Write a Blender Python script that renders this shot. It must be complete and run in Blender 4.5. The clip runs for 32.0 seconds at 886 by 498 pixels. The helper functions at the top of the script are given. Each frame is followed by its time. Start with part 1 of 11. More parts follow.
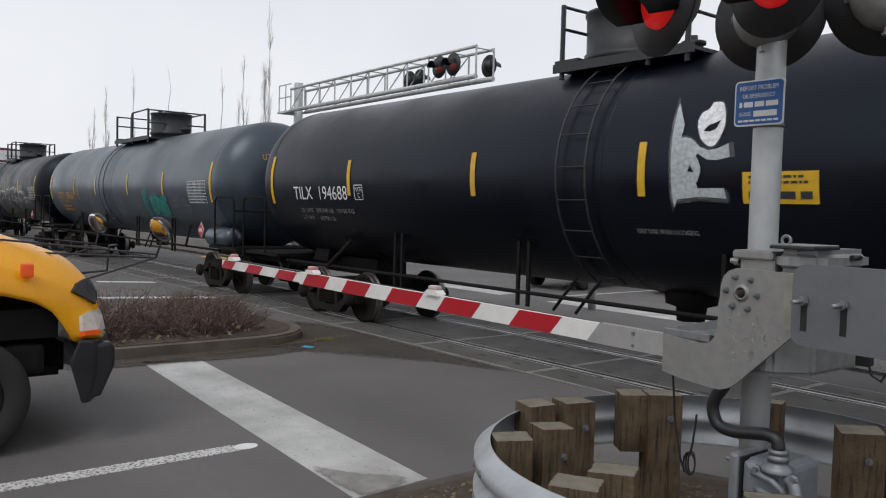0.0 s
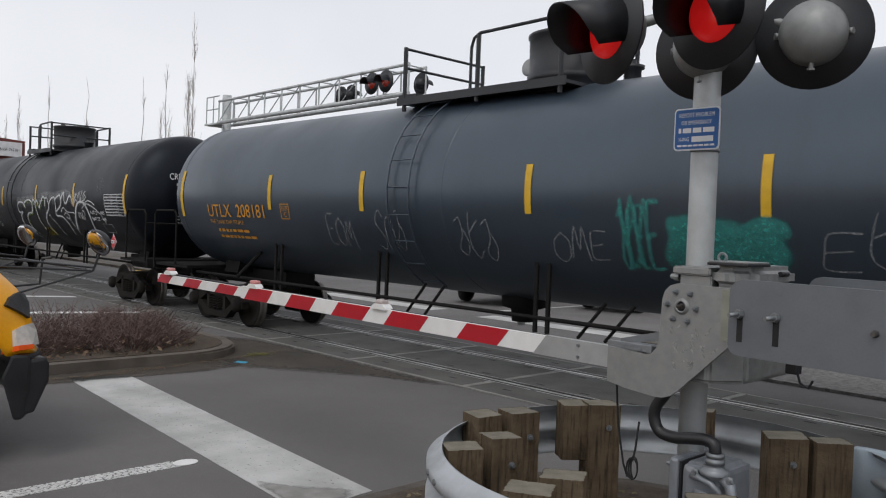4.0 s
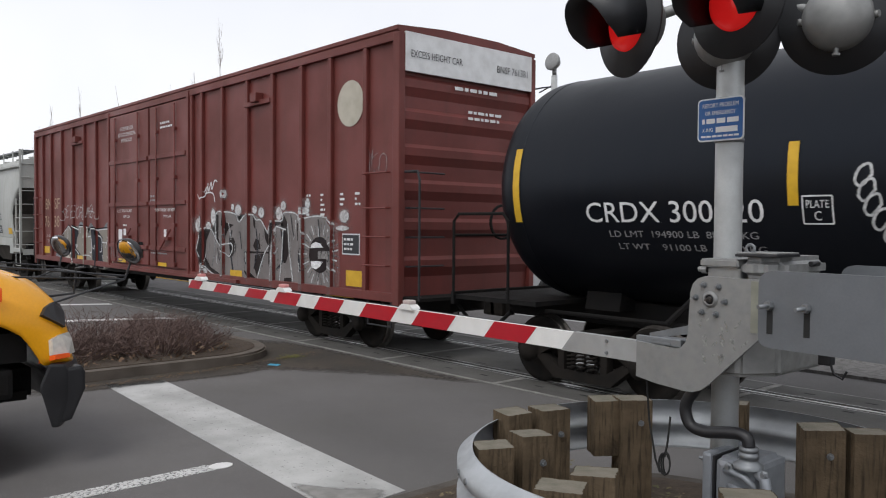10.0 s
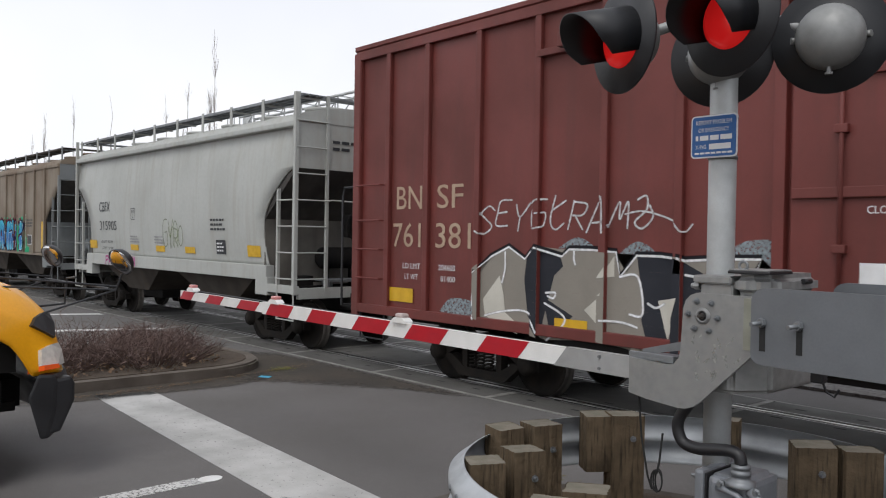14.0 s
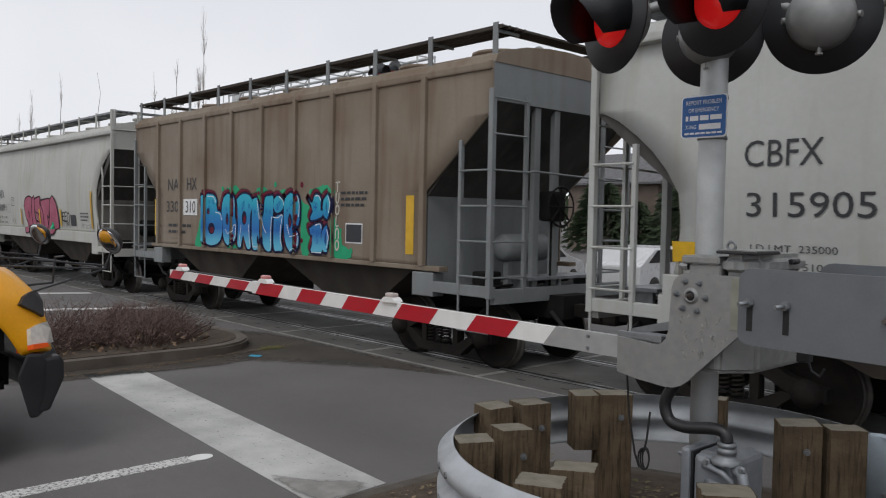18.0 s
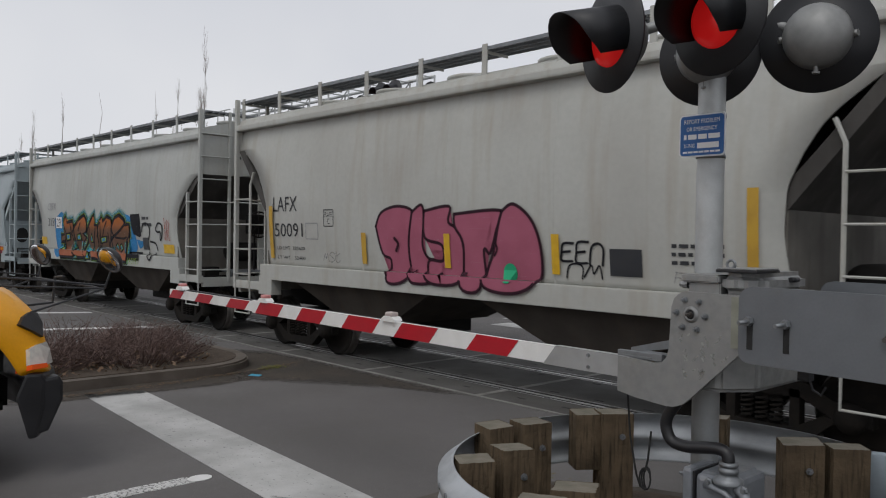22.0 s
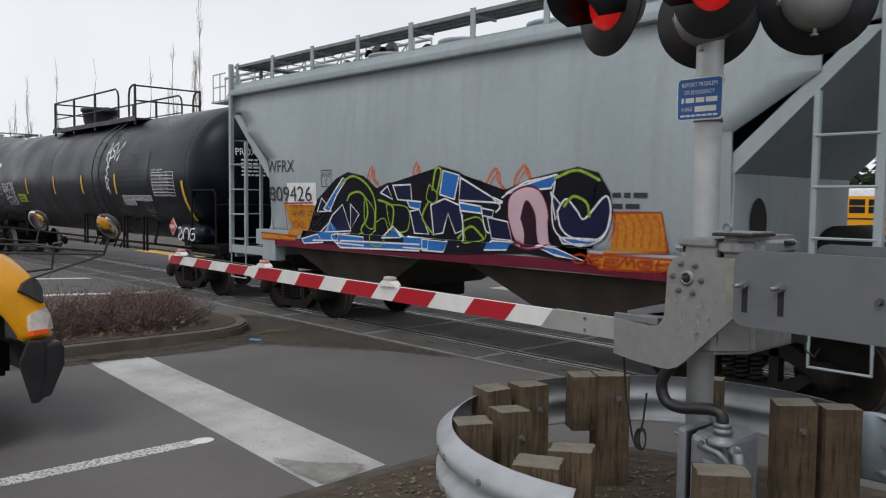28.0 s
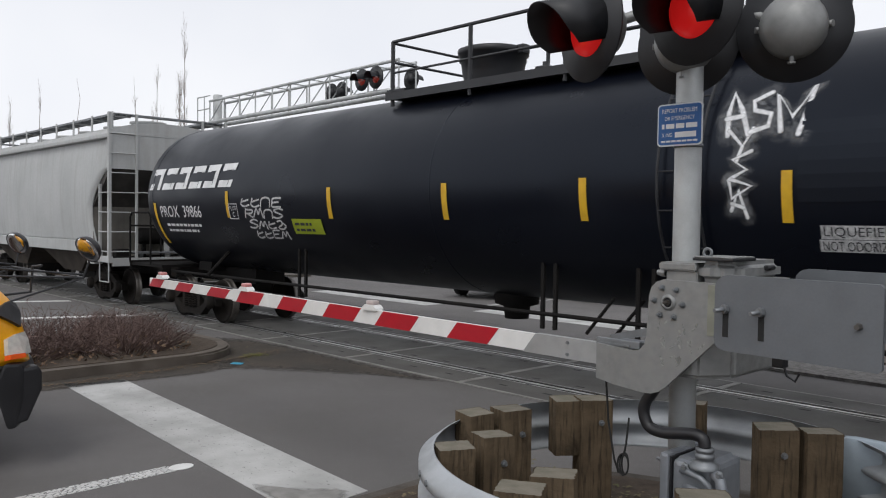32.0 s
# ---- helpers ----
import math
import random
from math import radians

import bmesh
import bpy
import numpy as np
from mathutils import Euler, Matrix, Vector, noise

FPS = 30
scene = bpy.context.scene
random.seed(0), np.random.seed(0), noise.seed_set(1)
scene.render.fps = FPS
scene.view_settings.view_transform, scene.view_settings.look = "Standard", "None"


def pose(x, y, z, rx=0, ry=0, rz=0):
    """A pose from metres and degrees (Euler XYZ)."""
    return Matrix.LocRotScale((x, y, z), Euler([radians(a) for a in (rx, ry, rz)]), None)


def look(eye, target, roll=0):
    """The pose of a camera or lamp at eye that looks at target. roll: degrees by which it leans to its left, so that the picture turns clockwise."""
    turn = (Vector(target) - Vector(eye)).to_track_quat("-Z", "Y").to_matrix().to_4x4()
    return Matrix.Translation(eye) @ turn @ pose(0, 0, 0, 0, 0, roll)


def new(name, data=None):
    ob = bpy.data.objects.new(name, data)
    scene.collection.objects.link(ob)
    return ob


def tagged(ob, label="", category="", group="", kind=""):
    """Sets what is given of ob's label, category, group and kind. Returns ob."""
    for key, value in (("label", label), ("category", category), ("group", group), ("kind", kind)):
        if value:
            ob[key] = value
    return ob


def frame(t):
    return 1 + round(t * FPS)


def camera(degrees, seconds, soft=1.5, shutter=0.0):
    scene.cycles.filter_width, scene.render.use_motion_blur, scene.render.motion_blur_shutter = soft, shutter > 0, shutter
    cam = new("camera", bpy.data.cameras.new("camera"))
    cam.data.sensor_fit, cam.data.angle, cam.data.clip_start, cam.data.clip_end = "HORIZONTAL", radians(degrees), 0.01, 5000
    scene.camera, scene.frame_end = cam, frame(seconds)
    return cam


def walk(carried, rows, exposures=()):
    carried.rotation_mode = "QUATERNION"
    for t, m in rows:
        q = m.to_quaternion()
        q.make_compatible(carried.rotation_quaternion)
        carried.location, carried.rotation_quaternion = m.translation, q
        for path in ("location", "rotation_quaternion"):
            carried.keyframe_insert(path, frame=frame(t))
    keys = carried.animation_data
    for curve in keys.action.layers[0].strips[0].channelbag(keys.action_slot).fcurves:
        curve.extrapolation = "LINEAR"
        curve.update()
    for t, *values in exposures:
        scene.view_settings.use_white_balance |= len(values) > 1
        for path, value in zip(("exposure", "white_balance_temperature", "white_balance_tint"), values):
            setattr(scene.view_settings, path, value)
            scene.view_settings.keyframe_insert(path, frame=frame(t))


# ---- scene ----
cam = camera(57.80, 32.0, soft=1.1, shutter=0.1)
EYE_HEIGHT = 2.134
# seconds, x, y, rise, yaw, pitch, roll
CAMERA_ROWS = [
    (0, -0.018, 0.192, -0.016, 51.67, -2.69, -1.58),
    (0.5, -0.043, 0.031, -0.024, 50.96, -3.40, -1.20),
    (1, -0.034, -0.066, -0.012, 50.86, -2.69, -0.74),
    (1.5, -0.015, -0.056, -0.032, 48.80, -2.34, -2.38),
    (2, 0.004, -0.026, -0.022, 47.82, -2.01, -2.19),
    (2.5, 0.000, -0.020, -0.014, 46.74, -1.21, -1.80),
    (4.5, -0.023, -0.029, -0.021, 46.26, -1.49, -2.19),
    (5, -0.022, -0.031, -0.019, 47.52, -2.38, -1.61),
    (5.5, -0.020, -0.020, -0.018, 47.93, -2.54, -1.61),
    (6, -0.016, -0.009, -0.013, 48.11, -2.74, -1.01),
    (6.5, 0.007, -0.021, -0.007, 49.04, -2.79, -0.52),
    (7, 0.006, -0.014, -0.010, 48.74, -2.51, -0.80),
    (7.5, 0.004, -0.018, -0.017, 48.51, -2.35, -0.86),
    (8, 0.001, -0.021, -0.017, 48.26, -2.54, -0.81),
    (8.5, -0.003, -0.018, -0.012, 48.57, -2.51, -0.54),
    (9, -0.005, -0.013, -0.009, 48.53, -2.27, -0.58),
    (9.5, 0.002, -0.007, -0.007, 48.40, -1.72, -0.36),
    (10, -0.004, -0.005, -0.006, 48.36, -1.64, -0.43),
    (10.5, 0.011, -0.012, -0.002, 48.54, -1.28, -0.39),
    (11, 0.008, -0.007, -0.003, 48.47, -1.59, -0.36),
    (11.5, 0.013, -0.009, -0.002, 48.51, -1.04, -0.13),
    (12, 0.013, -0.018, -0.001, 48.25, -1.01, -0.32),
    (12.5, 0.001, -0.007, -0.002, 48.07, -1.04, -0.42),
    (13, 0.003, -0.012, 0.003, 48.04, -1.01, -0.57),
    (13.5, -0.003, -0.013, 0.005, 47.83, -1.05, -0.82),
    (14, -0.010, -0.001, 0.003, 47.88, -0.75, -0.96),
    (14.5, -0.002, -0.012, 0.008, 47.53, -0.83, -0.86),
    (15, 0.002, -0.005, 0.005, 47.76, -1.10, -0.56),
    (15.5, -0.001, -0.002, -0.001, 47.91, -1.35, -0.93),
    (17.5, -0.006, -0.003, 0.006, 47.14, -2.39, -0.66),
    (18, -0.006, 0.003, 0.004, 47.22, -2.20, -1.10),
    (18.5, -0.003, 0.009, 0.003, 46.85, -1.56, -0.84),
    (19, 0.007, 0.010, 0.005, 46.95, -1.16, -0.88),
    (19.5, 0.004, 0.006, 0.007, 47.14, -1.23, -0.91),
    (20, 0.007, 0.000, 0.007, 47.07, -1.25, -1.03),
    (20.5, 0.006, -0.001, 0.009, 47.28, -1.10, -0.81),
    (21, 0.009, 0.000, 0.007, 47.18, -0.97, -0.80),
    (21.5, -0.002, 0.006, 0.010, 47.12, -1.08, -0.84),
    (22, -0.002, 0.010, 0.011, 47.27, -0.92, -0.91),
    (22.5, -0.004, 0.008, 0.006, 47.18, -1.07, -0.97),
    (23, -0.003, 0.009, 0.008, 47.19, -1.23, -0.84),
    (23.5, -0.006, 0.022, 0.012, 47.02, -1.17, -0.74),
    (24, 0.000, 0.003, 0.005, 46.89, -1.23, -0.87),
    (24.5, 0.001, 0.013, 0.008, 46.99, -1.09, -0.90),
    (25, 0.010, 0.010, 0.003, 46.80, -1.31, -1.14),
    (25.5, 0.012, 0.000, 0.013, 46.70, -1.46, -0.82),
    (27.5, 0.008, -0.001, 0.003, 46.40, -2.08, -2.00),
    (28, 0.013, -0.001, 0.018, 47.12, -3.50, -0.63),
    (28.5, 0.003, 0.016, 0.021, 47.42, -2.79, -0.29),
    (29, 0.007, 0.003, 0.015, 47.66, -2.84, -0.55),
    (29.5, 0.018, 0.018, 0.014, 47.61, -2.76, -0.87),
    (30, 0.025, 0.016, 0.014, 47.25, -2.46, -0.54),
    (30.5, 0.012, 0.024, 0.012, 47.16, -2.29, -0.68),
    (31, 0.012, 0.029, 0.018, 46.75, -2.42, -0.66),
    (31.5, 0.006, 0.031, 0.017, 46.32, -2.33, -0.94),
    (32, 0.018, 0.012, 0.025, 46.03, -1.86, -0.79),
]
walk(cam, [(t, pose(x, y, EYE_HEIGHT + z, 90 + pitch, roll, yaw)) for t, x, y, z, yaw, pitch, roll in CAMERA_ROWS],
     exposures=[(0, 0.0), (8.0, 0.05), (9.5, 0.15), (11.0, 0.35), (12.5, 0.35), (14.0, 0.25), (15.5, -0.05), (18.0, -0.05), (20.2, -0.04), (21.0, -0.22), (23.0, -0.25), (25.0, -0.16), (27.5, 0.04), (30.0, 0.04), (31.0, -0.05), (32.0, 0.12)])

# how far the train has rolled, in metres, at each time
TRAIN_ROWS = [
    (0, 0.00), (0.5, 2.25), (1, 4.50), (1.5, 6.75), (2, 9.01), (2.5, 11.27),
    (3.5, 15.81), (4.5, 20.36), (5, 22.64), (5.5, 24.93), (6, 27.23), (6.5, 29.53),
    (7, 31.83), (7.5, 34.14), (8, 36.45), (8.5, 38.77), (9, 41.09), (9.5, 43.41),
    (10, 45.72), (10.5, 48.04), (11, 50.36), (11.5, 52.67), (12, 54.98), (12.5, 57.30),
    (13, 59.61), (13.5, 61.91), (14, 64.22), (14.5, 66.52), (15, 68.83), (15.5, 71.13),
    (16.5, 75.73), (17.5, 80.33), (18, 82.62), (18.5, 84.92), (19, 87.21), (19.5, 89.49),
    (20, 91.78), (20.5, 94.06), (21, 96.33), (21.5, 98.60), (22, 100.86), (22.5, 103.12),
    (23, 105.36), (23.5, 107.61), (24, 109.84), (24.5, 112.07), (25, 114.28), (25.5, 116.49),
    (26.5, 120.87), (27.5, 125.22), (28, 127.39), (28.5, 129.54), (29, 131.68), (29.5, 133.81),
    (30, 135.92), (30.5, 138.03), (31, 140.13), (31.5, 142.23), (32, 144.33),
]

# ---------------------------------------------------------------- light
world = bpy.data.worlds.new("overcast_sky")
scene.world = world
world.use_nodes = True
wn, wl = world.node_tree.nodes, world.node_tree.links
sky = wn.new("ShaderNodeTexSky")
sky.sky_type, sky.sun_disc = "NISHITA", False
sky.sun_elevation, sky.sun_rotation = radians(38), radians(200)
grey = wn.new("ShaderNodeHueSaturation")
grey.inputs["Saturation"].default_value = 0.12
cloud_co = wn.new("ShaderNodeTexCoord")
cloud = wn.new("ShaderNodeTexNoise")
cloud.inputs["Scale"].default_value, cloud.inputs["Detail"].default_value = 2.2, 4
ramp = wn.new("ShaderNodeValToRGB")
ramp.color_ramp.elements[0].position, ramp.color_ramp.elements[0].color = 0.35, (0.60, 0.62, 0.68, 1)
ramp.color_ramp.elements[1].position, ramp.color_ramp.elements[1].color = 0.65, (0.70, 0.71, 0.745, 1)
veil = wn.new("ShaderNodeMix")
veil.data_type = "RGBA"
veil.inputs["Factor"].default_value = 0.96
wl.new(cloud_co.outputs["Generated"], cloud.inputs["Vector"])
wl.new(cloud.outputs["Fac"], ramp.inputs["Fac"])
wl.new(sky.outputs["Color"], grey.inputs["Color"])
wl.new(grey.outputs["Color"], veil.inputs["A"])
wl.new(ramp.outputs["Color"], veil.inputs["B"])
wl.new(veil.outputs["Result"], wn["Background"].inputs["Color"])
wn["Background"].inputs["Strength"].default_value = 1.0
sun = new("sun", bpy.data.lights.new("sun", "SUN"))
sun.data.energy, sun.data.angle, sun.data.color = 1.0, radians(25), (1.0, 0.97, 0.93)
sun.matrix_world = look((10, -20, 30), (0, 0, 0))
scene.view_settings.exposure = 0.0


# ---------------------------------------------------------------- materials
def material(name, colour, rough=0.6, metal=0.0, second=None, amount=0.35, scale=3.0, streak=0.0, grime=None,
             grime_amount=0.0, bump=0.15, bump_scale=60.0, coat=0.0, fleck=0.0, spec=0.5, vary=0.0, streak_scale=5.0, tint=None):
    """A worn surface: two tones by large noise, fine grain, downward streaks and a film of grime."""
    m = bpy.data.materials.new(name)
    m.use_nodes = True
    nt = m.node_tree
    n, l = nt.nodes, nt.links
    b = n["Principled BSDF"]
    b.inputs["Metallic"].default_value = metal
    b.inputs["Coat Weight"].default_value = coat
    b.inputs["Specular IOR Level"].default_value = spec
    if tint:
        b.inputs["Specular Tint"].default_value = (*tint, 1)
    co = n.new("ShaderNodeTexCoord")
    second = second or tuple(c * 0.72 for c in colour)

    def tex(sc, detail, stretch=(1, 1, 1)):
        mp = n.new("ShaderNodeMapping")
        mp.inputs["Scale"].default_value = stretch
        l.new(co.outputs["Object"], mp.inputs["Vector"])
        t = n.new("ShaderNodeTexNoise")
        t.inputs["Scale"].default_value, t.inputs["Detail"].default_value = sc, detail
        l.new(mp.outputs["Vector"], t.inputs["Vector"])
        return t

    def mix(f, a, bb, kind="MIX"):
        x = n.new("ShaderNodeMix")
        x.data_type, x.blend_type = "RGBA", kind
        for sock, v in (("Factor", f), ("A", a), ("B", bb)):
            if isinstance(v, (int, float)):
                x.inputs[sock].default_value = v
            elif isinstance(v, tuple):
                x.inputs[sock].default_value = (*v, 1)
            else:
                l.new(v, x.inputs[sock])
        return x.outputs["Result"]

    def curve(v, lo, hi, top=1.0):
        r = n.new("ShaderNodeMapRange")
        r.inputs["From Min"].default_value, r.inputs["From Max"].default_value = lo, hi
        r.inputs["To Max"].default_value = top
        l.new(v, r.inputs["Value"])
        return r.outputs["Result"]

    big = tex(scale, 5)
    c = mix(curve(big.outputs["Fac"], 0.38, 0.66, amount), colour, second)
    fine = tex(scale * 22, 4)
    c = mix(curve(fine.outputs["Fac"], 0.35, 0.75, 0.17), c, tuple(min(1, x * 0.6) for x in colour))
    if streak:
        s = tex(streak_scale, 3, (1.0, 1.0, 0.09))
        c = mix(curve(s.outputs["Fac"], 0.5, 0.74, streak), c, grime or (0.07, 0.05, 0.035))
    if grime_amount:
        g = tex(0.9, 6)
        c = mix(curve(g.outputs["Fac"], 0.42, 0.7, grime_amount), c, grime or (0.07, 0.05, 0.035))
    if fleck:
        f = tex(95.0, 2)
        c = mix(curve(f.outputs["Fac"], 0.62, 0.7, fleck), c, tuple(min(1.0, x * 2.6 + 0.03) for x in colour))
    if vary:
        oi = n.new("ShaderNodeObjectInfo")
        c = mix(curve(oi.outputs["Random"], 0, 1, vary), c, tuple(x * 0.55 for x in colour))
    l.new(c, b.inputs["Base Color"])
    r = curve(big.outputs["Fac"], 0.3, 0.7)
    rr = n.new("ShaderNodeMapRange")
    rr.inputs["To Min"].default_value, rr.inputs["To Max"].default_value = max(0.05, rough - 0.1), min(1, rough + 0.12)
    l.new(r, rr.inputs["Value"])
    l.new(rr.outputs["Result"], b.inputs["Roughness"])
    if bump:
        bt = tex(bump_scale, 4)
        bp = n.new("ShaderNodeBump")
        bp.inputs["Strength"].default_value, bp.inputs["Distance"].default_value = bump, 0.01
        l.new(bt.outputs["Fac"], bp.inputs["Height"])
        l.new(bp.outputs["Normal"], b.inputs["Normal"])
    return m


def glow(name, colour, strength):
    m = bpy.data.materials.new(name)
    m.use_nodes = True
    b = m.node_tree.nodes["Principled BSDF"]
    b.inputs["Base Color"].default_value = (*colour, 1)
    b.inputs["Emission Color"].default_value = (*colour, 1)
    b.inputs["Emission Strength"].default_value = strength
    b.inputs["Roughness"].default_value = 0.25
    return m


ASPHALT = material("asphalt", (0.1447, 0.1382, 0.1361), 0.9, second=(0.1123, 0.1069, 0.1058), amount=0.8, scale=0.35, fleck=0.35, bump=0.5, bump_scale=110, grime=(0.105, 0.1, 0.094), grime_amount=0.5, spec=0.3)
CONCRETE = material("concrete_panel", (0.105, 0.102, 0.097), 0.9, second=(0.07, 0.067, 0.062), amount=0.8, scale=1.2, fleck=0.2, bump=0.3, vary=0.25)
KERB = material("kerb_concrete", (0.1, 0.09, 0.077), 0.95, second=(0.045, 0.038, 0.03), amount=0.9, scale=2.5, fleck=0.2, bump=0.4)
SOIL = material("soil", (0.05, 0.035, 0.025), 1.0, second=(0.09, 0.07, 0.05), amount=0.8, scale=9, fleck=0.4, bump=1.0, bump_scale=40)
BALLAST = material("ballast", (0.15, 0.145, 0.14), 0.95, second=(0.07, 0.065, 0.06), amount=0.9, scale=14, fleck=0.5, bump=1.0, bump_scale=30)
ROADPAINT = material("road_paint", (0.5, 0.5, 0.49), 0.8, second=(0.37, 0.37, 0.36), amount=0.8, scale=2.2, grime=(0.16, 0.155, 0.15), grime_amount=0.55, bump=0.3, bump_scale=90)


def worn_through(m, low=0.33, high=0.43, scale=28.0):
    """Paint that has flaked off in spots."""
    nt = m.node_tree
    co, nz, mr = nt.nodes.new("ShaderNodeTexCoord"), nt.nodes.new("ShaderNodeTexNoise"), nt.nodes.new("ShaderNodeMapRange")
    nz.inputs["Scale"].default_value, nz.inputs["Detail"].default_value = scale, 6
    mr.inputs["From Min"].default_value, mr.inputs["From Max"].default_value = low, high
    mr.inputs["To Min"].default_value = 0.25
    nt.links.new(co.outputs["Object"], nz.inputs["Vector"])
    nt.links.new(nz.outputs["Fac"], mr.inputs["Value"])
    nt.links.new(mr.outputs["Result"], nt.nodes["Principled BSDF"].inputs["Alpha"])
    return m


worn_through(ROADPAINT, 0.27, 0.36)
LANEPAINT = worn_through(material("cracked_lane_paint", (0.6, 0.6, 0.59), 0.8, second=(0.45, 0.45, 0.44), amount=0.7, scale=3, bump=0.3), 0.42, 0.5, 34.0)
RAIL = material("rail_steel", (0.36, 0.355, 0.35), 0.36, 1.0, second=(0.2, 0.19, 0.175), amount=0.8, scale=3, bump=0.05)
JOINT = material("pale_joint", (0.27, 0.265, 0.25), 0.85, second=(0.16, 0.155, 0.145), amount=0.9, scale=3, bump=0.3)
ENDGREY = material("hopper_end_grey", (0.2, 0.215, 0.22), 0.6, second=(0.15, 0.16, 0.165), amount=0.8, scale=0.8, streak=0.3, grime=(0.12, 0.12, 0.11), bump=0.05)
TANLETTER = material("tan_lettering", (0.42, 0.31, 0.22), 0.65, second=(0.3, 0.2, 0.14), amount=0.6, scale=5, bump=0.02)
RUBBER = material("flangeway", (0.015, 0.015, 0.015), 0.9, bump=0.3)
GALV = material("galvanised_steel", (0.235, 0.25, 0.265), 0.5, 0.6, second=(0.17, 0.18, 0.19), amount=0.8, scale=7, grime=(0.13, 0.13, 0.125), grime_amount=0.4, bump=0.06)
GALVRAIL = material("weathered_zinc", (0.43, 0.455, 0.48), 0.6, 0.25, second=(0.33, 0.35, 0.37), amount=0.8, scale=6, grime=(0.2, 0.2, 0.2), grime_amount=0.3, bump=0.08)
CASTALU = material("cast_aluminium", (0.285, 0.29, 0.288), 0.46, 0.4, second=(0.225, 0.23, 0.232), amount=0.7, scale=16, streak=0.12, grime=(0.13, 0.125, 0.11), grime_amount=0.22, bump=0.05, bump_scale=160)
CASTBASE = material("painted_casting", (0.25, 0.268, 0.295), 0.42, 0.35, second=(0.2, 0.215, 0.235), amount=0.6, scale=10, grime=(0.1, 0.1, 0.095), grime_amount=0.25, bump=0.04)
PLATEZINC = material("counterweight_zinc", (0.155, 0.167, 0.182), 0.5, 0.35, second=(0.125, 0.135, 0.147), amount=0.7, scale=4, streak=0.15, grime=(0.105, 0.105, 0.1), grime_amount=0.25, bump=0.04)
ARMMETAL = material("gate_arm_metal", (0.40, 0.41, 0.415), 0.5, 0.3, second=(0.32, 0.325, 0.325), amount=0.7, scale=8, streak=0.1, grime=(0.22, 0.215, 0.2), grime_amount=0.3, bump=0.04)
MASTPAINT = material("mast_aluminium", (0.52, 0.54, 0.545), 0.55, 0.3, second=(0.34, 0.345, 0.345), amount=0.6, scale=5, streak=0.35, grime=(0.28, 0.27, 0.25), bump=0.06)
BLACKMETAL = material("black_metal", (0.012, 0.013, 0.016), 0.5, second=(0.025, 0.026, 0.03), amount=0.5, scale=5, bump=0.05)
UNDER = material("underframe", (0.0085, 0.0082, 0.0085), 0.8, second=(0.018, 0.016, 0.0145), amount=0.7, scale=3, bump=0.3, spec=0.15)
TRUCKMETAL = material("truck_steel", (0.011, 0.010, 0.0092), 0.9, second=(0.024, 0.02, 0.017), amount=0.8, scale=5, bump=0.4, spec=0.15)
TREAD = material("wheel_tread", (0.16, 0.15, 0.14), 0.5, 0.8, second=(0.06, 0.05, 0.045), amount=0.6, scale=6, bump=0.05)
WOOD = material("weathered_post", (0.165, 0.122, 0.078), 0.95, second=(0.082, 0.061, 0.040), amount=0.9, scale=6, streak=0.9, streak_scale=55.0, grime=(0.018, 0.014, 0.010), grime_amount=0.55, bump=0.8, bump_scale=45, vary=0.35, spec=0.2)
WOODTOP = material("post_end_grain", (0.185, 0.165, 0.13), 0.95, second=(0.12, 0.115, 0.085), amount=0.9, scale=9, grime=(0.05, 0.046, 0.034), grime_amount=0.35, bump=0.5, bump_scale=70)
TANKBLACK = material("tank_black", (0.0028, 0.0036, 0.0072), 0.34, second=(0.0048, 0.0056, 0.0095), amount=0.6, scale=0.7, streak=0.1, grime=(0.009, 0.0095, 0.012), bump=0.02, spec=0.24, tint=(0.72, 0.83, 1.0))
TANKBLUE = material("tank_faded_blue", (0.027, 0.038, 0.053), 0.36, second=(0.019, 0.027, 0.037), amount=0.8, scale=0.5, streak=0.3, grime=(0.017, 0.022, 0.029), bump=0.02, spec=0.8, tint=(0.8, 0.9, 1.0))
TANKWORN = material("tank_weathered", (0.0036, 0.0042, 0.0066), 0.4, second=(0.0065, 0.007, 0.009), amount=0.8, scale=0.6, streak=0.15, grime=(0.011, 0.0105, 0.011), bump=0.02, spec=0.22, tint=(0.75, 0.85, 1.0))
BOXRED = material("boxcar_red", (0.145, 0.026, 0.021), 0.58, second=(0.11, 0.023, 0.018), amount=0.8, scale=0.9, streak=0.35, grime=(0.07, 0.02, 0.015), grime_amount=0.2, bump=0.05)
HOPGREY = material("hopper_grey", (0.40, 0.412, 0.395), 0.6, second=(0.33, 0.338, 0.32), amount=0.7, scale=0.6, streak=0.4, grime=(0.27, 0.245, 0.2), bump=0.05)
HOPTAN = material("hopper_rusty_tan", (0.215, 0.18, 0.138), 0.75, second=(0.165, 0.123, 0.088), amount=0.9, scale=0.8, streak=0.6, grime=(0.125, 0.075, 0.046), bump=0.1)
HOPCREAM = material("hopper_cream", (0.42, 0.425, 0.40), 0.6, second=(0.35, 0.345, 0.32), amount=0.7, scale=0.6, streak=0.45, grime=(0.29, 0.25, 0.19), bump=0.05)
HOPBLUE = material("hopper_pale_blue", (0.3, 0.35, 0.37), 0.55, second=(0.25, 0.295, 0.31), amount=0.6, scale=0.6, streak=0.3, grime=(0.2, 0.21, 0.21), bump=0.05)
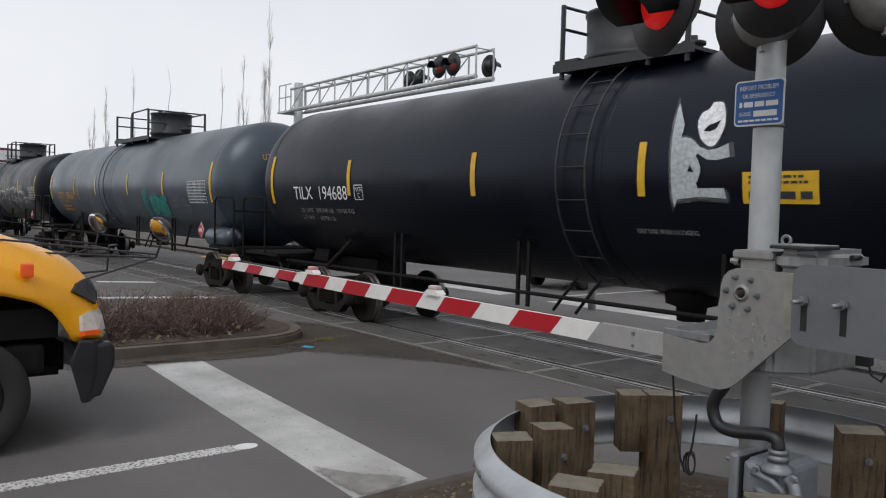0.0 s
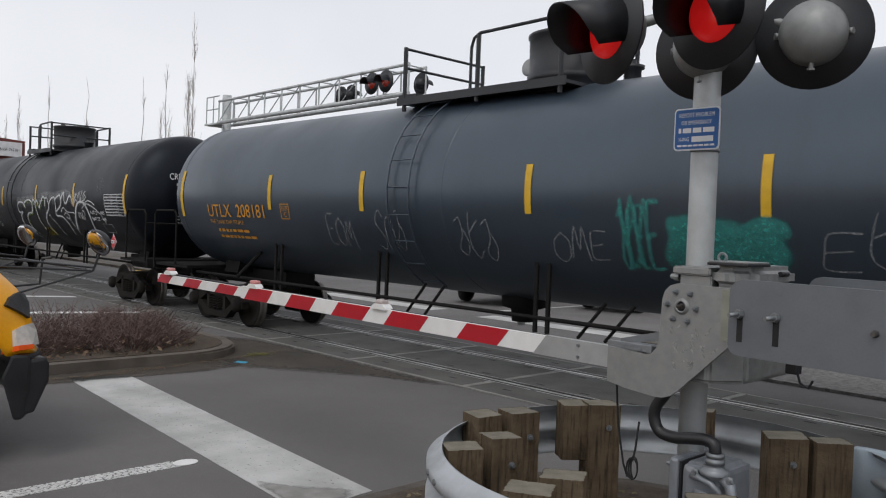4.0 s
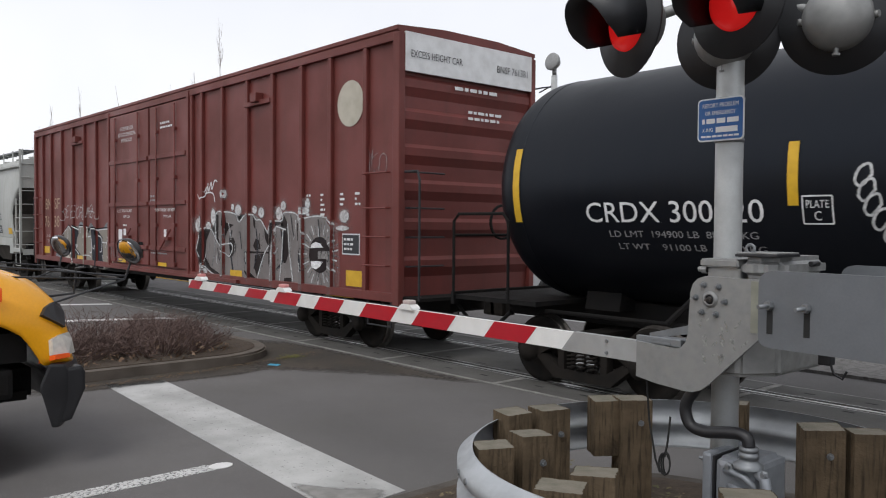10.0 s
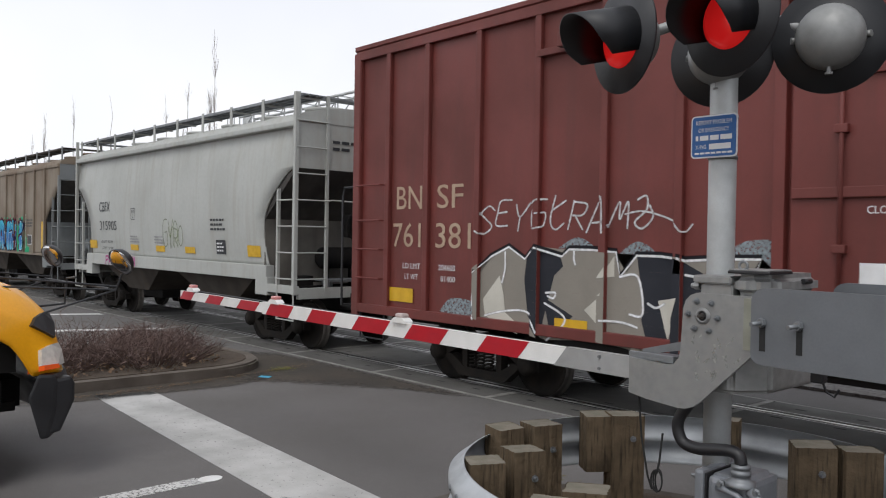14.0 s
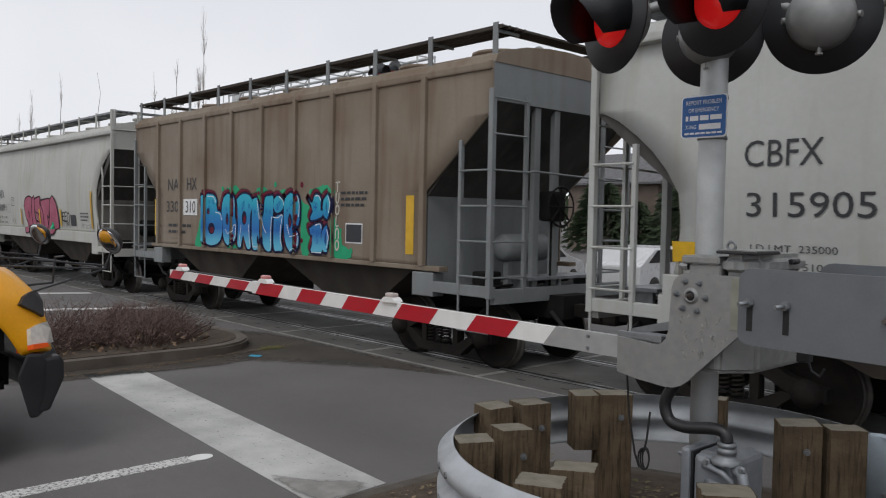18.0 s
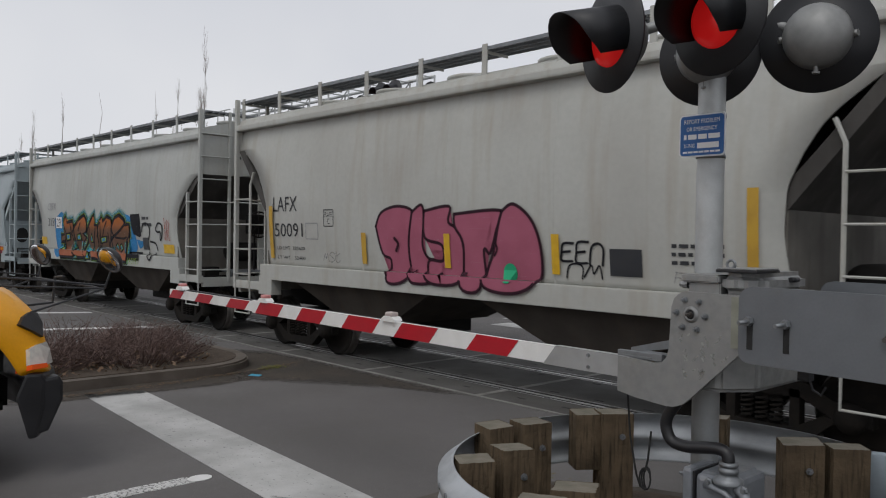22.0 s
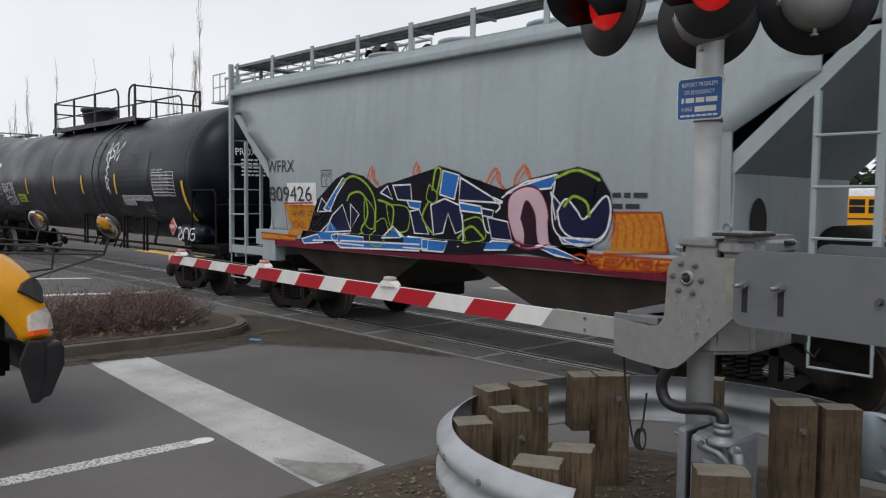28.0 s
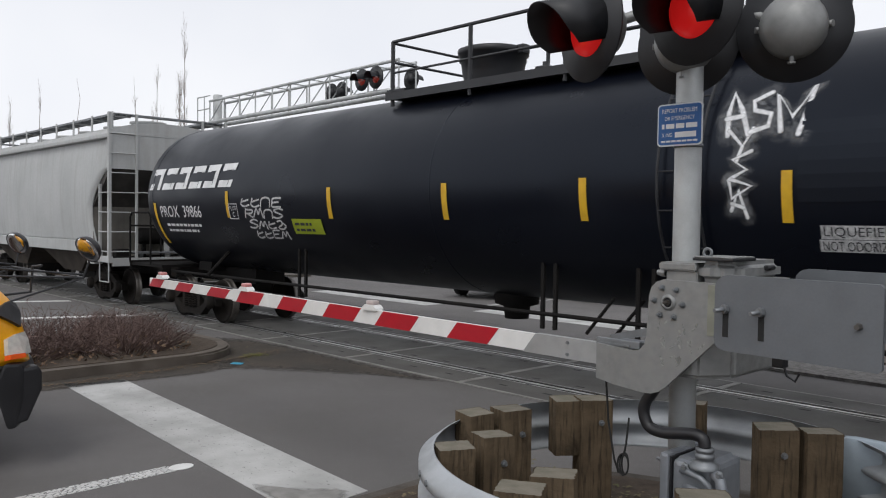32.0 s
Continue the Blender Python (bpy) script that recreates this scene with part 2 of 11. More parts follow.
HOPLIGHT = material("hopper_light", (0.42, 0.43, 0.43), 0.6, second=(0.35, 0.36, 0.36), amount=0.6, scale=0.6, streak=0.35, grime=(0.25, 0.24, 0.22), bump=0.05)
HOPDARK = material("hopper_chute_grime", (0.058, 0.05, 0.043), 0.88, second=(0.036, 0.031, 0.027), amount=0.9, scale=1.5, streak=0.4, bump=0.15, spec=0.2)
# Slope sheet: dirt, with the shade under the hopper end darkened into its colour.
SLOPEDIRTSHADE = material("dirt_and_shade_sheet", (0.06, 0.056, 0.052), 0.85, second=(0.032, 0.03, 0.028), amount=0.9, scale=1.1, streak=0.4, grime=(0.1, 0.095, 0.085), bump=0.1)
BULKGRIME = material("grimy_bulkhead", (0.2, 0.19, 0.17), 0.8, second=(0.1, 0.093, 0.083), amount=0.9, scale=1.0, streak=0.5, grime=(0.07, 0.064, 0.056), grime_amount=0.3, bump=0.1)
YELLOWTAPE = material("reflector_yellow", (0.62, 0.37, 0.012), 0.5, second=(0.45, 0.27, 0.012), amount=0.5, scale=8, bump=0.03)
WHITEPAINT = material("white_lettering", (0.72, 0.73, 0.74), 0.6, second=(0.5, 0.5, 0.5), amount=0.5, scale=5, bump=0.02)
DIMPAINT = material("faded_lettering", (0.3, 0.3, 0.31), 0.7, second=(0.16, 0.16, 0.17), amount=0.6, scale=6, bump=0.02)
ORANGELETTER = material("orange_lettering", (0.6, 0.27, 0.02), 0.6, second=(0.42, 0.19, 0.02), amount=0.6, scale=6, bump=0.02)
DARKLETTER = material("dark_lettering", (0.018, 0.02, 0.025), 0.6, second=(0.04, 0.04, 0.042), amount=0.5, scale=6, bump=0.02)
GATEWHITE = material("gate_white", (0.76, 0.76, 0.75), 0.45, second=(0.62, 0.62, 0.6), amount=0.5, scale=6, bump=0.03)
GATERED = material("gate_red", (0.43, 0.010, 0.024), 0.4, second=(0.36, 0.009, 0.02), amount=0.5, scale=6, bump=0.03)
BUSYELLOW = material("bus_yellow", (0.80, 0.36, 0.006), 0.33, second=(0.72, 0.31, 0.005), amount=0.5, scale=2, bump=0.01, coat=0.15, spec=0.35)
BUSBLACK = material("bus_black_plastic", (0.012, 0.012, 0.014), 0.45, second=(0.022, 0.022, 0.025), amount=0.5, scale=4, bump=0.08)
TYRE = material("tyre_rubber", (0.018, 0.018, 0.018), 0.85, second=(0.03, 0.029, 0.027), amount=0.7, scale=6, bump=0.2)
SIGNBLUE = material("sign_blue", (0.012, 0.1, 0.32), 0.45, second=(0.015, 0.09, 0.27), amount=0.4, scale=10, bump=0.02)
WINGZINC = material("pale_zinc_plate", (0.36, 0.42, 0.47), 0.55, 0.2, second=(0.28, 0.33, 0.37), amount=0.7, scale=5, bump=0.05)
LENSRED = glow("red_lens_lit", (0.62, 0.012, 0.012), 0.35)
LENSDIM = material("red_lens", (0.42, 0.03, 0.015), 0.25, second=(0.3, 0.02, 0.01), amount=0.4, scale=20, bump=0.1, coat=0.6)


# ---------------------------------------------------------------- mesh helpers
def box(bm, x0, x1, y0, y1, z0, z1, bevel=0.0):
    vs = [bm.verts.new((x, y, z)) for x in (x0, x1) for y in (y0, y1) for z in (z0, z1)]
    fs = [bm.faces.new([vs[i] for i in f]) for f in ((0, 1, 3, 2), (4, 6, 7, 5), (0, 4, 5, 1), (2, 3, 7, 6), (0, 2, 6, 4), (1, 5, 7, 3))]
    if bevel:
        es = list({e for f in fs for e in f.edges})
        bmesh.ops.bevel(bm, geom=es, offset=bevel, segments=2, affect="EDGES", profile=0.6)
    return bm


def tube(bm, pts, r, n=10, caps=True):
    """A pipe along points; r is a number or one per point."""
    pts = [Vector(p) for p in pts]
    rs = r if isinstance(r, (list, tuple)) else [r] * len(pts)
    rings, side = [], None
    for i, p in enumerate(pts):
        d = (pts[min(i + 1, len(pts) - 1)] - pts[max(i - 1, 0)]).normalized()
        if side is None:
            side = d.orthogonal().normalized()
        side = (side - d * side.dot(d)).normalized()
        up = d.cross(side)
        rings.append([bm.verts.new(p + (side * math.cos(a) + up * math.sin(a)) * rs[i]) for a in (2 * math.pi * k / n for k in range(n))])
    for a, b in zip(rings, rings[1:]):
        for k in range(n):
            f = bm.faces.new((a[k], a[(k + 1) % n], b[(k + 1) % n], b[k]))
            f.smooth = n > 7
    if caps:
        bm.faces.new(rings[0][::-1])
        bm.faces.new(rings[-1])
    return bm


def lathe(bm, centre, axis, profile, n=24, smooth=True):
    # coarse turnings (nuts, bolts) stay faceted
    """Turn (along, radius) pairs about an axis."""
    smooth = smooth and n > 8
    axis = Vector(axis).normalized()
    side = axis.orthogonal().normalized()
    up = axis.cross(side)
    c = Vector(centre)
    rings = []
    for a, r in profile:
        if r < 1e-5:
            rings.append([bm.verts.new(c + axis * a)])
        else:
            rings.append([bm.verts.new(c + axis * a + (side * math.cos(t) + up * math.sin(t)) * r) for t in (2 * math.pi * k / n for k in range(n))])
    for p, q in zip(rings, rings[1:]):
        for k in range(n):
            loop = [p[k % len(p)], p[(k + 1) % len(p)], q[(k + 1) % len(q)], q[k % len(q)]]
            u = []
            for v in loop:
                if v not in u:
                    u.append(v)
            if len(u) > 2:
                f = bm.faces.new(u)
                f.smooth = smooth
    return bm


def prism(bm, poly, to3d, a, b):
    """A flat outline, pushed from depth a to depth b; to3d(u, v, depth) gives the place."""
    p = [bm.verts.new(to3d(u, v, a)) for u, v in poly]
    q = [bm.verts.new(to3d(u, v, b)) for u, v in poly]
    bm.faces.new(p)
    bm.faces.new(q[::-1])
    for i in range(len(poly)):
        j = (i + 1) % len(poly)
        bm.faces.new((p[i], q[i], q[j], p[j]))
    return bm


def thicken(bm, t):
    bm.normal_update()
    bmesh.ops.solidify(bm, geom=list(bm.faces), thickness=t)


def xz(u, v, d):
    return (u, d, v)


def part(name, bm, mat, parent=None, label="", bevel=0.0):
    if bevel:
        bmesh.ops.bevel(bm, geom=list(bm.edges), offset=bevel, segments=2, affect="EDGES", profile=0.6)
    bmesh.ops.recalc_face_normals(bm, faces=list(bm.faces))
    me = bpy.data.meshes.new(name)
    bm.to_mesh(me)
    bm.free()
    me.materials.append(mat)
    ob = new(name, me)
    if parent:
        ob.parent = parent
    if label:
        ob["label"] = label
    return ob


def shared(name, me, parent, m):
    """Another object on a mesh that exists."""
    ob = new(name, me)
    ob.parent = parent
    ob.matrix_local = m
    return ob


def thing(name, m, label, category, group=""):
    ob = new(name)
    ob.matrix_world = m
    ob.empty_display_size = 0.3
    return tagged(ob, label, category, group)


def B():
    return bmesh.new()


def text_mesh(words, size, mapper, squeeze=1.0, centre=False, offset=0.0, cut=0.0):
    """Letters of the built-in font laid on a surface: mapper(u, v) gives the place."""
    cu = bpy.data.curves.new("words", "FONT")
    cu.body, cu.size, cu.resolution_u, cu.offset = words, size, 3, offset
    cu.align_x = "CENTER" if centre else "LEFT"
    ob = bpy.data.objects.new("words", cu)
    me = bpy.data.meshes.new_from_object(ob)
    bm = B()
    bm.from_mesh(me)
    bpy.data.objects.remove(ob)
    bpy.data.curves.remove(cu)
    bpy.data.meshes.remove(me)
    if cut:
        bmesh.ops.subdivide_edges(bm, edges=[e for e in bm.edges if e.calc_length() > cut], cuts=2)
        bmesh.ops.triangulate(bm, faces=list(bm.faces))
    for v in bm.verts:
        v.co = mapper(v.co.x * squeeze, v.co.y)
    return bm


# ---------------------------------------------------------------- ground and road
TRACK_Y = 9.16
GAUGE = 0.7525


def structure(name, bm, mat, label, category=""):
    return tagged(part(name, bm, mat), label, category or name.replace("_", " "), kind="structure")


bm = B()
steps = [-2500, -700, -200, -80, -40, -20, 0, 20, 60, 200, 700, 2500]
grid = [[bm.verts.new((x, y, 0.0)) for y in steps] for x in steps]
for i in range(len(steps) - 1):
    for j in range(len(steps) - 1):
        bm.faces.new((grid[i][j], grid[i + 1][j], grid[i + 1][j + 1], grid[i][j + 1]))
structure("ground", bm, ASPHALT, "dark grey worn asphalt ground of the road and lots", "ground")


def flat(name, poly, z, mat, label, category, thick=0.004):
    bm = B()
    prism(bm, poly, lambda u, v, d: (u, v, d), z - thick - 0.001, z)
    return structure(name, bm, mat, label, category)


flat("stop_line", [(-10.82, 3.66), (-10.62, 4.38), (-4.96, 4.02), (-4.9, 3.31)], 0.006, ROADPAINT, "worn white painted stop line across the lane", "road marking")
flat("lane_line_end", [(-6.53 + 0.085 * math.cos(q), 3.2 + 0.11 * math.sin(q)) for q in (6.2832 * k / 14 for k in range(14))], 0.0075, GATEWHITE, "solid white rounded end of the lane line", "road marking")
flat("lane_line", [(-6.63, 3.12), (-6.64, -6), (-6.44, -6), (-6.45, 3.12)], 0.006, LANEPAINT, "cracked white painted lane line on the asphalt", "road marking")


def rails():
    for k, dy in enumerate((-GAUGE, GAUGE)):
        bm = B()
        box(bm, -160, 60, TRACK_Y + dy - 0.03, TRACK_Y + dy + 0.03, -0.02, 0.012, 0.006)
        tagged(part("rail", bm, RAIL), "worn shiny steel rail set in the crossing panels", "rail", "rails of the track")
        for sy in (-0.128, 0.128):
            bm = B()
            box(bm, -34, 14, TRACK_Y + dy + sy - 0.011, TRACK_Y + dy + sy + 0.011, -0.02, 0.0145)
            tagged(part("flangeway_angle", bm, RAIL), "worn steel angle along the panel beside the rail", "steel angle", "steel angles of the crossing")
        bm = B()
        box(bm, -60, 60, TRACK_Y + dy - 0.12, TRACK_Y + dy + 0.12, -0.02, 0.004)
        structure("flangeway_%d" % (k + 1), bm, RUBBER, "dark rubber flangeway strip beside the rail", "flangeway")


rails()


# ---------------------------------------------------------------- the train
HEAD = 0.54


def surface_tank(radius, zc):
    def place(u, v, off=0.008):
        a = (v - zc) / radius
        return (u, -(radius + off) * math.cos(a), zc + (radius + off) * math.sin(a))
    return place


def wheel_mesh():
    bm = B()
    lathe(bm, (0, 0, 0), (0, 1, 0), [(-0.075, 0.0), (-0.075, 0.09), (-0.05, 0.12), (-0.02, 0.2), (-0.02, 0.33), (-0.065, 0.38), (-0.065, 0.45),
                                     (0.0, 0.457), (0.045, 0.46), (0.05, 0.485), (0.07, 0.485), (0.075, 0.46), (0.07, 0.38), (0.02, 0.33), (0.02, 0.2), (0.06, 0.12), (0.06, 0.0)], 28)
    bmesh.ops.recalc_face_normals(bm, faces=list(bm.faces))
    me = bpy.data.meshes.new("wheel")
    bm.to_mesh(me)
    me.materials.append(TRUCKMETAL)
    me.materials.append(TREAD)
    for f in me.polygons:
        r = math.hypot(f.center.x, f.center.z)
        if r > 0.44:
            f.material_index = 1
    return me


def side_frame_mesh():
    """The cast side frame of a truck, seen from the side, with window openings left by its bars."""
    bm = B()
    y0, y1 = -0.07, 0.07
    top = [(-1.08, 0.52), (-0.72, 0.6), (-0.45, 0.74), (0.45, 0.74), (0.72, 0.6), (1.08, 0.52), (1.08, 0.38), (0.72, 0.42), (0.42, 0.58), (-0.42, 0.58), (-0.72, 0.42), (-1.08, 0.38)]
    prism(bm, top, xz, y0, y1)
    low = [(-0.78, 0.42), (-0.62, 0.44), (-0.34, 0.28), (0.34, 0.28), (0.62, 0.44), (0.78, 0.42), (0.45, 0.15), (-0.45, 0.15)]
    prism(bm, low, xz, y0 - 0.01, y1 + 0.01)
    for sx in (-1, 1):
        box(bm, sx * 0.34 - 0.05, sx * 0.34 + 0.05, y0, y1, 0.2, 0.66)
        lathe(bm, (sx * 0.89, -0.07, 0.457), (0, -1, 0), [(0, 0.15), (0.05, 0.15), (0.07, 0.12), (0.09, 0.12), (0.09, 0)], 16)
    bmesh.ops.recalc_face_normals(bm, faces=list(bm.faces))
    me = bpy.data.meshes.new("side_frame")
    bm.to_mesh(me)
    me.materials.append(TRUCKMETAL)
    return me


def spring_mesh():
    bm = B()
    pts = [(0.055 * math.cos(a), 0.055 * math.sin(a), 0.29 + 0.25 * a / (2 * math.pi * 5)) for a in (2 * math.pi * 5 * k / 50 for k in range(51))]
    tube(bm, pts, 0.015, 5)
    me = bpy.data.meshes.new("spring")
    bm.to_mesh(me)
    me.materials.append(TRUCKMETAL)
    return me


WHEEL, SIDEFRAME, SPRING = wheel_mesh(), side_frame_mesh(), spring_mesh()
WHEELSETS, CARS = [], []


def truck(car, x):
    bm = B()
    box(bm, x - 0.18, x + 0.18, -1.0, 1.0, 0.5, 0.78, 0.03)
    bol = part("truck", bm, TRUCKMETAL, car, "dark rusty cast steel truck with coil springs")
    for sy in (-1, 1):
        shared("side_frame", SIDEFRAME, bol, Matrix.Translation((x, sy * 1.0, 0)) @ Matrix.Diagonal((1, -sy, 1, 1)))
        for dx in (-0.16, 0.0, 0.16):
            shared("spring", SPRING, bol, Matrix.Translation((x + dx, sy * 1.06, 0)))
    for dx in (-0.89, 0.89):
        bm = B()
        tube(bm, [(0, -1.0, 0), (0, 1.0, 0)], 0.075, 10)
        ax = part("wheelset", bm, TRUCKMETAL, car, "steel axle with two flanged wheels")
        ax.matrix_local = pose(x + dx, 0, 0.457)
        for sy in (-1, 1):
            shared("wheel", WHEEL, ax, Matrix.Translation((0, sy * GAUGE, 0)) @ Matrix.Diagonal((1, -sy if sy < 0 else -1, 1, 1)))
        WHEELSETS.append((ax, x + dx))


def coupler(car, x, s):
    bm = B()
    box(bm, min(x, x + s * 0.55), max(x, x + s * 0.55), -0.09, 0.09, 0.78, 0.96, 0.02)
    box(bm, min(x + s * 0.5, x + s * 0.8), max(x + s * 0.5, x + s * 0.8), -0.17, 0.15, 0.72, 1.0, 0.05)
    part("coupler", bm, TRUCKMETAL, car, "rusty knuckle coupler")
    bm = B()
    tube(bm, [(x, -0.35, 0.85), (x + s * 0.3, -0.36, 0.6), (x + s * 0.6, -0.3, 0.5), (x + s * 0.85, -0.2, 0.62)], 0.03, 6)
    part("air_hose", bm, RUBBER, car)


def ladder(car, x0, x1, y, z0, z1, mat, place=None, rungs=7, r=0.018, foot=0.0):
    """Two rails and rungs; place bends it to a shell."""
    f = place or (lambda u, v: (u, y, v))
    bm = B()
    ns = 12
    for x in (x0, x1):
        tube(bm, [f(x, z0 - foot + (z1 - z0 + foot) * k / ns) for k in range(ns + 1)], r * 1.35, 6)
    ob = part("ladder", bm, mat, car)
    for k in range(rungs):
        z = z0 + (z1 - z0) * (k + 0.4) / rungs
        bm = B()
        tube(bm, [f(x0, z), f(x1, z)], r * 0.8, 6)
        part("rung", bm, mat, ob)
    return ob


def handrail(car, pts, mat, r=0.02, name="handrail"):
    bm = B()
    tube(bm, pts, r, 7)
    return part(name, bm, mat, car)


def new_car(name, x, label):
    car = thing(name, pose(x, TRACK_Y, 0), label, "railway wagon", "cars of the freight train")
    CARS.append((car, x))
    return car


def tank_car(x, half, radius, zc, mat, bars, label, name="tank_car", dome=0.0, platform=(-1.6, -0.4, 1.6), truck_off=7.15, dome_kind=0, ladder_x=-0.35, bar_drop=0.0, stanchions=(-4.6, -1.6, 1.6, 4.6)):
    """half: from the middle to the seam of each head."""
    car = new_car(name, x, label)
    bm = B()
    prof = []
    depth = radius * HEAD
    for k in range(13):
        a = math.pi / 2 * k / 12
        prof.append((-half - depth * math.cos(a), radius * math.sin(a)))
    for k in range(1, 9):
        prof.append((-half + 2 * half * k / 9, radius))
    for k in range(13):
        a = math.pi / 2 * (1 - k / 12)
        prof.append((half + depth * math.cos(a), radius * math.sin(a)))
    lathe(bm, (0, 0, zc), (1, 0, 0), prof, 56)
    part("tank_shell", bm, mat, car)
    for sx in (-half * 0.985, 0.0, half * 0.985):
        bm = B()
        lathe(bm, (sx, 0, zc), (1, 0, 0), [(-0.012, radius), (-0.006, radius + 0.005), (0.006, radius + 0.005), (0.012, radius)], 56)
        part("weld_seam", bm, mat, car)
    place = surface_tank(radius, zc)
    for bx, h, w in bars:
        bm = B()
        n = 6
        rows = [[bm.verts.new(place(bx + dx, zc - bar_drop * (3 if abs(bx) > half * 0.9 else 1) + h * (k / n - 0.5))) for dx in (-w / 2, w / 2)] for k in range(n + 1)]
        for a, b in zip(rows, rows[1:]):
            bm.faces.new((a[0], a[1], b[1], b[0]))
        part("reflective_strip", bm, YELLOWTAPE, car, "yellow reflective strip")
    # underframe: stub sills, saddles, walkway pipe along the shell's foot
    L = half + depth
    for s in (-1, 1):
        bm = B()
        xa, xb = sorted((s * (half - 2.4), s * (L + 0.35)))
        box(bm, xa, xb, -0.35, 0.35, 0.82, 1.15, 0.02)
        part("stub_sill", bm, UNDER, car)
        bm = B()
        prism(bm, [(-0.7, 1.05), (0.7, 1.05), (0.6, 1.5), (-0.6, 1.5)], lambda u, v, d: (d, u, v), s * (half - 1.1), s * (half - 0.55))
        part("saddle", bm, UNDER, car)
        bm = B()
        xa, xb = sorted((s * (half - 0.35), s * (L + 0.4)))
        box(bm, xa, xb, -1.45, 1.45, 1.1, 1.16)
        part("end_platform", bm, UNDER, car)
        bm = B()
        xa, xb = sorted((s * (L + 0.36), s * (L + 0.42)))
        box(bm, xa, xb, -1.48, 1.48, 1.02, 1.2, 0.01)
        part("end_sill", bm, UNDER, car)
        xe = s * (L + 0.34)
        handrail(car, [(s * (half + 0.1), -1.5, 1.15), (s * (half + 0.1), -1.5, 2.2), (s * (half + 0.2), -1.5, 2.3), (xe - s * 0.1, -1.5, 2.3), (xe, -1.5, 2.2), (xe, -1.5, 1.15)], UNDER, 0.022)
        handrail(car, [(xe, -1.5, 2.0), (xe, 1.5, 2.0)], UNDER, 0.022)
        coupler(car, s * (L + 0.3), s)
        truck(car, s * truck_off)
        bm = B()
        tube(bm, [(s * (half - 2.2), -1.32, 1.05), (s * (half - 2.6), -1.05, 1.55)], 0.035, 6)
        part("brace", bm, UNDER, car)
    bm = B()
    tube(bm, [(-half + 0.3, -1.2, 1.03), (half - 0.3, -1.2, 1.03)], 0.027, 8)
    part("walkway_pipe", bm, UNDER, car)
    for sx in stanchions:
        for dx in (-0.1, 0.1):
            bm = B()
            box(bm, sx + dx - 0.025, sx + dx + 0.025, -1.21, -1.17, 0.84, zc - math.sqrt(radius ** 2 - 1.17 ** 2) + 0.05)
            part("stanchion", bm, UNDER, car)
    for sx in stanchions[1:3]:
        for dx in (0.55, 0.95):
            bm = B()
            tube(bm, [(sx + dx + 0.36, -1.1, 1.3), (sx + dx, -1.15, 0.84)], 0.022, 6)
            part("brace", bm, UNDER, car)
    # bottom outlet and brake rigging
    bm = B()
    lathe(bm, (0.3, 0, zc - radius + 0.05), (0, 0, -1), [(0, 0.35), (0.18, 0.33), (0.22, 0.2), (0.4, 0.18), (0.4, 0)], 16)
    part("outlet_valve", bm, UNDER, car)
    # ladder up the shell and the platform round the dome
    ladder(car, ladder_x - 0.24, ladder_x + 0.24, 0, 1.0, zc + radius * 1.2, BLACKMETAL if mat is not TANKBLUE else TANKBLUE, lambda u, v: place(u, v, 0.08), 9, 0.0115)
    zt = zc + radius
    u1, u2, u3 = platform
    yr, zp, zh = 0.88, zc + radius * 0.93, zt + 0.78
    bm = B()
    for sy in (-1, 1):
        ya, yb = sorted((sy * 0.92, sy * 0.42))
        box(bm, u1 - 0.12, u3 + 0.12, ya, yb, zp, zp + 0.045)
        box(bm, u1 - 0.12, u3 + 0.12, sy * 0.92 - 0.012, sy * 0.92 + 0.012, zp - 0.03, zp + 0.09)
    box(bm, u1 - 0.12, u1 + 0.3, -0.9, 0.9, zp + 0.1, zp + 0.14)
    part("dome_platform", bm, BLACKMETAL, car)
    for y in (-yr, yr):
        if dome_kind == 0:
            for a in (u1, u3):
                handrail(car, [(a, y, zp - 0.12), (a, y, zh)], BLACKMETAL, 0.036, "rail_post")
            handrail(car, [(u2, y, zp), (u2, y, zh - 0.2), (u2 + 0.05, y, zh - 0.07), (u2 + 0.17, y, zh - 0.01), (u3, y, zh)], BLACKMETAL, 0.024)
            handrail(car, [(u2 + 0.14, y, zp - 0.1), (u2 + 0.14, y, zh - 0.02)], BLACKMETAL, 0.036, "rail_post")
        else:
            for a in (u1, (u1 * 2 + u2) / 3, (u1 + u2 * 2) / 3, u3):
                handrail(car, [(a, y, zp - 0.12), (a, y, zh)], BLACKMETAL, 0.034, "rail_post")
            handrail(car, [(u1, y, zh), (u2 - 0.2, y, zh), (u2 - 0.06, y, zh - 0.07), (u2, y, zh - 0.22), (u2, y, zp)], BLACKMETAL, 0.026)
            handrail(car, [(u3, y, zh), (u3 - 0.2, y, zh - 0.01), (u3 - 0.34, y, zh - 0.08), (u3 - 0.4, y, zh - 0.24), (u3 - 0.4, y, zp)], BLACKMETAL, 0.026)
            handrail(car, [(u1, y, zp + 0.4), (u2 - 0.1, y, zp + 0.4)], BLACKMETAL, 0.018)
    for a, z in ((u1, zh - 0.02), (u1, zh - 0.32), (u3, zh - 0.02), (u3, zh - 0.4)):
        handrail(car, [(a, -yr, z), (a, yr, z)], BLACKMETAL, 0.022)
    bm = B()
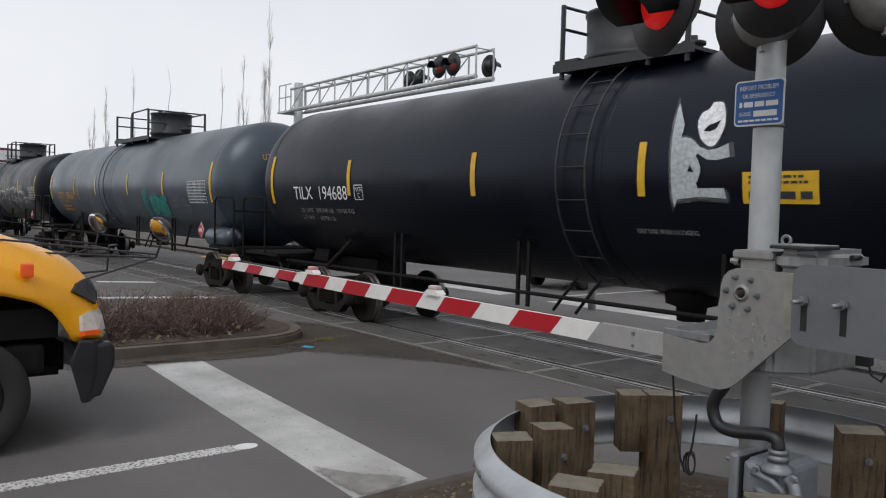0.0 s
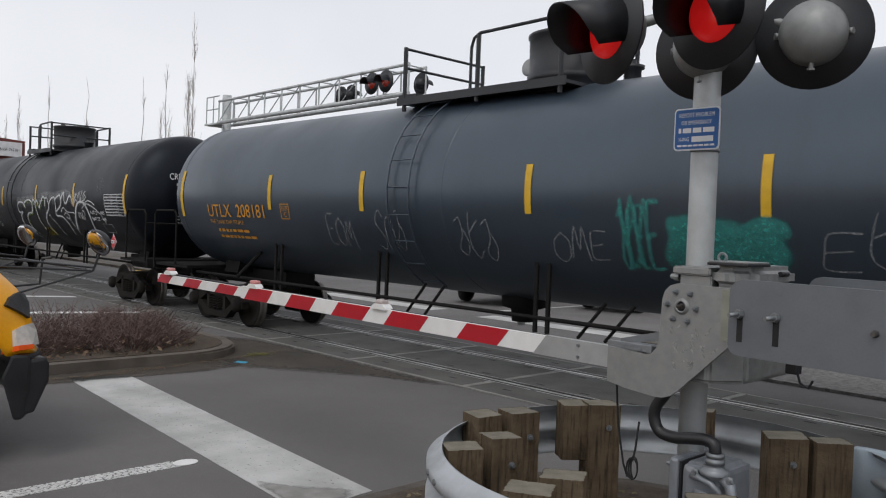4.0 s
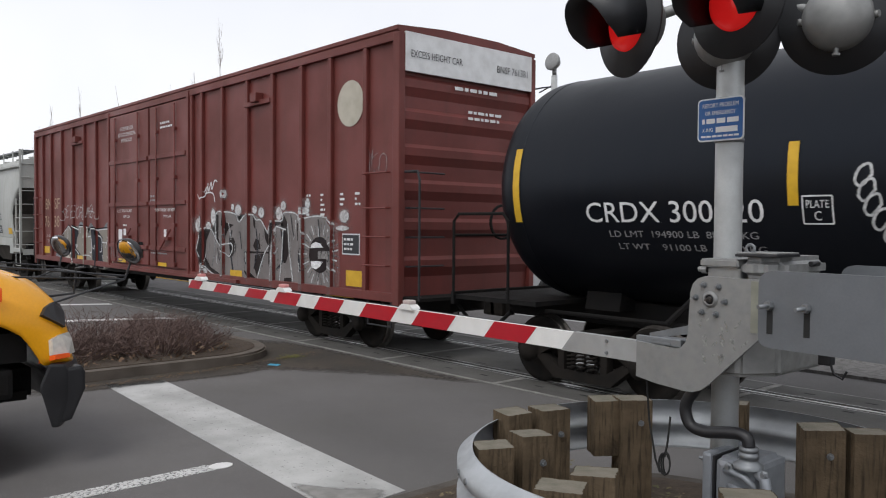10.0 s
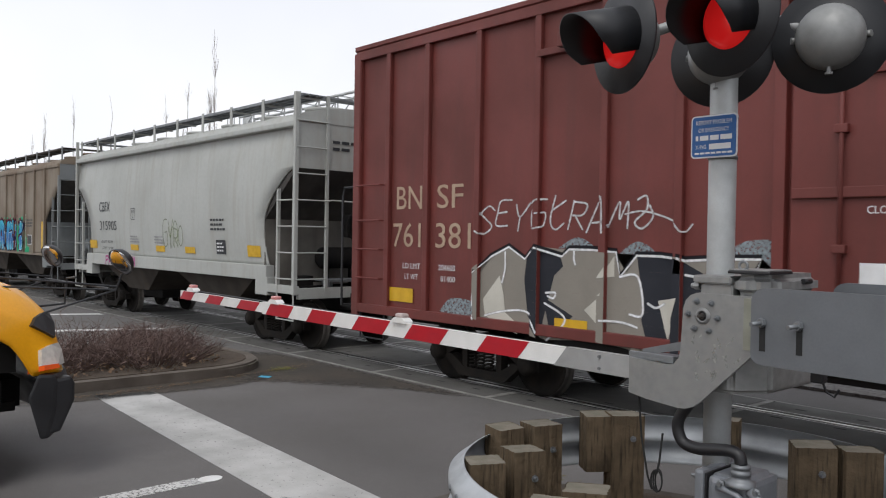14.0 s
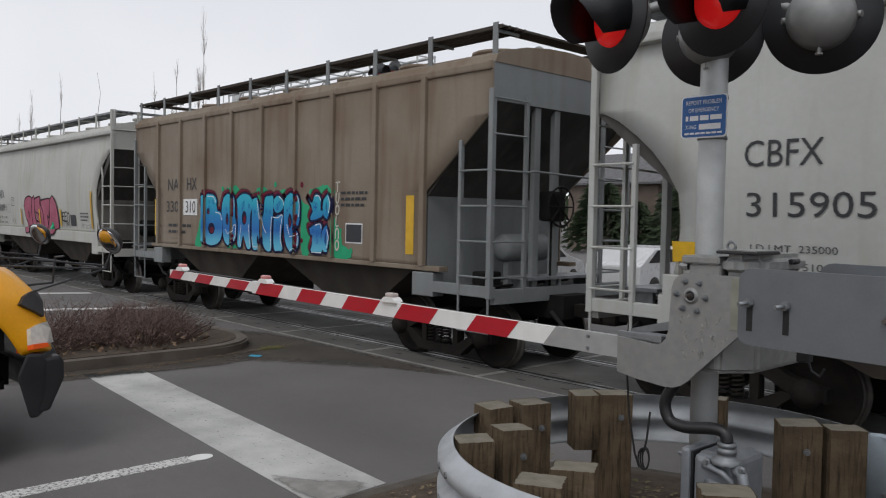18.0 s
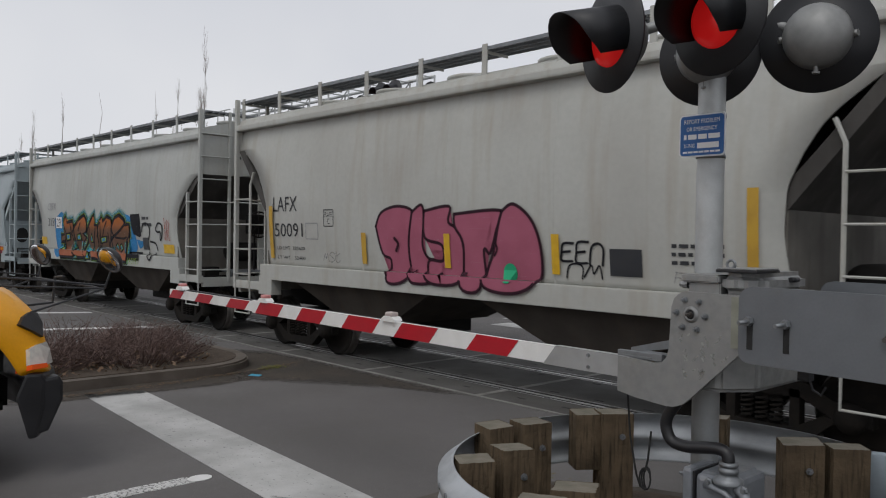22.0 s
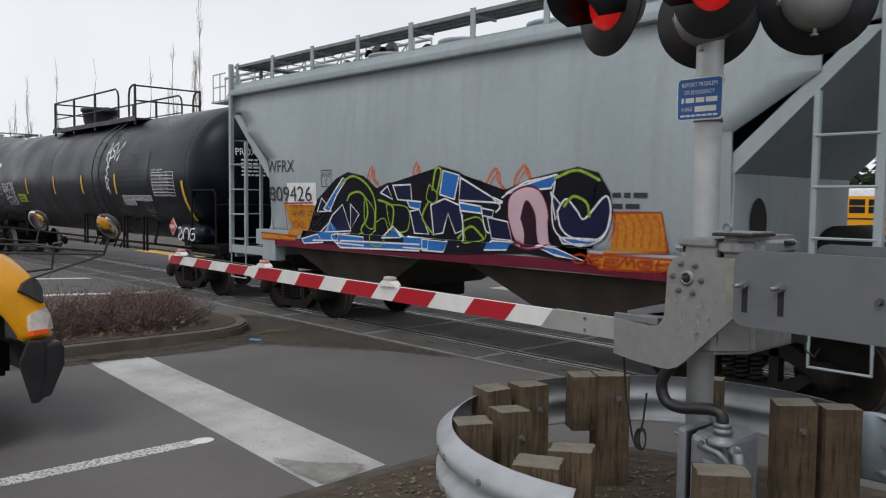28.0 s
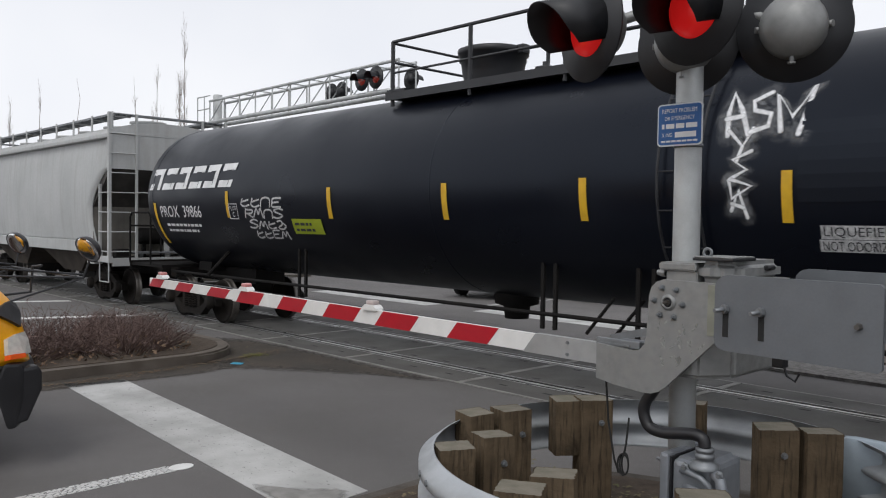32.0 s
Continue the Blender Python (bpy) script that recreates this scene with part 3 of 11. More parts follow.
    if dome_kind == 0:
        lathe(bm, (dome, 0, zt - 0.15), (0, 0, 1), [(0, 0.6), (0.2, 0.6), (0.22, 0.63), (0.3, 0.63), (0.31, 0.6), (0.82, 0.61), (0.84, 0.63), (0.88, 0.63), (0.89, 0.5), (0.93, 0.0)], 32)
        for q in (0.5, 2.2, 3.6, 5.1):
            box(bm, dome + 0.45 * math.cos(q) - 0.07, dome + 0.45 * math.cos(q) + 0.07, 0.45 * math.sin(q) - 0.05, 0.45 * math.sin(q) + 0.05, zt + 0.72, zt + 0.8, 0.015)
    else:
        lathe(bm, (dome, 0, zt - 0.1), (0, 0, 1), [(0, 0.40), (0.16, 0.43), (0.3, 0.47), (0.58, 0.51), (0.6, 0.55), (0.68, 0.55), (0.7, 0.5), (0.73, 0.0)], 28)
        for sx in (-1, 1):
            box(bm, dome + sx * 0.6 - 0.07, dome + sx * 0.6 + 0.07, -0.08, 0.08, zt + 0.46, zt + 0.6, 0.03)
    part("dome", bm, BLACKMETAL, car)
    bm = B()
    lathe(bm, (dome + 0.95, 0.1, zt - 0.05), (0, 0, 1), [(0, 0.12), (0.22, 0.12), (0.24, 0.16), (0.28, 0.16), (0.3, 0.05), (0.36, 0.05), (0.36, 0)], 14)
    part("safety_valve", bm, BLACKMETAL, car)
    return car, place


def bars_of_text(car, rows, mapper, mat, label="small stencilled lettering", name="stencil"):
    """Unreadable stencilling: one bar a word. rows: (u, v, width, height)."""
    bm = B()
    for u, v, w, h in rows:
        vs = [bm.verts.new(mapper(*c)) for c in ((u, v), (u + w, v), (u + w, v + h), (u, v + h))]
        bm.faces.new(vs)
    ob = part(name, bm, mat, car, label)
    ob["kind"] = "stuff"
    return ob


def word_rows(u, v, h, gap, lines, rnd):
    """Bars as of words; lines: the width of each line."""
    out = []
    for i, width in enumerate(lines):
        x = u
        while x < u + width - h:
            w = min(rnd.uniform(1.2, 3.5) * h, u + width - x)
            out.append((x, v - i * gap, w, h))
            x += w + h * 0.7
    return out


# ---- the tank cars
def end_bars(half, xs, h_end=0.96, h=0.62):
    return [(-half * 0.975, h_end, 0.11)] + [(x, h, 0.105) for x in xs] + [(half * 0.97, h_end, 0.11)]


TILX, tilx_at = tank_car(-6.42, 8.9, 1.52, 2.66, TANKBLACK, end_bars(8.9, (-5.72, -2.36, 0.6, 3.6, 5.9)), "glossy black rolling tank car with white lettering and yellow strips", dome=-0.85, platform=(-1.3, 0.0, 0.7), ladder_x=-0.42)
UTLX, utlx_at = tank_car(-26.2, 8.05, 1.52, 2.66, TANKBLUE, end_bars(8.1, (-4.47, -1.8, 1.57, 4.6)), "faded blue-grey rolling tank car with orange lettering", dome=1.0, platform=(-1.6, -0.15, 1.5), ladder_x=-0.85)
CRDX, crdx_at = tank_car(-45.0, 7.95, 1.52, 2.66, TANKWORN, end_bars(8.1, (-4.27, -1.95, 1.4, 4.5)), "weathered black rolling tank car with white graffiti", dome=0.08, platform=(-1.4, -0.55, 0.65), ladder_x=-0.95)
PROX, prox_at = tank_car(-152.47, 8.95, 1.56, 2.66, TANKBLACK, end_bars(8.95, (-5.6, -2.35, 0.3, 2.6, 4.95), 0.95, 0.5), "long black rolling pressure tank car with white lettering", dome=-0.26, platform=(-1.6, 3.5, 4.6), truck_off=8.0, dome_kind=1, ladder_x=3.85, bar_drop=0.21, stanchions=(-3.6, 1.85, 3.24, 4.67, 5.9))


# ---- the boxcar
def box_car(x):
    car = new_car("boxcar", x, "tall rust-red steel rolling boxcar with graffiti along its foot")
    hl, w, z0, z1 = 9.6, 1.53, 1.0, 5.18
    inner = w - 0.07
    bm = B()
    box(bm, -hl + 0.02, hl - 0.02, -inner, inner, z0 - 0.02, z1 - 0.12)
    part("body", bm, BOXRED, car)
    bm = B()
    prism(bm, [(-w - 0.02, z1 - 0.06), (-w - 0.02, z1), (-0.6, z1 + 0.07), (0.6, z1 + 0.07), (w + 0.02, z1), (w + 0.02, z1 - 0.06), (inner, z1 - 0.13), (-inner, z1 - 0.13)], lambda u, v, d: (d, u, v), -hl - 0.03, hl + 0.03)
    part("roof", bm, BOXRED, car)
    post = B()
    box(post, -0.05, 0.05, -0.07, 0.0, z0, z1 - 0.13, 0.012)
    post = part("side_post", post, BOXRED, car)
    post.matrix_local = pose(-hl + 0.06, -inner, 0)
    ribs = [-8.8, -7.9, -6.85, -5.8, -4.78, -3.8, 2.35, 2.85, 3.8, 4.86, 5.84, 6.85, 7.76, 8.76, 9.54]
    for r in ribs:
        shared("side_post", post.data, car, pose(r, -inner, 0))
    for r in [-9.54] + ribs:
        shared("side_post", post.data, car, pose(r, inner, 0, 0, 0, 180))
    for zz, hh in ((z0 - 0.06, 0.14), (z1 - 0.22, 0.14)):
        for sy in (-1, 1):
            bm = B()
            ya, yb = sorted((sy * inner, sy * (w + 0.005)))
            box(bm, -hl, hl, ya, yb, zz, zz + hh, 0.01)
            part("side_sill" if zz < 2 else "top_chord", bm, BOXRED, car)
    bm = B()
    box(bm, -hl, hl, -0.4, 0.4, 0.72, 1.0)
    box(bm, -5.5, 5.5, -inner, inner, 0.85, 0.99)
    part("underframe", bm, UNDER, car)
    # two plug doors with their frames, bars and locking rods
    for a, b in ((-2.62, 0.02), (0.06, 2.2)):
        bm = B()
        box(bm, a + 0.03, b - 0.03, -w - 0.01, -inner + 0.01, z0 + 0.12, z1 - 0.25, 0.015)
        door = part("plug_door", bm, BOXRED, car, "rust-red plug door with locking rods")
        n = 3
        for k in range(n):
            for zz in ((1.55, 2.62, 3.72)[k],):
                bm = B()
                box(bm, a + 0.05, b - 0.05, -w - 0.05, -w, zz - 0.05, zz + 0.05, 0.01)
                part("door_bar", bm, BOXRED, door)
        for rx in (a + 0.5, b - 0.6):
            bm = B()
            tube(bm, [(rx, -w - 0.05, z0 + 0.15), (rx, -w - 0.05, z1 - 0.3)], 0.022, 8)
            part("lock_rod", bm, BOXRED, door)
            for zz in (1.2, 2.1, 3.2, 4.3):
                bm = B()
                box(bm, rx - 0.06, rx + 0.06, -w - 0.08, -w, zz - 0.04, zz + 0.04, 0.01)
                part("rod_guide", bm, BOXRED, door)
        bm = B()
        box(bm, (a + b) / 2 - 0.2, (a + b) / 2 + 0.2, -w - 0.1, -w, 1.75, 1.83, 0.01)
        tube(bm, [((a + b) / 2 - 0.3, -w - 0.09, 1.5), ((a + b) / 2 + 0.35, -w - 0.09, 2.0)], 0.02, 6)
        part("door_handle", bm, BOXRED, door)
    for rx in (-2.7, 2.22):
        bm = B()
        box(bm, rx - 0.06, rx + 0.06, -w - 0.03, -inner, z0 - 0.02, z1 - 0.1, 0.01)
        part("door_post", bm, BOXRED, car)
    bm = B()
    box(bm, -2.75, 4.6, -w - 0.08, -w, z0 - 0.05, z0 + 0.02, 0.01)
    part("door_track", bm, BOXRED, car)
    for rx in (-5.3, 5.3):
        bm = B()
        box(bm, rx - 0.5, rx + 0.5, -w - 0.02, -inner, z1 - 0.75, z1 - 0.66, 0.01)
        box(bm, rx - 0.12, rx + 0.12, -w - 0.1, -inner, z1 - 0.7, z1 - 0.52, 0.02)
        part("door_stop", bm, BOXRED, car)
    # corrugated ends
    for s in (-1, 1):
        for zz in (1.55, 2.15, 2.75, 3.3, 3.85, 4.35):
            bm = B()
            prism(bm, [(0, zz - 0.22), (0.05, zz - 0.08), (0.05, zz + 0.04), (0, zz + 0.1)], lambda u, v, d: (s * (hl - 0.02 + u), d, v), -inner + 0.06, inner - 0.06)
            part("end_corrugation", bm, BOXRED, car)
        for sy in (-1, 1):
            bm = B()
            xa, xb = sorted((s * (hl - 0.1), s * (hl + 0.06)))
            ya, yb = sorted((sy * (inner - 0.04), sy * (w + 0.01)))
            box(bm, xa, xb, ya, yb, z0 - 0.2, z1 - 0.1, 0.012)
            part("corner_post", bm, BOXRED, car)
        bm = B()
        xa, xb = sorted((s * (hl + 0.02), s * (hl + 0.07)))
        box(bm, xa, xb, -inner + 0.04, inner - 0.04, z1 - 0.68, z1 - 0.08)
        part("end_panel", bm, WHITEPAINT, car, "white painted panel on the end of the roof")
        coupler(car, s * (hl + 0.25), s)
        bm = B()
        xa, xb = sorted((s * hl, s * (hl + 0.45)))
        box(bm, xa, xb, -1.45, 1.45, 0.98, 1.03)
        part("end_platform", bm, UNDER, car)
        for zz in (1.5, 1.95, 2.4, 2.95):
            handrail(car, [(s * (hl + 0.07), -1.4, zz), (s * (hl + 0.16), -1.4, zz), (s * (hl + 0.16), -0.7, zz), (s * (hl + 0.07), -0.7, zz)], BLACKMETAL, 0.014, "grab_iron")
            handrail(car, [(s * (hl - 0.15), -w - 0.01, zz), (s * (hl - 0.15), -w - 0.09, zz), (s * (hl - 0.75), -w - 0.09, zz), (s * (hl - 0.75), -w - 0.01, zz)], BOXRED, 0.014, "grab_iron")
        handrail(car, [(s * (hl + 0.1), -1.45, 2.95), (s * (hl + 0.4), -1.45, 2.95), (s * (hl + 0.45), -1.45, 2.8), (s * (hl + 0.45), -1.45, 1.0)], BLACKMETAL, 0.02)
        handrail(car, [(s * (hl - 0.15), -1.5, 1.0), (s * (hl - 0.15), -1.5, 0.55), (s * (hl - 0.75), -1.5, 0.55), (s * (hl - 0.75), -1.5, 1.0)], BLACKMETAL, 0.016, "stirrup_step")
        truck(car, s * 7.23)
    bm = B()
    lathe(bm, (hl + 0.22, 0.55, 2.2), (1, 0, 0), [(0, 0.3), (0.03, 0.3), (0.03, 0.26), (0.0, 0.26), (0, 0.3)], 20)
    part("brake_wheel", bm, UNDER, car)
    return car


BNSF = box_car(-65.09)


# ---- the covered hoppers
# how far the end of the side sheet is cut back at each height, by kind of hopper
END_CUTS = {
    "arc": [(1.5, 1.0), (1.75, 1.07), (2.1, 1.13), (2.45, 1.1), (2.7, 0.95), (2.9, 0.78), (3.1, 0.55), (3.27, 0.31), (3.37, 0.1), (3.375, 0.0)],
    "slant": [(1.4, 1.3), (2.5, 1.3), (3.5, 0.07), (3.52, 0.0)],
    "step": [(1.5, 1.15), (1.65, 1.32), (1.85, 1.4), (2.86, 1.4), (3.38, 0.56), (3.53, 0.56), (3.74, 0.3), (3.78, 0.25), (3.8, 0.0)],
}


def hopper_car(x, mat, label, posts=0, roof_h=0.34, cut="arc", hl=5.84, chute_mat=None, bulge=0.10, chutes=2, end_mat=None, sill=(1.30, 1.58), end_foot=3.36):
    car = new_car("hopper_car", x, label)
    w, zs, ze = 1.53, sill[1], 4.2
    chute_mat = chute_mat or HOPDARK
    em = end_mat or mat
    lift = end_foot - 3.36 if cut == "arc" else 0.0
    back = {"arc": 1.1, "slant": 1.28, "step": 1.38}[cut]

    def reach(z):
        """How far the side sheet goes along at a height."""
        table_ = END_CUTS[cut]
        z = z - lift * max(0.0, min(1.0, (z - 1.7) / 1.6))
        if z <= table_[0][0]:
            return hl - table_[0][1]
        for (za, a), (zb, b) in zip(table_, table_[1:]):
            if z <= zb:
                return hl - (a + (b - a) * (z - za) / (zb - za))
        return hl

    def bow(z):
        """The side is bowed a little outwards at mid height."""
        t = (z - 1.58) / (ze - 1.58)
        return w - bulge * (2 * t - 0.9) ** 2 if bulge else w

    for sy in (-1, 1):
        bm = B()
        zl = sorted({zs - 0.02 + (ze - zs + 0.02) * k / 30 for k in range(31)} | {za + lift * max(0.0, min(1.0, (za - 1.7) / 1.6)) for za, _ in END_CUTS[cut] if za > zs + 0.02})
        nx = 22
        rows = []
        for z in zl:
            r = reach(z)
            rows.append([bm.verts.new((-r + 2 * r * k / nx, sy * bow(z), z)) for k in range(nx + 1)])
        for a, b in zip(rows, rows[1:]):
            for k in range(nx):
                f = bm.faces.new((a[k], a[k + 1], b[k + 1], b[k]))
                f.smooth = True
        thicken(bm, 0.03)
        part("side_sheet", bm, mat, car)
        bm = B()
        ya, yb = sorted((sy * (w - 0.16), sy * (w + 0.02)))
        box(bm, -hl + 0.95, hl - 0.95, ya, yb, sill[0], zs, 0.012)
        part("side_sill", bm, mat, car)
        bm = B()
        ya, yb = sorted((sy * (w - 0.14), sy * (w + 0.035)))
        box(bm, -hl, hl, ya, yb, ze - 0.1, ze + 0.02, 0.03)
        part("eave", bm, mat, car)
    for k in range(0 if posts else 5):
        sx = (k - 2) * 1.95
        bm = B()
        zl = [zs + (ze - 0.12 - zs) * q / 10 for q in range(11)]
        rows = [[bm.verts.new((sx + dx, -bow(z) - dy, z)) for dx, dy in ((-0.018, 0.0), (-0.006, 0.004), (0.006, 0.004), (0.018, 0.0))] for z in zl]
        for a, b in zip(rows, rows[1:]):
            for q in range(3):
                bm.faces.new((a[q], a[q + 1], b[q + 1], b[q]))
        part("weld_seam", bm, mat, car)
    for k in range(posts):
        px = -4.52 + 1.13 * k
        bm = B()
        box(bm, px - 0.05, px + 0.05, -w - 0.06, -bow(3) + 0.02, zs, ze - 0.05, 0.012)
        part("side_post", bm, mat, car)
    # rounded roof, hatches, running board
    bm = B()
    prof = [(-w + 0.02, ze), (-w + 0.06, ze + roof_h * 0.3), (-w + 0.2, ze + roof_h * 0.5), (-0.9, ze + roof_h * 0.8), (-0.45, ze + roof_h * 0.95), (0, ze + roof_h), (0.45, ze + roof_h * 0.95), (0.9, ze + roof_h * 0.8), (w - 0.2, ze + roof_h * 0.5), (w - 0.06, ze + roof_h * 0.3), (w - 0.02, ze)]
    prism(bm, prof, lambda u, v, d: (d, u, v), -hl - 0.02, hl + 0.02)
    part("roof", bm, mat, car)
    for hx in (-0.82, -0.5, -0.17, 0.17, 0.5, 0.82):
        bm = B()
        lathe(bm, (hx * (hl - 0.3), 0, ze + roof_h - 0.05), (0, 0, 1), [(0, 0.42), (0.14, 0.42), (0.16, 0.46), (0.2, 0.46), (0.24, 0.0)], 18)
        part("roof_hatch", bm, mat, car)
    zr = ze + 0.47
    board = HOPDARK if mat is HOPTAN else GALV
    for sy in (-1, 1):
        bm = B()
        y0, y1 = sorted((sy * (w - 0.56), sy * (w - 0.1)))
        n = 170
        for k in range(n):
            xx = -hl - 0.05 + (2 * hl + 0.1) * k / n
            box(bm, xx, xx + 0.045, y0 + 0.02, y1 - 0.02, zr + 0.005, zr + 0.02)
        for yy in (y0, y0 + 0.14, y0 + 0.28, y1 - 0.02):
            box(bm, -hl - 0.06, hl + 0.06, yy, yy + 0.02, zr - 0.025, zr + 0.025)
        part("running_board", bm, board, car)
        for k in range(10):
            xx = -hl + 0.06 + (2 * hl - 0.12) * k / 9
            bm = B()
            box(bm, xx - 0.045, xx + 0.045, sy * (w - 0.1) - 0.01, sy * (w - 0.1) + 0.01, ze + 0.02, zr + 0.06)
            box(bm, xx - 0.01, xx + 0.01, min(sy * (w - 0.1), sy * (w - 0.55)), max(sy * (w - 0.1), sy * (w - 0.55)), zr - 0.06, zr - 0.02)
            part("board_bracket", bm, em, car)
    for s in (-1, 1):
        bm = B()
        xa, xb = sorted((s * (hl + 0.02), s * (hl - 0.3)))
        box(bm, xa, xb, -w + 0.15, w - 0.15, zr, zr + 0.03)
        part("end_walkway", bm, board, car)
        # upper end wall, slope sheet under the load, bulkhead below it
        bm = B()
        xa, xb = sorted((s * (hl - 0.03), s * (hl + 0.01)))
        box(bm, xa, xb, -w + 0.02, w - 0.02, end_foot, ze + 0.02)
        part("end_wall", bm, em, car)
        bm = B()
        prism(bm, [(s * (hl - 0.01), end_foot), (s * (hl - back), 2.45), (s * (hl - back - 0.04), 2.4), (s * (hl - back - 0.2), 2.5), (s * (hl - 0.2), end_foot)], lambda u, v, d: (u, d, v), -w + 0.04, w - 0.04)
        part("slope_sheet", bm, SLOPEDIRTSHADE if cut != "step" else em, car)
        bm = B()
        xa, xb = sorted((s * (hl - back - 0.04), s * (hl - back)))
        box(bm, xa, xb, -w + 0.05, w - 0.05, 1.1, 2.45)
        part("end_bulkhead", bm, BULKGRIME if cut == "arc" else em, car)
        for yy in ((-0.58, -0.16) if cut == "slant" else (-0.06,)):
            bm = B()
            xa, xb = sorted((s * (hl - 0.1), s * (hl - 0.02)))
            box(bm, xa, xb, yy - 0.06, yy + 0.06, 1.12, end_foot + 0.2 if cut == "slant" else end_foot, 0.008)
            if cut == "arc":
                for sg in (-1, 1):
                    prism(bm, [(yy, end_foot + 0.02), (yy + sg * 0.22, end_foot + 0.02), (yy, end_foot - 0.24)], lambda u, v, d: (d, u, v), xa + 0.03, xb - 0.03)
            part("end_post", bm, em, car)
        bm = B()
        xa, xb = sorted((s * (hl - back), s * (hl + 0.02)))
        box(bm, xa, xb, -w + 0.06, w - 0.06, 1.1, 1.15)
        part("end_platform", bm, UNDER, car)
        bm = B()
        xa, xb = sorted((s * (hl - 0.42), s * (hl + 0.06)))
        box(bm, xa, xb, -0.8, 0.8, 1.3, 1.34)
        for yy in (-0.7, 0.0, 0.7):
            box(bm, xa + 0.1, xb - 0.1, yy - 0.03, yy + 0.03, 1.15, 1.3)
        part("crossover_step", bm, GALV, car, "grey crossover grating")
        bm = B()
        xa, xb = sorted((s * (hl - back - 0.25), s * (hl - back + 0.2)))
        box(bm, xa, xb, -w - 0.02, -w + 0.2, 1.02, 1.36, 0.015)
        part("jacking_pad", bm, em, car)
        bm = B()
        xa, xb = sorted((s * (hl - back), s * (hl + 0.05)))
        box(bm, xa, xb, -w - 0.02, -w + 0.08, 1.09, 1.24, 0.01)
        part("platform_edge", bm, em, car)
        bm = B()
        xa, xb = sorted((s * (hl - 3.2), s * (hl + 0.3)))
        box(bm, xa, xb, -0.32, 0.32, 0.75, 1.08)
        part("centre_sill", bm, UNDER, car)
        bm = B()
        xa, xb = sorted((s * (hl - 0.05), s * (hl + 0.04)))
        box(bm, xa, xb, -w + 0.08, w - 0.08, 1.0, 1.2, 0.01)
        part("end_sill", bm, em, car)
        coupler(car, s * (hl + 0.1), s)
        truck(car, s * 4.4)
        # corner post with rungs round both of its sides
        top = zr + 0.04 if cut != "slant" else end_foot + 0.15
        for sy in (-1, 1):
            bm = B()
            xa, xb = sorted((s * (hl - 0.03), s * (hl + 0.05)))
            ya, yb = sorted((sy * (w - 0.04), sy * (w + 0.035)))
            box(bm, xa, xb, ya, yb, 1.08, top, 0.006)
            post = part("corner_post", bm, em, car)
            bm = B()
            xa, xb = sorted((s * (hl + 0.0), s * (hl + 0.05)))
            ya, yb = sorted((sy * 0.9, sy * 0.84))
            box(bm, xa, xb, ya, yb, 1.1, top, 0.005)
            part("end_stile", bm, em, post)
            foot = -1 if cut != "slant" else 0
            high = 3.0 if cut == "arc" else 3.2
            bm = B()
            xx = s * (hl - 0.56)
            if cut == "arc" and lift:
                tube(bm, [(xx, sy * (w + 0.02), 1.12), (xx, sy * (w + 0.02), 3.05), (xx - s * 0.1, sy * (w + 0.01), 3.28)], 0.026, 6)
            else:
                box(bm, xx - 0.028, xx + 0.028, sy * w - 0.03, sy * w + 0.03, 1.12, high, 0.005)
            part("side_stile", bm, em, post)
            for k in range(4):
                zz = 1.36 + 0.475 * k
                bm = B()
                tube(bm, [(xx, sy * (w + 0.035), zz), (s * hl, sy * (w + 0.035), zz)], 0.014, 6)
                part("rung", bm, em, post)
            zz = 1.36
            while zz < top - 0.1:
                bm = B()
                tube(bm, [(s * (hl + 0.05), sy * w, zz), (s * (hl + 0.05), sy * 0.87, zz)], 0.014, 6)
                part("rung", bm, em, post)
                zz += 0.475
            bm = B()
            tube(bm, [(xx, sy * (w + 0.01), 1.1), (xx, sy * (w + 0.01), 0.62), (s * (hl + 0.0), sy * (w + 0.01), 0.62), (s * (hl + 0.0), sy * (w + 0.01), 1.1)], 0.018, 6)
            part("stirrup_step", bm, em, post)
        handrail(car, [(s * (hl + 0.06), -0.87, 2.78), (s * (hl + 0.09), -0.8, 2.8), (s * (hl + 0.09), 0.8, 2.76), (s * (hl + 0.06), 0.87, 2.78)], em, 0.016)
    # hand brake: spoked wheel and gear case on the leading end, air reservoir behind
    bm = B()
    lathe(bm, (hl + 0.1, -0.2, 2.33), (1, 0, 0), [(0, 0.28), (0.015, 0.295), (0.03, 0.28), (0.015, 0.262), (0, 0.28)], 24)
    for k in range(8):
        a = math.pi / 4 * k
        tube(bm, [(hl + 0.1, -0.2, 2.33), (hl + 0.11, -0.2 + 0.28 * math.cos(a), 2.33 + 0.28 * math.sin(a))], 0.011, 5)
    part("brake_wheel", bm, UNDER, car, "black spoked hand brake wheel")
    bm = B()
    box(bm, hl - 0.14, hl + 0.06, -0.4, -0.02, 2.12, 2.55, 0.05)
    tube(bm, [(hl - 0.04, -0.22, 2.12), (hl - 0.04, -0.22, 1.2)], 0.02, 6)
    part("brake_gear", bm, UNDER, car)
    bm = B()
    lathe(bm, (hl - 0.75, -0.55, 1.72), (0, 1, 0), [(0, 0), (0.03, 0.14), (0.1, 0.21), (0.95, 0.21), (1.02, 0.14), (1.05, 0)], 18)
    for yy in (-0.35, 0.25):
        box(bm, hl - 0.8, hl - 0.7, yy - 0.04, yy + 0.04, 1.14, 1.56)
    part("air_reservoir", bm, em if cut == "slant" else UNDER, car)
    bm = B()
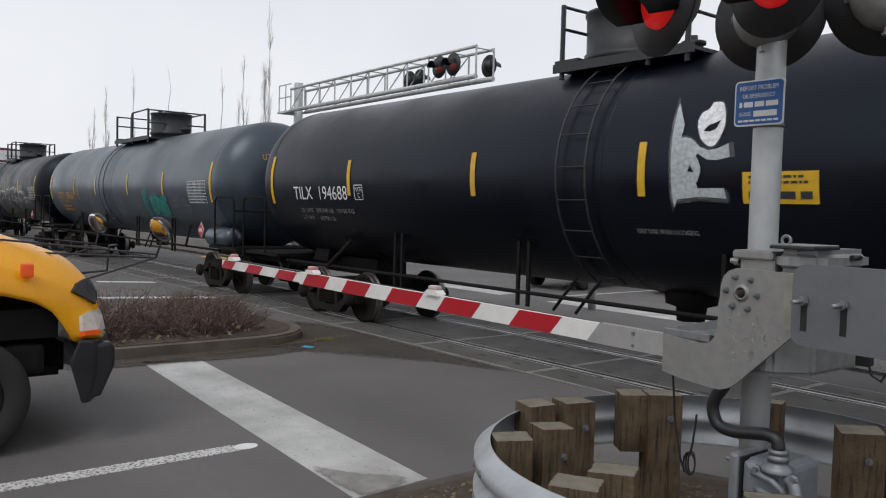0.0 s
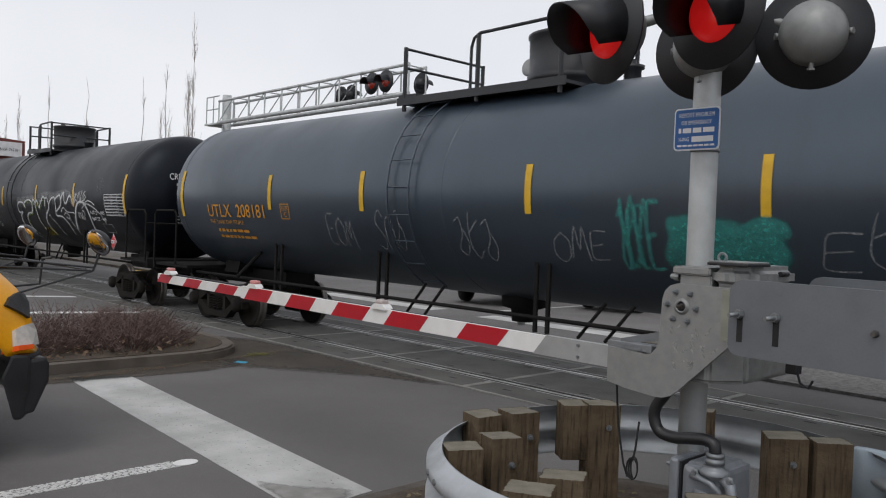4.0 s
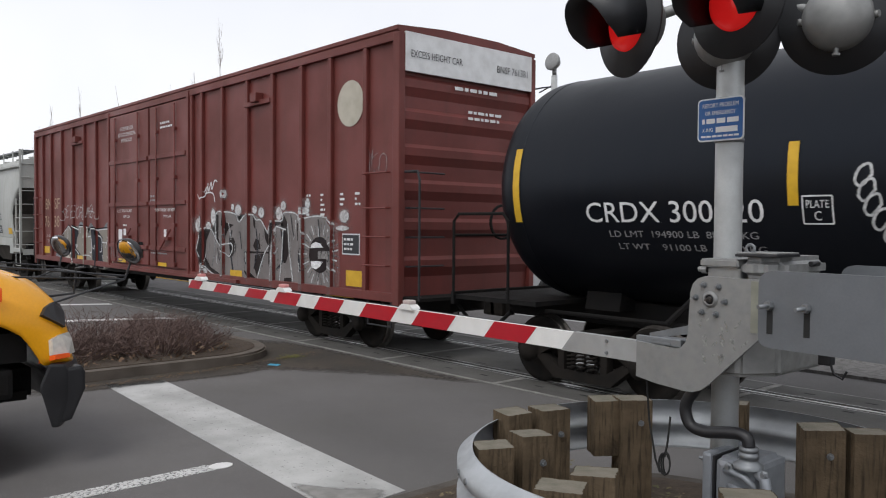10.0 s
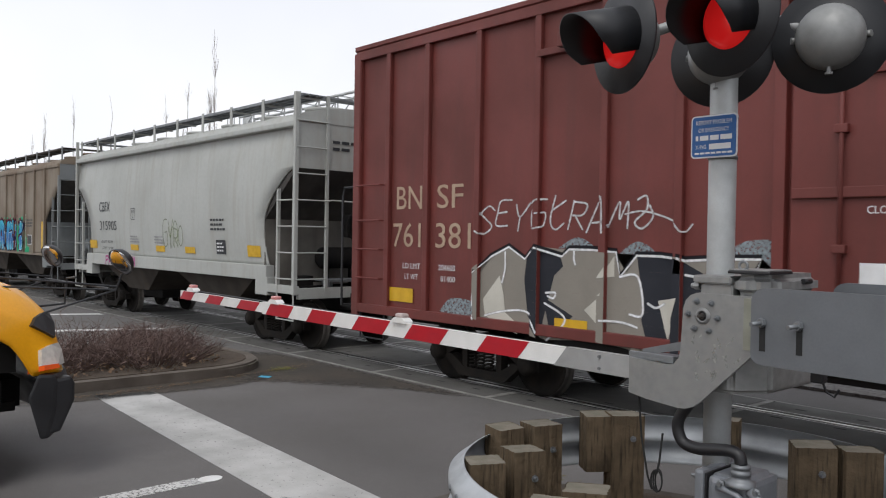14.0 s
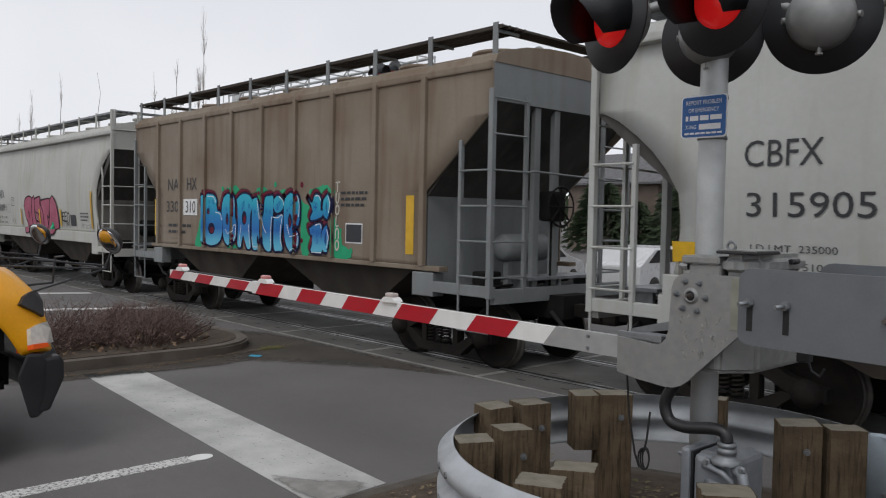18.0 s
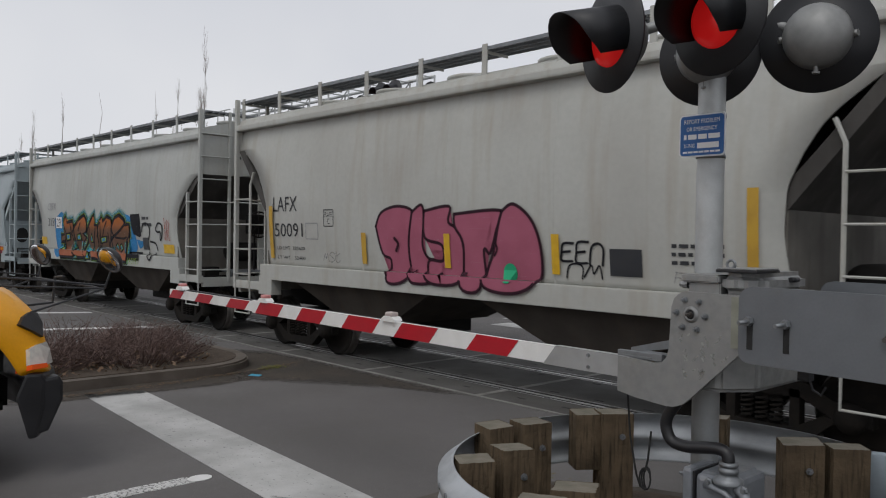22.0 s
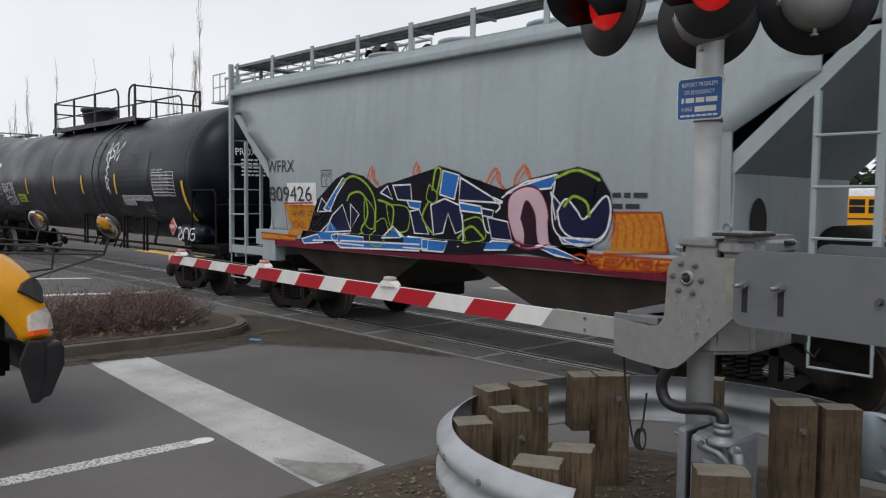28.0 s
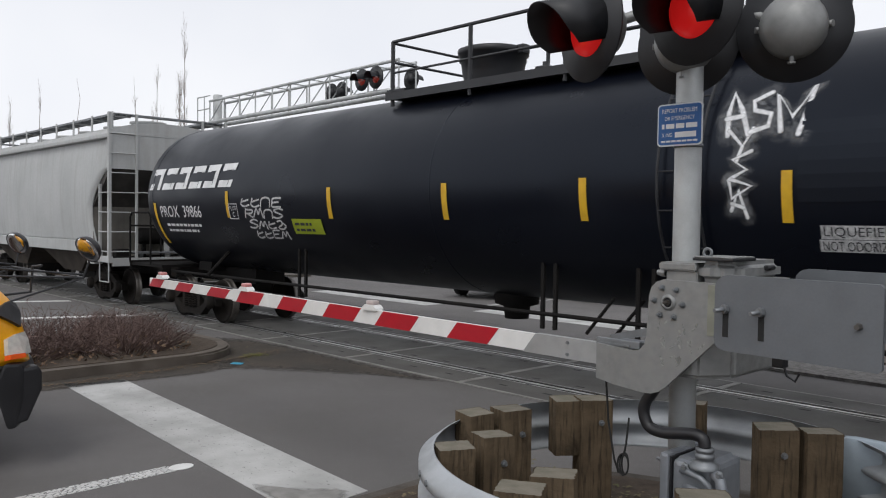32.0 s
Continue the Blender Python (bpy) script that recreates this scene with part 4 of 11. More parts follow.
    box(bm, hl - 0.65, hl - 0.4, -1.2, -0.85, 1.15, 1.4, 0.03)
    tube(bm, [(hl - 0.5, -1.0, 1.3), (hl - 0.5, 0.6, 1.3)], 0.025, 6)
    tube(bm, [(hl - 0.3, -1.3, 1.2), (hl - 0.3, 0.5, 1.24)], 0.018, 6)
    part("brake_valve", bm, UNDER, car)
    # discharge chutes below the sill
    span = (2 * hl - 2.6) / chutes
    ztop = sill[0] + 0.2
    for k in range(chutes):
        cx = -hl + 1.3 + span * (k + 0.5)
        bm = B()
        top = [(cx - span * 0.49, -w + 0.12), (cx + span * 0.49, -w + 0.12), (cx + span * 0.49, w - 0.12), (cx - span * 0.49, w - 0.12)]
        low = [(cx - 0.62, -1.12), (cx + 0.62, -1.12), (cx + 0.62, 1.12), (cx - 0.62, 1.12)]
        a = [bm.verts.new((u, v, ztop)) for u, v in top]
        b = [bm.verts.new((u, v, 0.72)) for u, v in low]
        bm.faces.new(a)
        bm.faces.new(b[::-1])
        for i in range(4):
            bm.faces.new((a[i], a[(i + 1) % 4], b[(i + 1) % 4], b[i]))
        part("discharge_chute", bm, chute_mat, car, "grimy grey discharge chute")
        bm = B()
        box(bm, cx - 0.6, cx + 0.6, -0.75, 0.75, 0.5, 0.73, 0.02)
        part("outlet_gate", bm, UNDER, car)

    def at(u, v, off=0.01):
        return (u, -bow(v) - off, v)
    return car, at


CBFX, cbfx_at = hopper_car(-82.46, HOPGREY, "light grey bow-sided rolling covered hopper with grimy chutes")
NAHX, nahx_at = hopper_car(-95.80, HOPTAN, "rust-stained tan ribbed rolling covered hopper with blue graffiti", posts=9, cut="slant", bulge=0.0, end_mat=ENDGREY, sill=(1.38, 1.45), end_foot=3.7)
LAFX, lafx_at = hopper_car(-109.10, HOPCREAM, "cream-grey rolling covered hopper with pink graffiti", hl=5.92, end_foot=3.72)
BEAR, bear_at = hopper_car(-122.44, HOPGREY, "light grey rolling covered hopper with orange graffiti")
WFRX, wfrx_at = hopper_car(-135.79, HOPBLUE, "pale blue-grey rolling covered hopper with colourful graffiti", cut="step", end_foot=3.74)
LAST, last_at = hopper_car(-169.6, HOPLIGHT, "pale grey rolling covered hopper at the train's end")


# ---------------------------------------------------------------- lettering and graffiti on the cars
def spray(name, colour, solid=0.75, second=None):
    """Spray paint: uneven cover with soft gaps."""
    m = material(name, colour, 0.7, second=second, amount=0.5, scale=2.5, bump=0.02, spec=0.15)
    nt = m.node_tree
    co, nz, mr = nt.nodes.new("ShaderNodeTexCoord"), nt.nodes.new("ShaderNodeTexNoise"), nt.nodes.new("ShaderNodeMapRange")
    nz.inputs["Scale"].default_value, nz.inputs["Detail"].default_value = 26.0, 4
    mr.inputs["From Min"].default_value, mr.inputs["From Max"].default_value = 0.3, 0.7
    mr.inputs["To Min"].default_value, mr.inputs["To Max"].default_value = (max(0.0, solid - 0.3) if solid < 0.95 else 1.0), min(1.0, solid + (0.25 if solid > 0.3 else 0.06))
    nt.links.new(co.outputs["Object"], nz.inputs["Vector"])
    nt.links.new(nz.outputs["Fac"], mr.inputs["Value"])
    rim, less, mul = nt.nodes.new("ShaderNodeAttribute"), nt.nodes.new("ShaderNodeMapRange"), nt.nodes.new("ShaderNodeMath")
    rim.attribute_name, mul.operation = "rim", "MULTIPLY"
    less.inputs["From Min"].default_value, less.inputs["From Max"].default_value = 0.45, 1.0
    less.inputs["To Min"].default_value, less.inputs["To Max"].default_value = 1.0, 0.0
    nt.links.new(rim.outputs["Fac"], less.inputs["Value"])
    nt.links.new(mr.outputs["Result"], mul.inputs[0])
    nt.links.new(less.outputs["Result"], mul.inputs[1])
    nt.links.new(mul.outputs[0], nt.nodes["Principled BSDF"].inputs["Alpha"])
    return m


SPRAYWHITE = spray("spray_white", (0.66, 0.67, 0.68), 0.72)
SPRAYBRIGHT = spray("spray_bright_white", (0.85, 0.86, 0.88), 0.92)
SPRAYHALO = spray("spray_mist", (0.5, 0.51, 0.52), 0.16)
SPRAYGREY = spray("spray_grey", (0.24, 0.23, 0.225), 0.72, (0.36, 0.34, 0.33))
SPRAYSILVER = spray("spray_silver", (0.205, 0.188, 0.184), 0.95, (0.125, 0.112, 0.11))
SPRAYBLACK = spray("spray_black", (0.012, 0.012, 0.016), 1.0)
SPRAYTHIN = spray("spray_thin_grey", (0.3, 0.31, 0.32), 0.45)
SPRAYLIME = spray("spray_lime", (0.28, 0.42, 0.05), 0.9)
SPRAYTEAL = spray("spray_teal", (0.06, 0.3, 0.27), 0.5)
SPRAYGREEN = spray("spray_green", (0.03, 0.36, 0.18), 1.0)
SPRAYMAROON = spray("spray_maroon", (0.13, 0.012, 0.03), 1.0)
SPRAYPINK = spray("spray_pink", (0.36, 0.105, 0.16), 0.95, (0.28, 0.08, 0.12))
SPRAYMAGENTA = spray("spray_magenta", (0.5, 0.05, 0.28), 0.9)
SPRAYYELLOW = spray("spray_yellow_orange", (0.62, 0.26, 0.01), 0.9, (0.5, 0.15, 0.01))
SPRAYAQUA = spray("spray_aqua", (0.06, 0.38, 0.36), 0.55)
SPRAYBLUE = spray("spray_blue", (0.02, 0.13, 0.42), 1.0, (0.03, 0.18, 0.5))
SPRAYNAVY = spray("spray_navy", (0.012, 0.014, 0.05), 1.0)
SPRAYROSE = spray("spray_rose", (0.6, 0.42, 0.48), 1.0)
SPRAYMOSS = spray("spray_leaf_green", (0.13, 0.2, 0.04), 0.6)
SPRAYCOAL = spray("spray_charcoal", (0.03, 0.032, 0.04), 1.0)
SPRAYWINEBLACK = spray("spray_brown_black", (0.022, 0.016, 0.016), 1.0)
SPRAYINK = spray("spray_ink", (0.006, 0.006, 0.012), 1.0)
SPRAYBEIGE = spray("spray_beige", (0.25, 0.23, 0.2), 1.0, (0.21, 0.195, 0.17))
SPRAYPALE = spray("spray_pale_blue", (0.3, 0.37, 0.4), 0.6)
SPRAYPALEWHITE = spray("spray_chalk", (0.55, 0.53, 0.47), 0.95)
SPRAYWINE = spray("spray_wine", (0.03, 0.01, 0.018), 1.0)
SPRAYSKY = spray("spray_sky_blue", (0.03, 0.22, 0.5), 0.9)
SPRAYFLAME = spray("spray_flame", (0.72, 0.14, 0.03), 0.75)
SPRAYRED = spray("spray_red_brown", (0.4, 0.04, 0.015), 0.9)


def bands(name, stops):
    """Paint faded from one colour to another with height."""
    m = material(name, stops[0][1], 0.65, bump=0.02, spec=0.25)
    nt = m.node_tree
    co, sp, mr, rp = nt.nodes.new("ShaderNodeTexCoord"), nt.nodes.new("ShaderNodeSeparateXYZ"), nt.nodes.new("ShaderNodeMapRange"), nt.nodes.new("ShaderNodeValToRGB")
    mr.inputs["From Min"].default_value, mr.inputs["From Max"].default_value = stops[0][0], stops[-1][0]
    el = rp.color_ramp.elements
    while len(el) < len(stops):
        el.new(0.5)
    for e, (z, c) in zip(el, stops):
        e.position, e.color = (z - stops[0][0]) / (stops[-1][0] - stops[0][0]), (*c, 1)
    nt.links.new(co.outputs["Object"], sp.inputs["Vector"])
    nt.links.new(sp.outputs["Z"], mr.inputs["Value"])
    nt.links.new(mr.outputs["Result"], rp.inputs["Fac"])
    nt.links.new(rp.outputs["Color"], nt.nodes["Principled BSDF"].inputs["Base Color"])
    return m


BLUEFADE = bands("blue_fade", [(1.3, (0.16, 0.5, 0.62)), (1.62, (0.09, 0.38, 0.56)), (1.85, (0.02, 0.13, 0.40)), (2.1, (0.02, 0.2, 0.44)), (2.35, (0.025, 0.33, 0.48)), (2.6, (0.04, 0.40, 0.55))])
ORANGEFADE = bands("orange_fade", [(1.42, (0.36, 0.11, 0.05)), (1.62, (0.30, 0.10, 0.05)), (1.72, (0.10, 0.05, 0.03)), (2.15, (0.13, 0.06, 0.03)), (2.3, (0.30, 0.09, 0.02)), (2.6, (0.42, 0.12, 0.02))])


def smooth(pts, per=7):
    """Points on a rounded line through a few given ones."""
    if len(pts) < 3:
        (a, b), (c, d) = pts[0], pts[-1]
        return [(a + (c - a) * k / per, b + (d - b) * k / per) for k in range(per + 1)]
    p = [pts[0]] + list(pts) + [pts[-1]]
    out = []
    for i in range(1, len(p) - 2):
        for k in range(per):
            t = k / per
            out.append(tuple(0.5 * (2 * p[i][j] + (p[i + 1][j] - p[i - 1][j]) * t + (2 * p[i - 1][j] - 5 * p[i][j] + 4 * p[i + 1][j] - p[i + 2][j]) * t * t
                                    + (3 * p[i][j] - p[i - 1][j] - 3 * p[i + 1][j] + p[i + 2][j]) * t ** 3) for j in (0, 1)))
    out.append(tuple(pts[-1]))
    return out


def ribbon(bm, pts, width, at, off, taper=False, sharp=False):
    """A painted line of some width with round ends, laid on a surface."""
    n = len(pts)
    rows = []
    width *= 1.0 if sharp else 1.18
    rim = bm.verts.layers.float.get("rim") or bm.verts.layers.float.new("rim")
    for i, (u, v) in enumerate(pts):
        a, b = pts[max(0, i - 1)], pts[min(n - 1, i + 1)]
        dx, dy = b[0] - a[0], b[1] - a[1]
        ln = math.hypot(dx, dy) or 1e-6
        w = width / 2 * ((0.25 + 0.75 * math.sin(math.pi * min(1, (i + 0.6) / n))) if taper else 1)
        nx, ny = -dy / ln * w, dx / ln * w
        rows.append((bm.verts.new(at(u + nx, v + ny, off)), bm.verts.new(at(u, v, off)), bm.verts.new(at(u - nx, v - ny, off))))
        if not sharp:
            rows[-1][0][rim] = rows[-1][2][rim] = 1.0
    for p, q in zip(rows, rows[1:]):
        bm.faces.new((p[0], p[1], q[1], q[0]))
        bm.faces.new((p[1], p[2], q[2], q[1]))
    if not sharp and not taper:
        for (u, v), (a, b) in ((pts[0], pts[1]), (pts[-1], pts[-2])):
            ang = math.atan2(v - b, u - a)
            fan = [bm.verts.new(at(u + width / 2 * math.cos(ang + t), v + width / 2 * math.sin(ang + t), off)) for t in (math.pi * (k / 6 - 0.5) for k in range(7))]
            hub = bm.verts.new(at(u, v, off))
            for p, q in zip(fan, fan[1:]):
                p[rim] = q[rim] = 1.0
                bm.faces.new((hub, p, q))
    bmesh.ops.remove_doubles(bm, verts=list(bm.verts), dist=0.0003)


GLYPH = {
    "B": [[(0.15, 0), (0.15, 1)], [(0.15, 0.95), (0.75, 0.85), (0.7, 0.6), (0.25, 0.52)], [(0.25, 0.52), (0.85, 0.42), (0.8, 0.1), (0.15, 0.05)]],
    "E": [[(0.85, 0.98), (0.2, 0.95), (0.15, 0.5), (0.2, 0.05), (0.9, 0.03)], [(0.2, 0.5), (0.7, 0.55)]],
    "A": [[(0.05, 0), (0.4, 0.98), (0.6, 0.98), (0.95, 0)], [(0.25, 0.3), (0.75, 0.32)]],
    "R": [[(0.15, 0), (0.15, 0.98)], [(0.15, 0.95), (0.85, 0.85), (0.75, 0.5), (0.25, 0.48)], [(0.4, 0.45), (0.9, 0.0)]],
    "S": [[(0.9, 0.85), (0.5, 1.0), (0.1, 0.75), (0.5, 0.52), (0.9, 0.28), (0.5, 0.02), (0.05, 0.12)]],
    "P": [[(0.2, 0), (0.15, 0.95)], [(0.15, 0.9), (0.75, 0.9), (0.85, 0.6), (0.3, 0.42)]],
    "L": [[(0.2, 1), (0.2, 0.1), (0.85, 0.08)]],
    "U": [[(0.12, 1), (0.15, 0.25), (0.5, 0.02), (0.85, 0.25), (0.88, 1)]],
    "T": [[(0.02, 0.92), (0.98, 0.95)], [(0.5, 0.9), (0.52, 0)]],
    "O": [[(0.5, 1), (0.12, 0.75), (0.12, 0.25), (0.5, 0.0), (0.88, 0.25), (0.88, 0.75), (0.5, 1)]],
    "loop": [[(0.1, 0.9), (0.45, 1.0), (0.6, 0.6), (0.2, 0.2), (0.6, 0.0), (0.95, 0.35), (0.7, 0.7)]],
    "arch": [[(0.1, 0.0), (0.12, 0.8), (0.5, 1.0), (0.85, 0.75), (0.9, 0.0)]],
    "hook": [[(0.2, 1.0), (0.15, 0.3), (0.5, 0.02), (0.9, 0.2)], [(0.2, 0.6), (0.8, 0.85)]],
    "wave": [[(0.05, 0.1), (0.3, 0.95), (0.5, 0.35), (0.7, 0.95), (0.95, 0.05)]],
    "curl": [[(0.8, 0.95), (0.25, 0.9), (0.1, 0.5), (0.3, 0.05), (0.85, 0.1), (0.85, 0.5), (0.45, 0.5)]],
    "fork": [[(0.1, 0.95), (0.45, 0.5), (0.9, 1.0)], [(0.45, 0.5), (0.5, 0.0)]],
    "bar": [[(0.45, 1.0), (0.5, 0.0)]],
}


def piece(car, at, glyphs, u0, u1, v0, v1, layers, lean=0.0, wobble=0.05, seed=1, off=0.012, label="spray-painted bubble graffiti"):
    """Graffiti letters as rounded strokes in layers. layers: (material, width, shift)."""
    rp = random.Random(seed)
    n = len(glyphs)
    w = (u1 - u0) / n
    lines = []
    for i, g in enumerate(glyphs):
        up, sc = rp.uniform(-wobble, wobble) * (v1 - v0), rp.uniform(1 - wobble, 1 + wobble)
        one = []
        for st in GLYPH[g]:
            one.append(smooth([(u0 + w * (i + 0.02 + x * 0.96) + lean * (y - 0.5) * (v1 - v0), v0 + (v1 - v0) * y * sc + up) for x, y in st], 7))
        lines.append(one)
    for k, (mat, width, shift) in enumerate(layers):
        for one in lines:
            for j, st in enumerate(one):
                bm = B()
                ribbon(bm, [(u + shift, v - shift) for u, v in st], width, at, off + 0.004 * k + 0.0007 * j)
                part("graffiti", bm, mat, car, label if k == 0 else "")


def scribble(car, at, u0, u1, v0, v1, mat, width, seed, turns=9, off=0.012, taper=True, label="thin scribbled tag"):
    """A quick tag: joined-up letter strokes across a box."""
    rp = random.Random(seed)
    n = max(2, turns // 3)
    w = (u1 - u0) / n
    bm = B()
    for i in range(n):
        g = rp.choice(("S", "loop", "arch", "hook", "wave", "curl", "fork", "R", "E", "O"))
        up, k = rp.uniform(-0.08, 0.08) * (v1 - v0), rp.uniform(0.8, 1.1)
        for j, st in enumerate(GLYPH[g]):
            pts = [(u0 + w * (i - 0.05 + x * 1.05) + 0.15 * (y - 0.5) * w, v0 + (v1 - v0) * y * k + up) for x, y in st]
            ribbon(bm, smooth(pts, 6), width, at, off + 0.0006 * (i + 3 * j), taper)
    return part("tag", bm, mat, car, label)


def fit_words(car, at, words, u0, u1, v0, v1, mat, off=0.01, name="lettering"):
    """Words of the built-in font stretched into a box on the surface."""
    bm = text_mesh(words, 1.0, lambda u, v: (u, v, 0), 1.0, cut=0.5)
    xs, ys = [v.co.x for v in bm.verts], [v.co.y for v in bm.verts]
    x0, x1, y0, y1 = min(xs), max(xs), min(ys), max(ys)
    for v in bm.verts:
        v.co = at(u0 + (u1 - u0) * (v.co.x - x0) / (x1 - x0), v0 + (v1 - v0) * (v.co.y - y0) / (y1 - y0), off)
    ob = part(name, bm, mat, car)
    ob["kind"] = "stuff"
    return ob


def patch(car, at, u0, u1, v0, v1, mat, name="stencil_panel", label="", off=0.008, nu=4, nv=4, ragged=0.0, seed=1):
    rp = random.Random(seed)
    bm = B()
    g = [[bm.verts.new(at(u0 + (u1 - u0) * i / nu + (rp.uniform(-1, 1) * ragged if i in (0, nu) or j in (0, nv) else 0), v0 + (v1 - v0) * j / nv + (rp.uniform(-1, 1) * ragged if j in (0, nv) else 0), off)) for j in range(nv + 1)] for i in range(nu + 1)]
    for i in range(nu):
        for j in range(nv):
            bm.faces.new((g[i][j], g[i + 1][j], g[i + 1][j + 1], g[i][j + 1]))
    return part(name, bm, mat, car, label)


def small_rows(car, at, u0, u1, v0, v1, n, mat, seed=1, off=0.01, ragged=True, bold=0.45):
    rp = random.Random(seed)
    pitch = (v1 - v0) / n
    rows = []
    for i in range(n):
        rows += word_rows(u0, v1 - pitch * (i + 0.8), pitch * bold, pitch, [(u1 - u0) * (rp.uniform(0.7, 1) if ragged else 1)], rp)
    return bars_of_text(car, rows, lambda u, v: at(u, v, off), mat)


def table(car, at, u0, u1, v0, v1, mat, seed=3):
    bm = B()
    lines = [((u0, v0 + (v1 - v0) * k / 7), (u1, v0 + (v1 - v0) * k / 7)) for k in range(8)] + [((u0 + (u1 - u0) * f, v0), (u0 + (u1 - u0) * f, v1)) for f in (0, 0.4, 0.7, 1)]
    for a, b in lines:
        ribbon(bm, smooth([a, b], 4), 0.012, at, 0.01, sharp=True)
    part("data_table", bm, mat, car, "stencilled data table")["kind"] = "stuff"
    small_rows(car, at, u0 + 0.03, u1 - 0.05, v0, v1, 7, DIMPAINT, seed, 0.01, True, 0.3)


def frame_box(car, at, u0, u1, v0, v1, mat, words=()):
    bm = B()
    for a, b in (((u0, v0), (u1, v0)), ((u1, v0), (u1, v1)), ((u1, v1), (u0, v1)), ((u0, v1), (u0, v0))):
        ribbon(bm, smooth([a, b], 3), 0.014, at, 0.01, sharp=True)
    part("plate_box", bm, mat, car)
    h = v1 - v0
    for i, w in enumerate(words):
        fit_words(car, at, w, u0 + (u1 - u0) * (0.12 if len(w) > 1 else 0.38), u1 - (u1 - u0) * (0.12 if len(w) > 1 else 0.38), v0 + h * (0.58 if i == 0 else 0.12), v0 + h * (0.85 if i == 0 else 0.46), mat)


def diamond(car, x, y, z, s, number):
    """A red flammable placard on a small plate."""
    def at(u, v, off=0.0):
        return (x + u, y - off, z + v)
    for k, (r, m, nm) in enumerate(((s, WHITEPAINT, "placard"), (s * 0.93, PLACARDRED, "placard_face"), (s * 0.84, WHITEPAINT, "placard_line"), (s * 0.81, PLACARDRED, "placard_face"))):
        bm = B()
        prism(bm, [(r, 0), (0, r), (-r, 0), (0, -r)], lambda u, v, d: at(u, v, d), 0.004 * k, 0.004 * k + 0.004)
        part(nm, bm, m, car, "red diamond hazard placard" if k == 0 else "")
    patch(car, at, -s * 0.5, s * 0.5, -s * 0.18, s * 0.2, WHITEPAINT, "placard_panel", off=0.02, nu=1, nv=1)
    fit_words(car, at, number, -s * 0.42, s * 0.42, -s * 0.12, s * 0.14, DARKLETTER, 0.023)


def reservoir(car, u0, u1, y, z, r, mat):
    bm = B()
    d = u1 - u0
    lathe(bm, (u0, y, z), (1, 0, 0), [(0, 0), (0.03, r * 0.6), (0.1, r * 0.95), (0.16, r), (d - 0.16, r), (d - 0.1, r * 0.95), (d - 0.03, r * 0.6), (d, 0)], 20)
    part("air_reservoir", bm, mat, car)


def fill(car, at, pts, mat, off, ribs=(), proud=0.0, rounded=True, label="", name="graffiti", half=0.05):
    """A filled patch of paint that follows the car's side and climbs over its posts."""
    pts = smooth(list(pts) + [pts[0]], 5)[:-1] if rounded else pts
    bm = B()
    bm.faces.new([bm.verts.new((u, 0, v)) for u, v in pts])
    bmesh.ops.triangulate(bm, faces=list(bm.faces))
    us, vs = [q[0] for q in pts], [q[1] for q in pts]
    cuts = [((0, 0, 0.15 * k), (0, 0, 1)) for k in range(int(min(vs) / 0.15) + 1, int(max(vs) / 0.15) + 1)]
    cuts += [((0, 0, 1.6), (0, 0, 1))]
    cuts += [((r + s, 0, 0), (1, 0, 0)) for r in ribs if min(us) < r < max(us) for s in (-half, half)]
    for co, no in cuts:
        bmesh.ops.bisect_plane(bm, geom=list(bm.verts) + list(bm.edges) + list(bm.faces), plane_co=co, plane_no=no, dist=1e-5)
    bmesh.ops.split_edges(bm, edges=list(bm.edges))
    for f in list(bm.faces):
        c = f.calc_center_median()
        up = proud if any(abs(c.x - r) < half for r in ribs) else 0.0
        for v in f.verts:
            if not v.tag:
                v.tag = True
                v.co = at(v.co.x, v.co.z + (c.z - v.co.z) * 0.002, off + up)
    bmesh.ops.remove_doubles(bm, verts=list(bm.verts), dist=0.0002)
    ob = part(name, bm, mat, car, label)
    ob["kind"] = "stuff"
    return ob


def line(car, at, pts, width, mat, off, closed=False, label="", rounded=True):
    pts = smooth(list(pts) + ([pts[0]] if closed else []), 5) if rounded else list(pts) + ([pts[0]] if closed else [])
    bm = B()
    ribbon(bm, pts, width, at, off)
    return part("graffiti", bm, mat, car, label)


def cloud(car, at, u, v, ru, rv, mat, off):
    """A round puff of paint, thin at its rim."""
    bm = B()
    rim = bm.verts.layers.float.new("rim")
    hub = bm.verts.new(at(u, v, off))
    n = 14
    rings = [[bm.verts.new(at(u + ru * w * math.cos(6.2832 * k / n), v + rv * w * math.sin(6.2832 * k / n), off)) for k in range(n)] for w in (0.5, 1.0)]
    for p in rings[1]:
        p[rim] = 1.0
    for k in range(n):
        j = (k + 1) % n
        bm.faces.new((hub, rings[0][k], rings[0][j]))
        bm.faces.new((rings[0][k], rings[1][k], rings[1][j], rings[0][j]))
    return part("paint_cloud", bm, mat, car)


def shrunk(pts, k, du=0.0, dv=0.0):
    cu, cv = sum(q[0] for q in pts) / len(pts), sum(q[1] for q in pts) / len(pts)
    return [(cu + (u - cu) * k + du, cv + (v - cv) * k + dv) for u, v in pts]


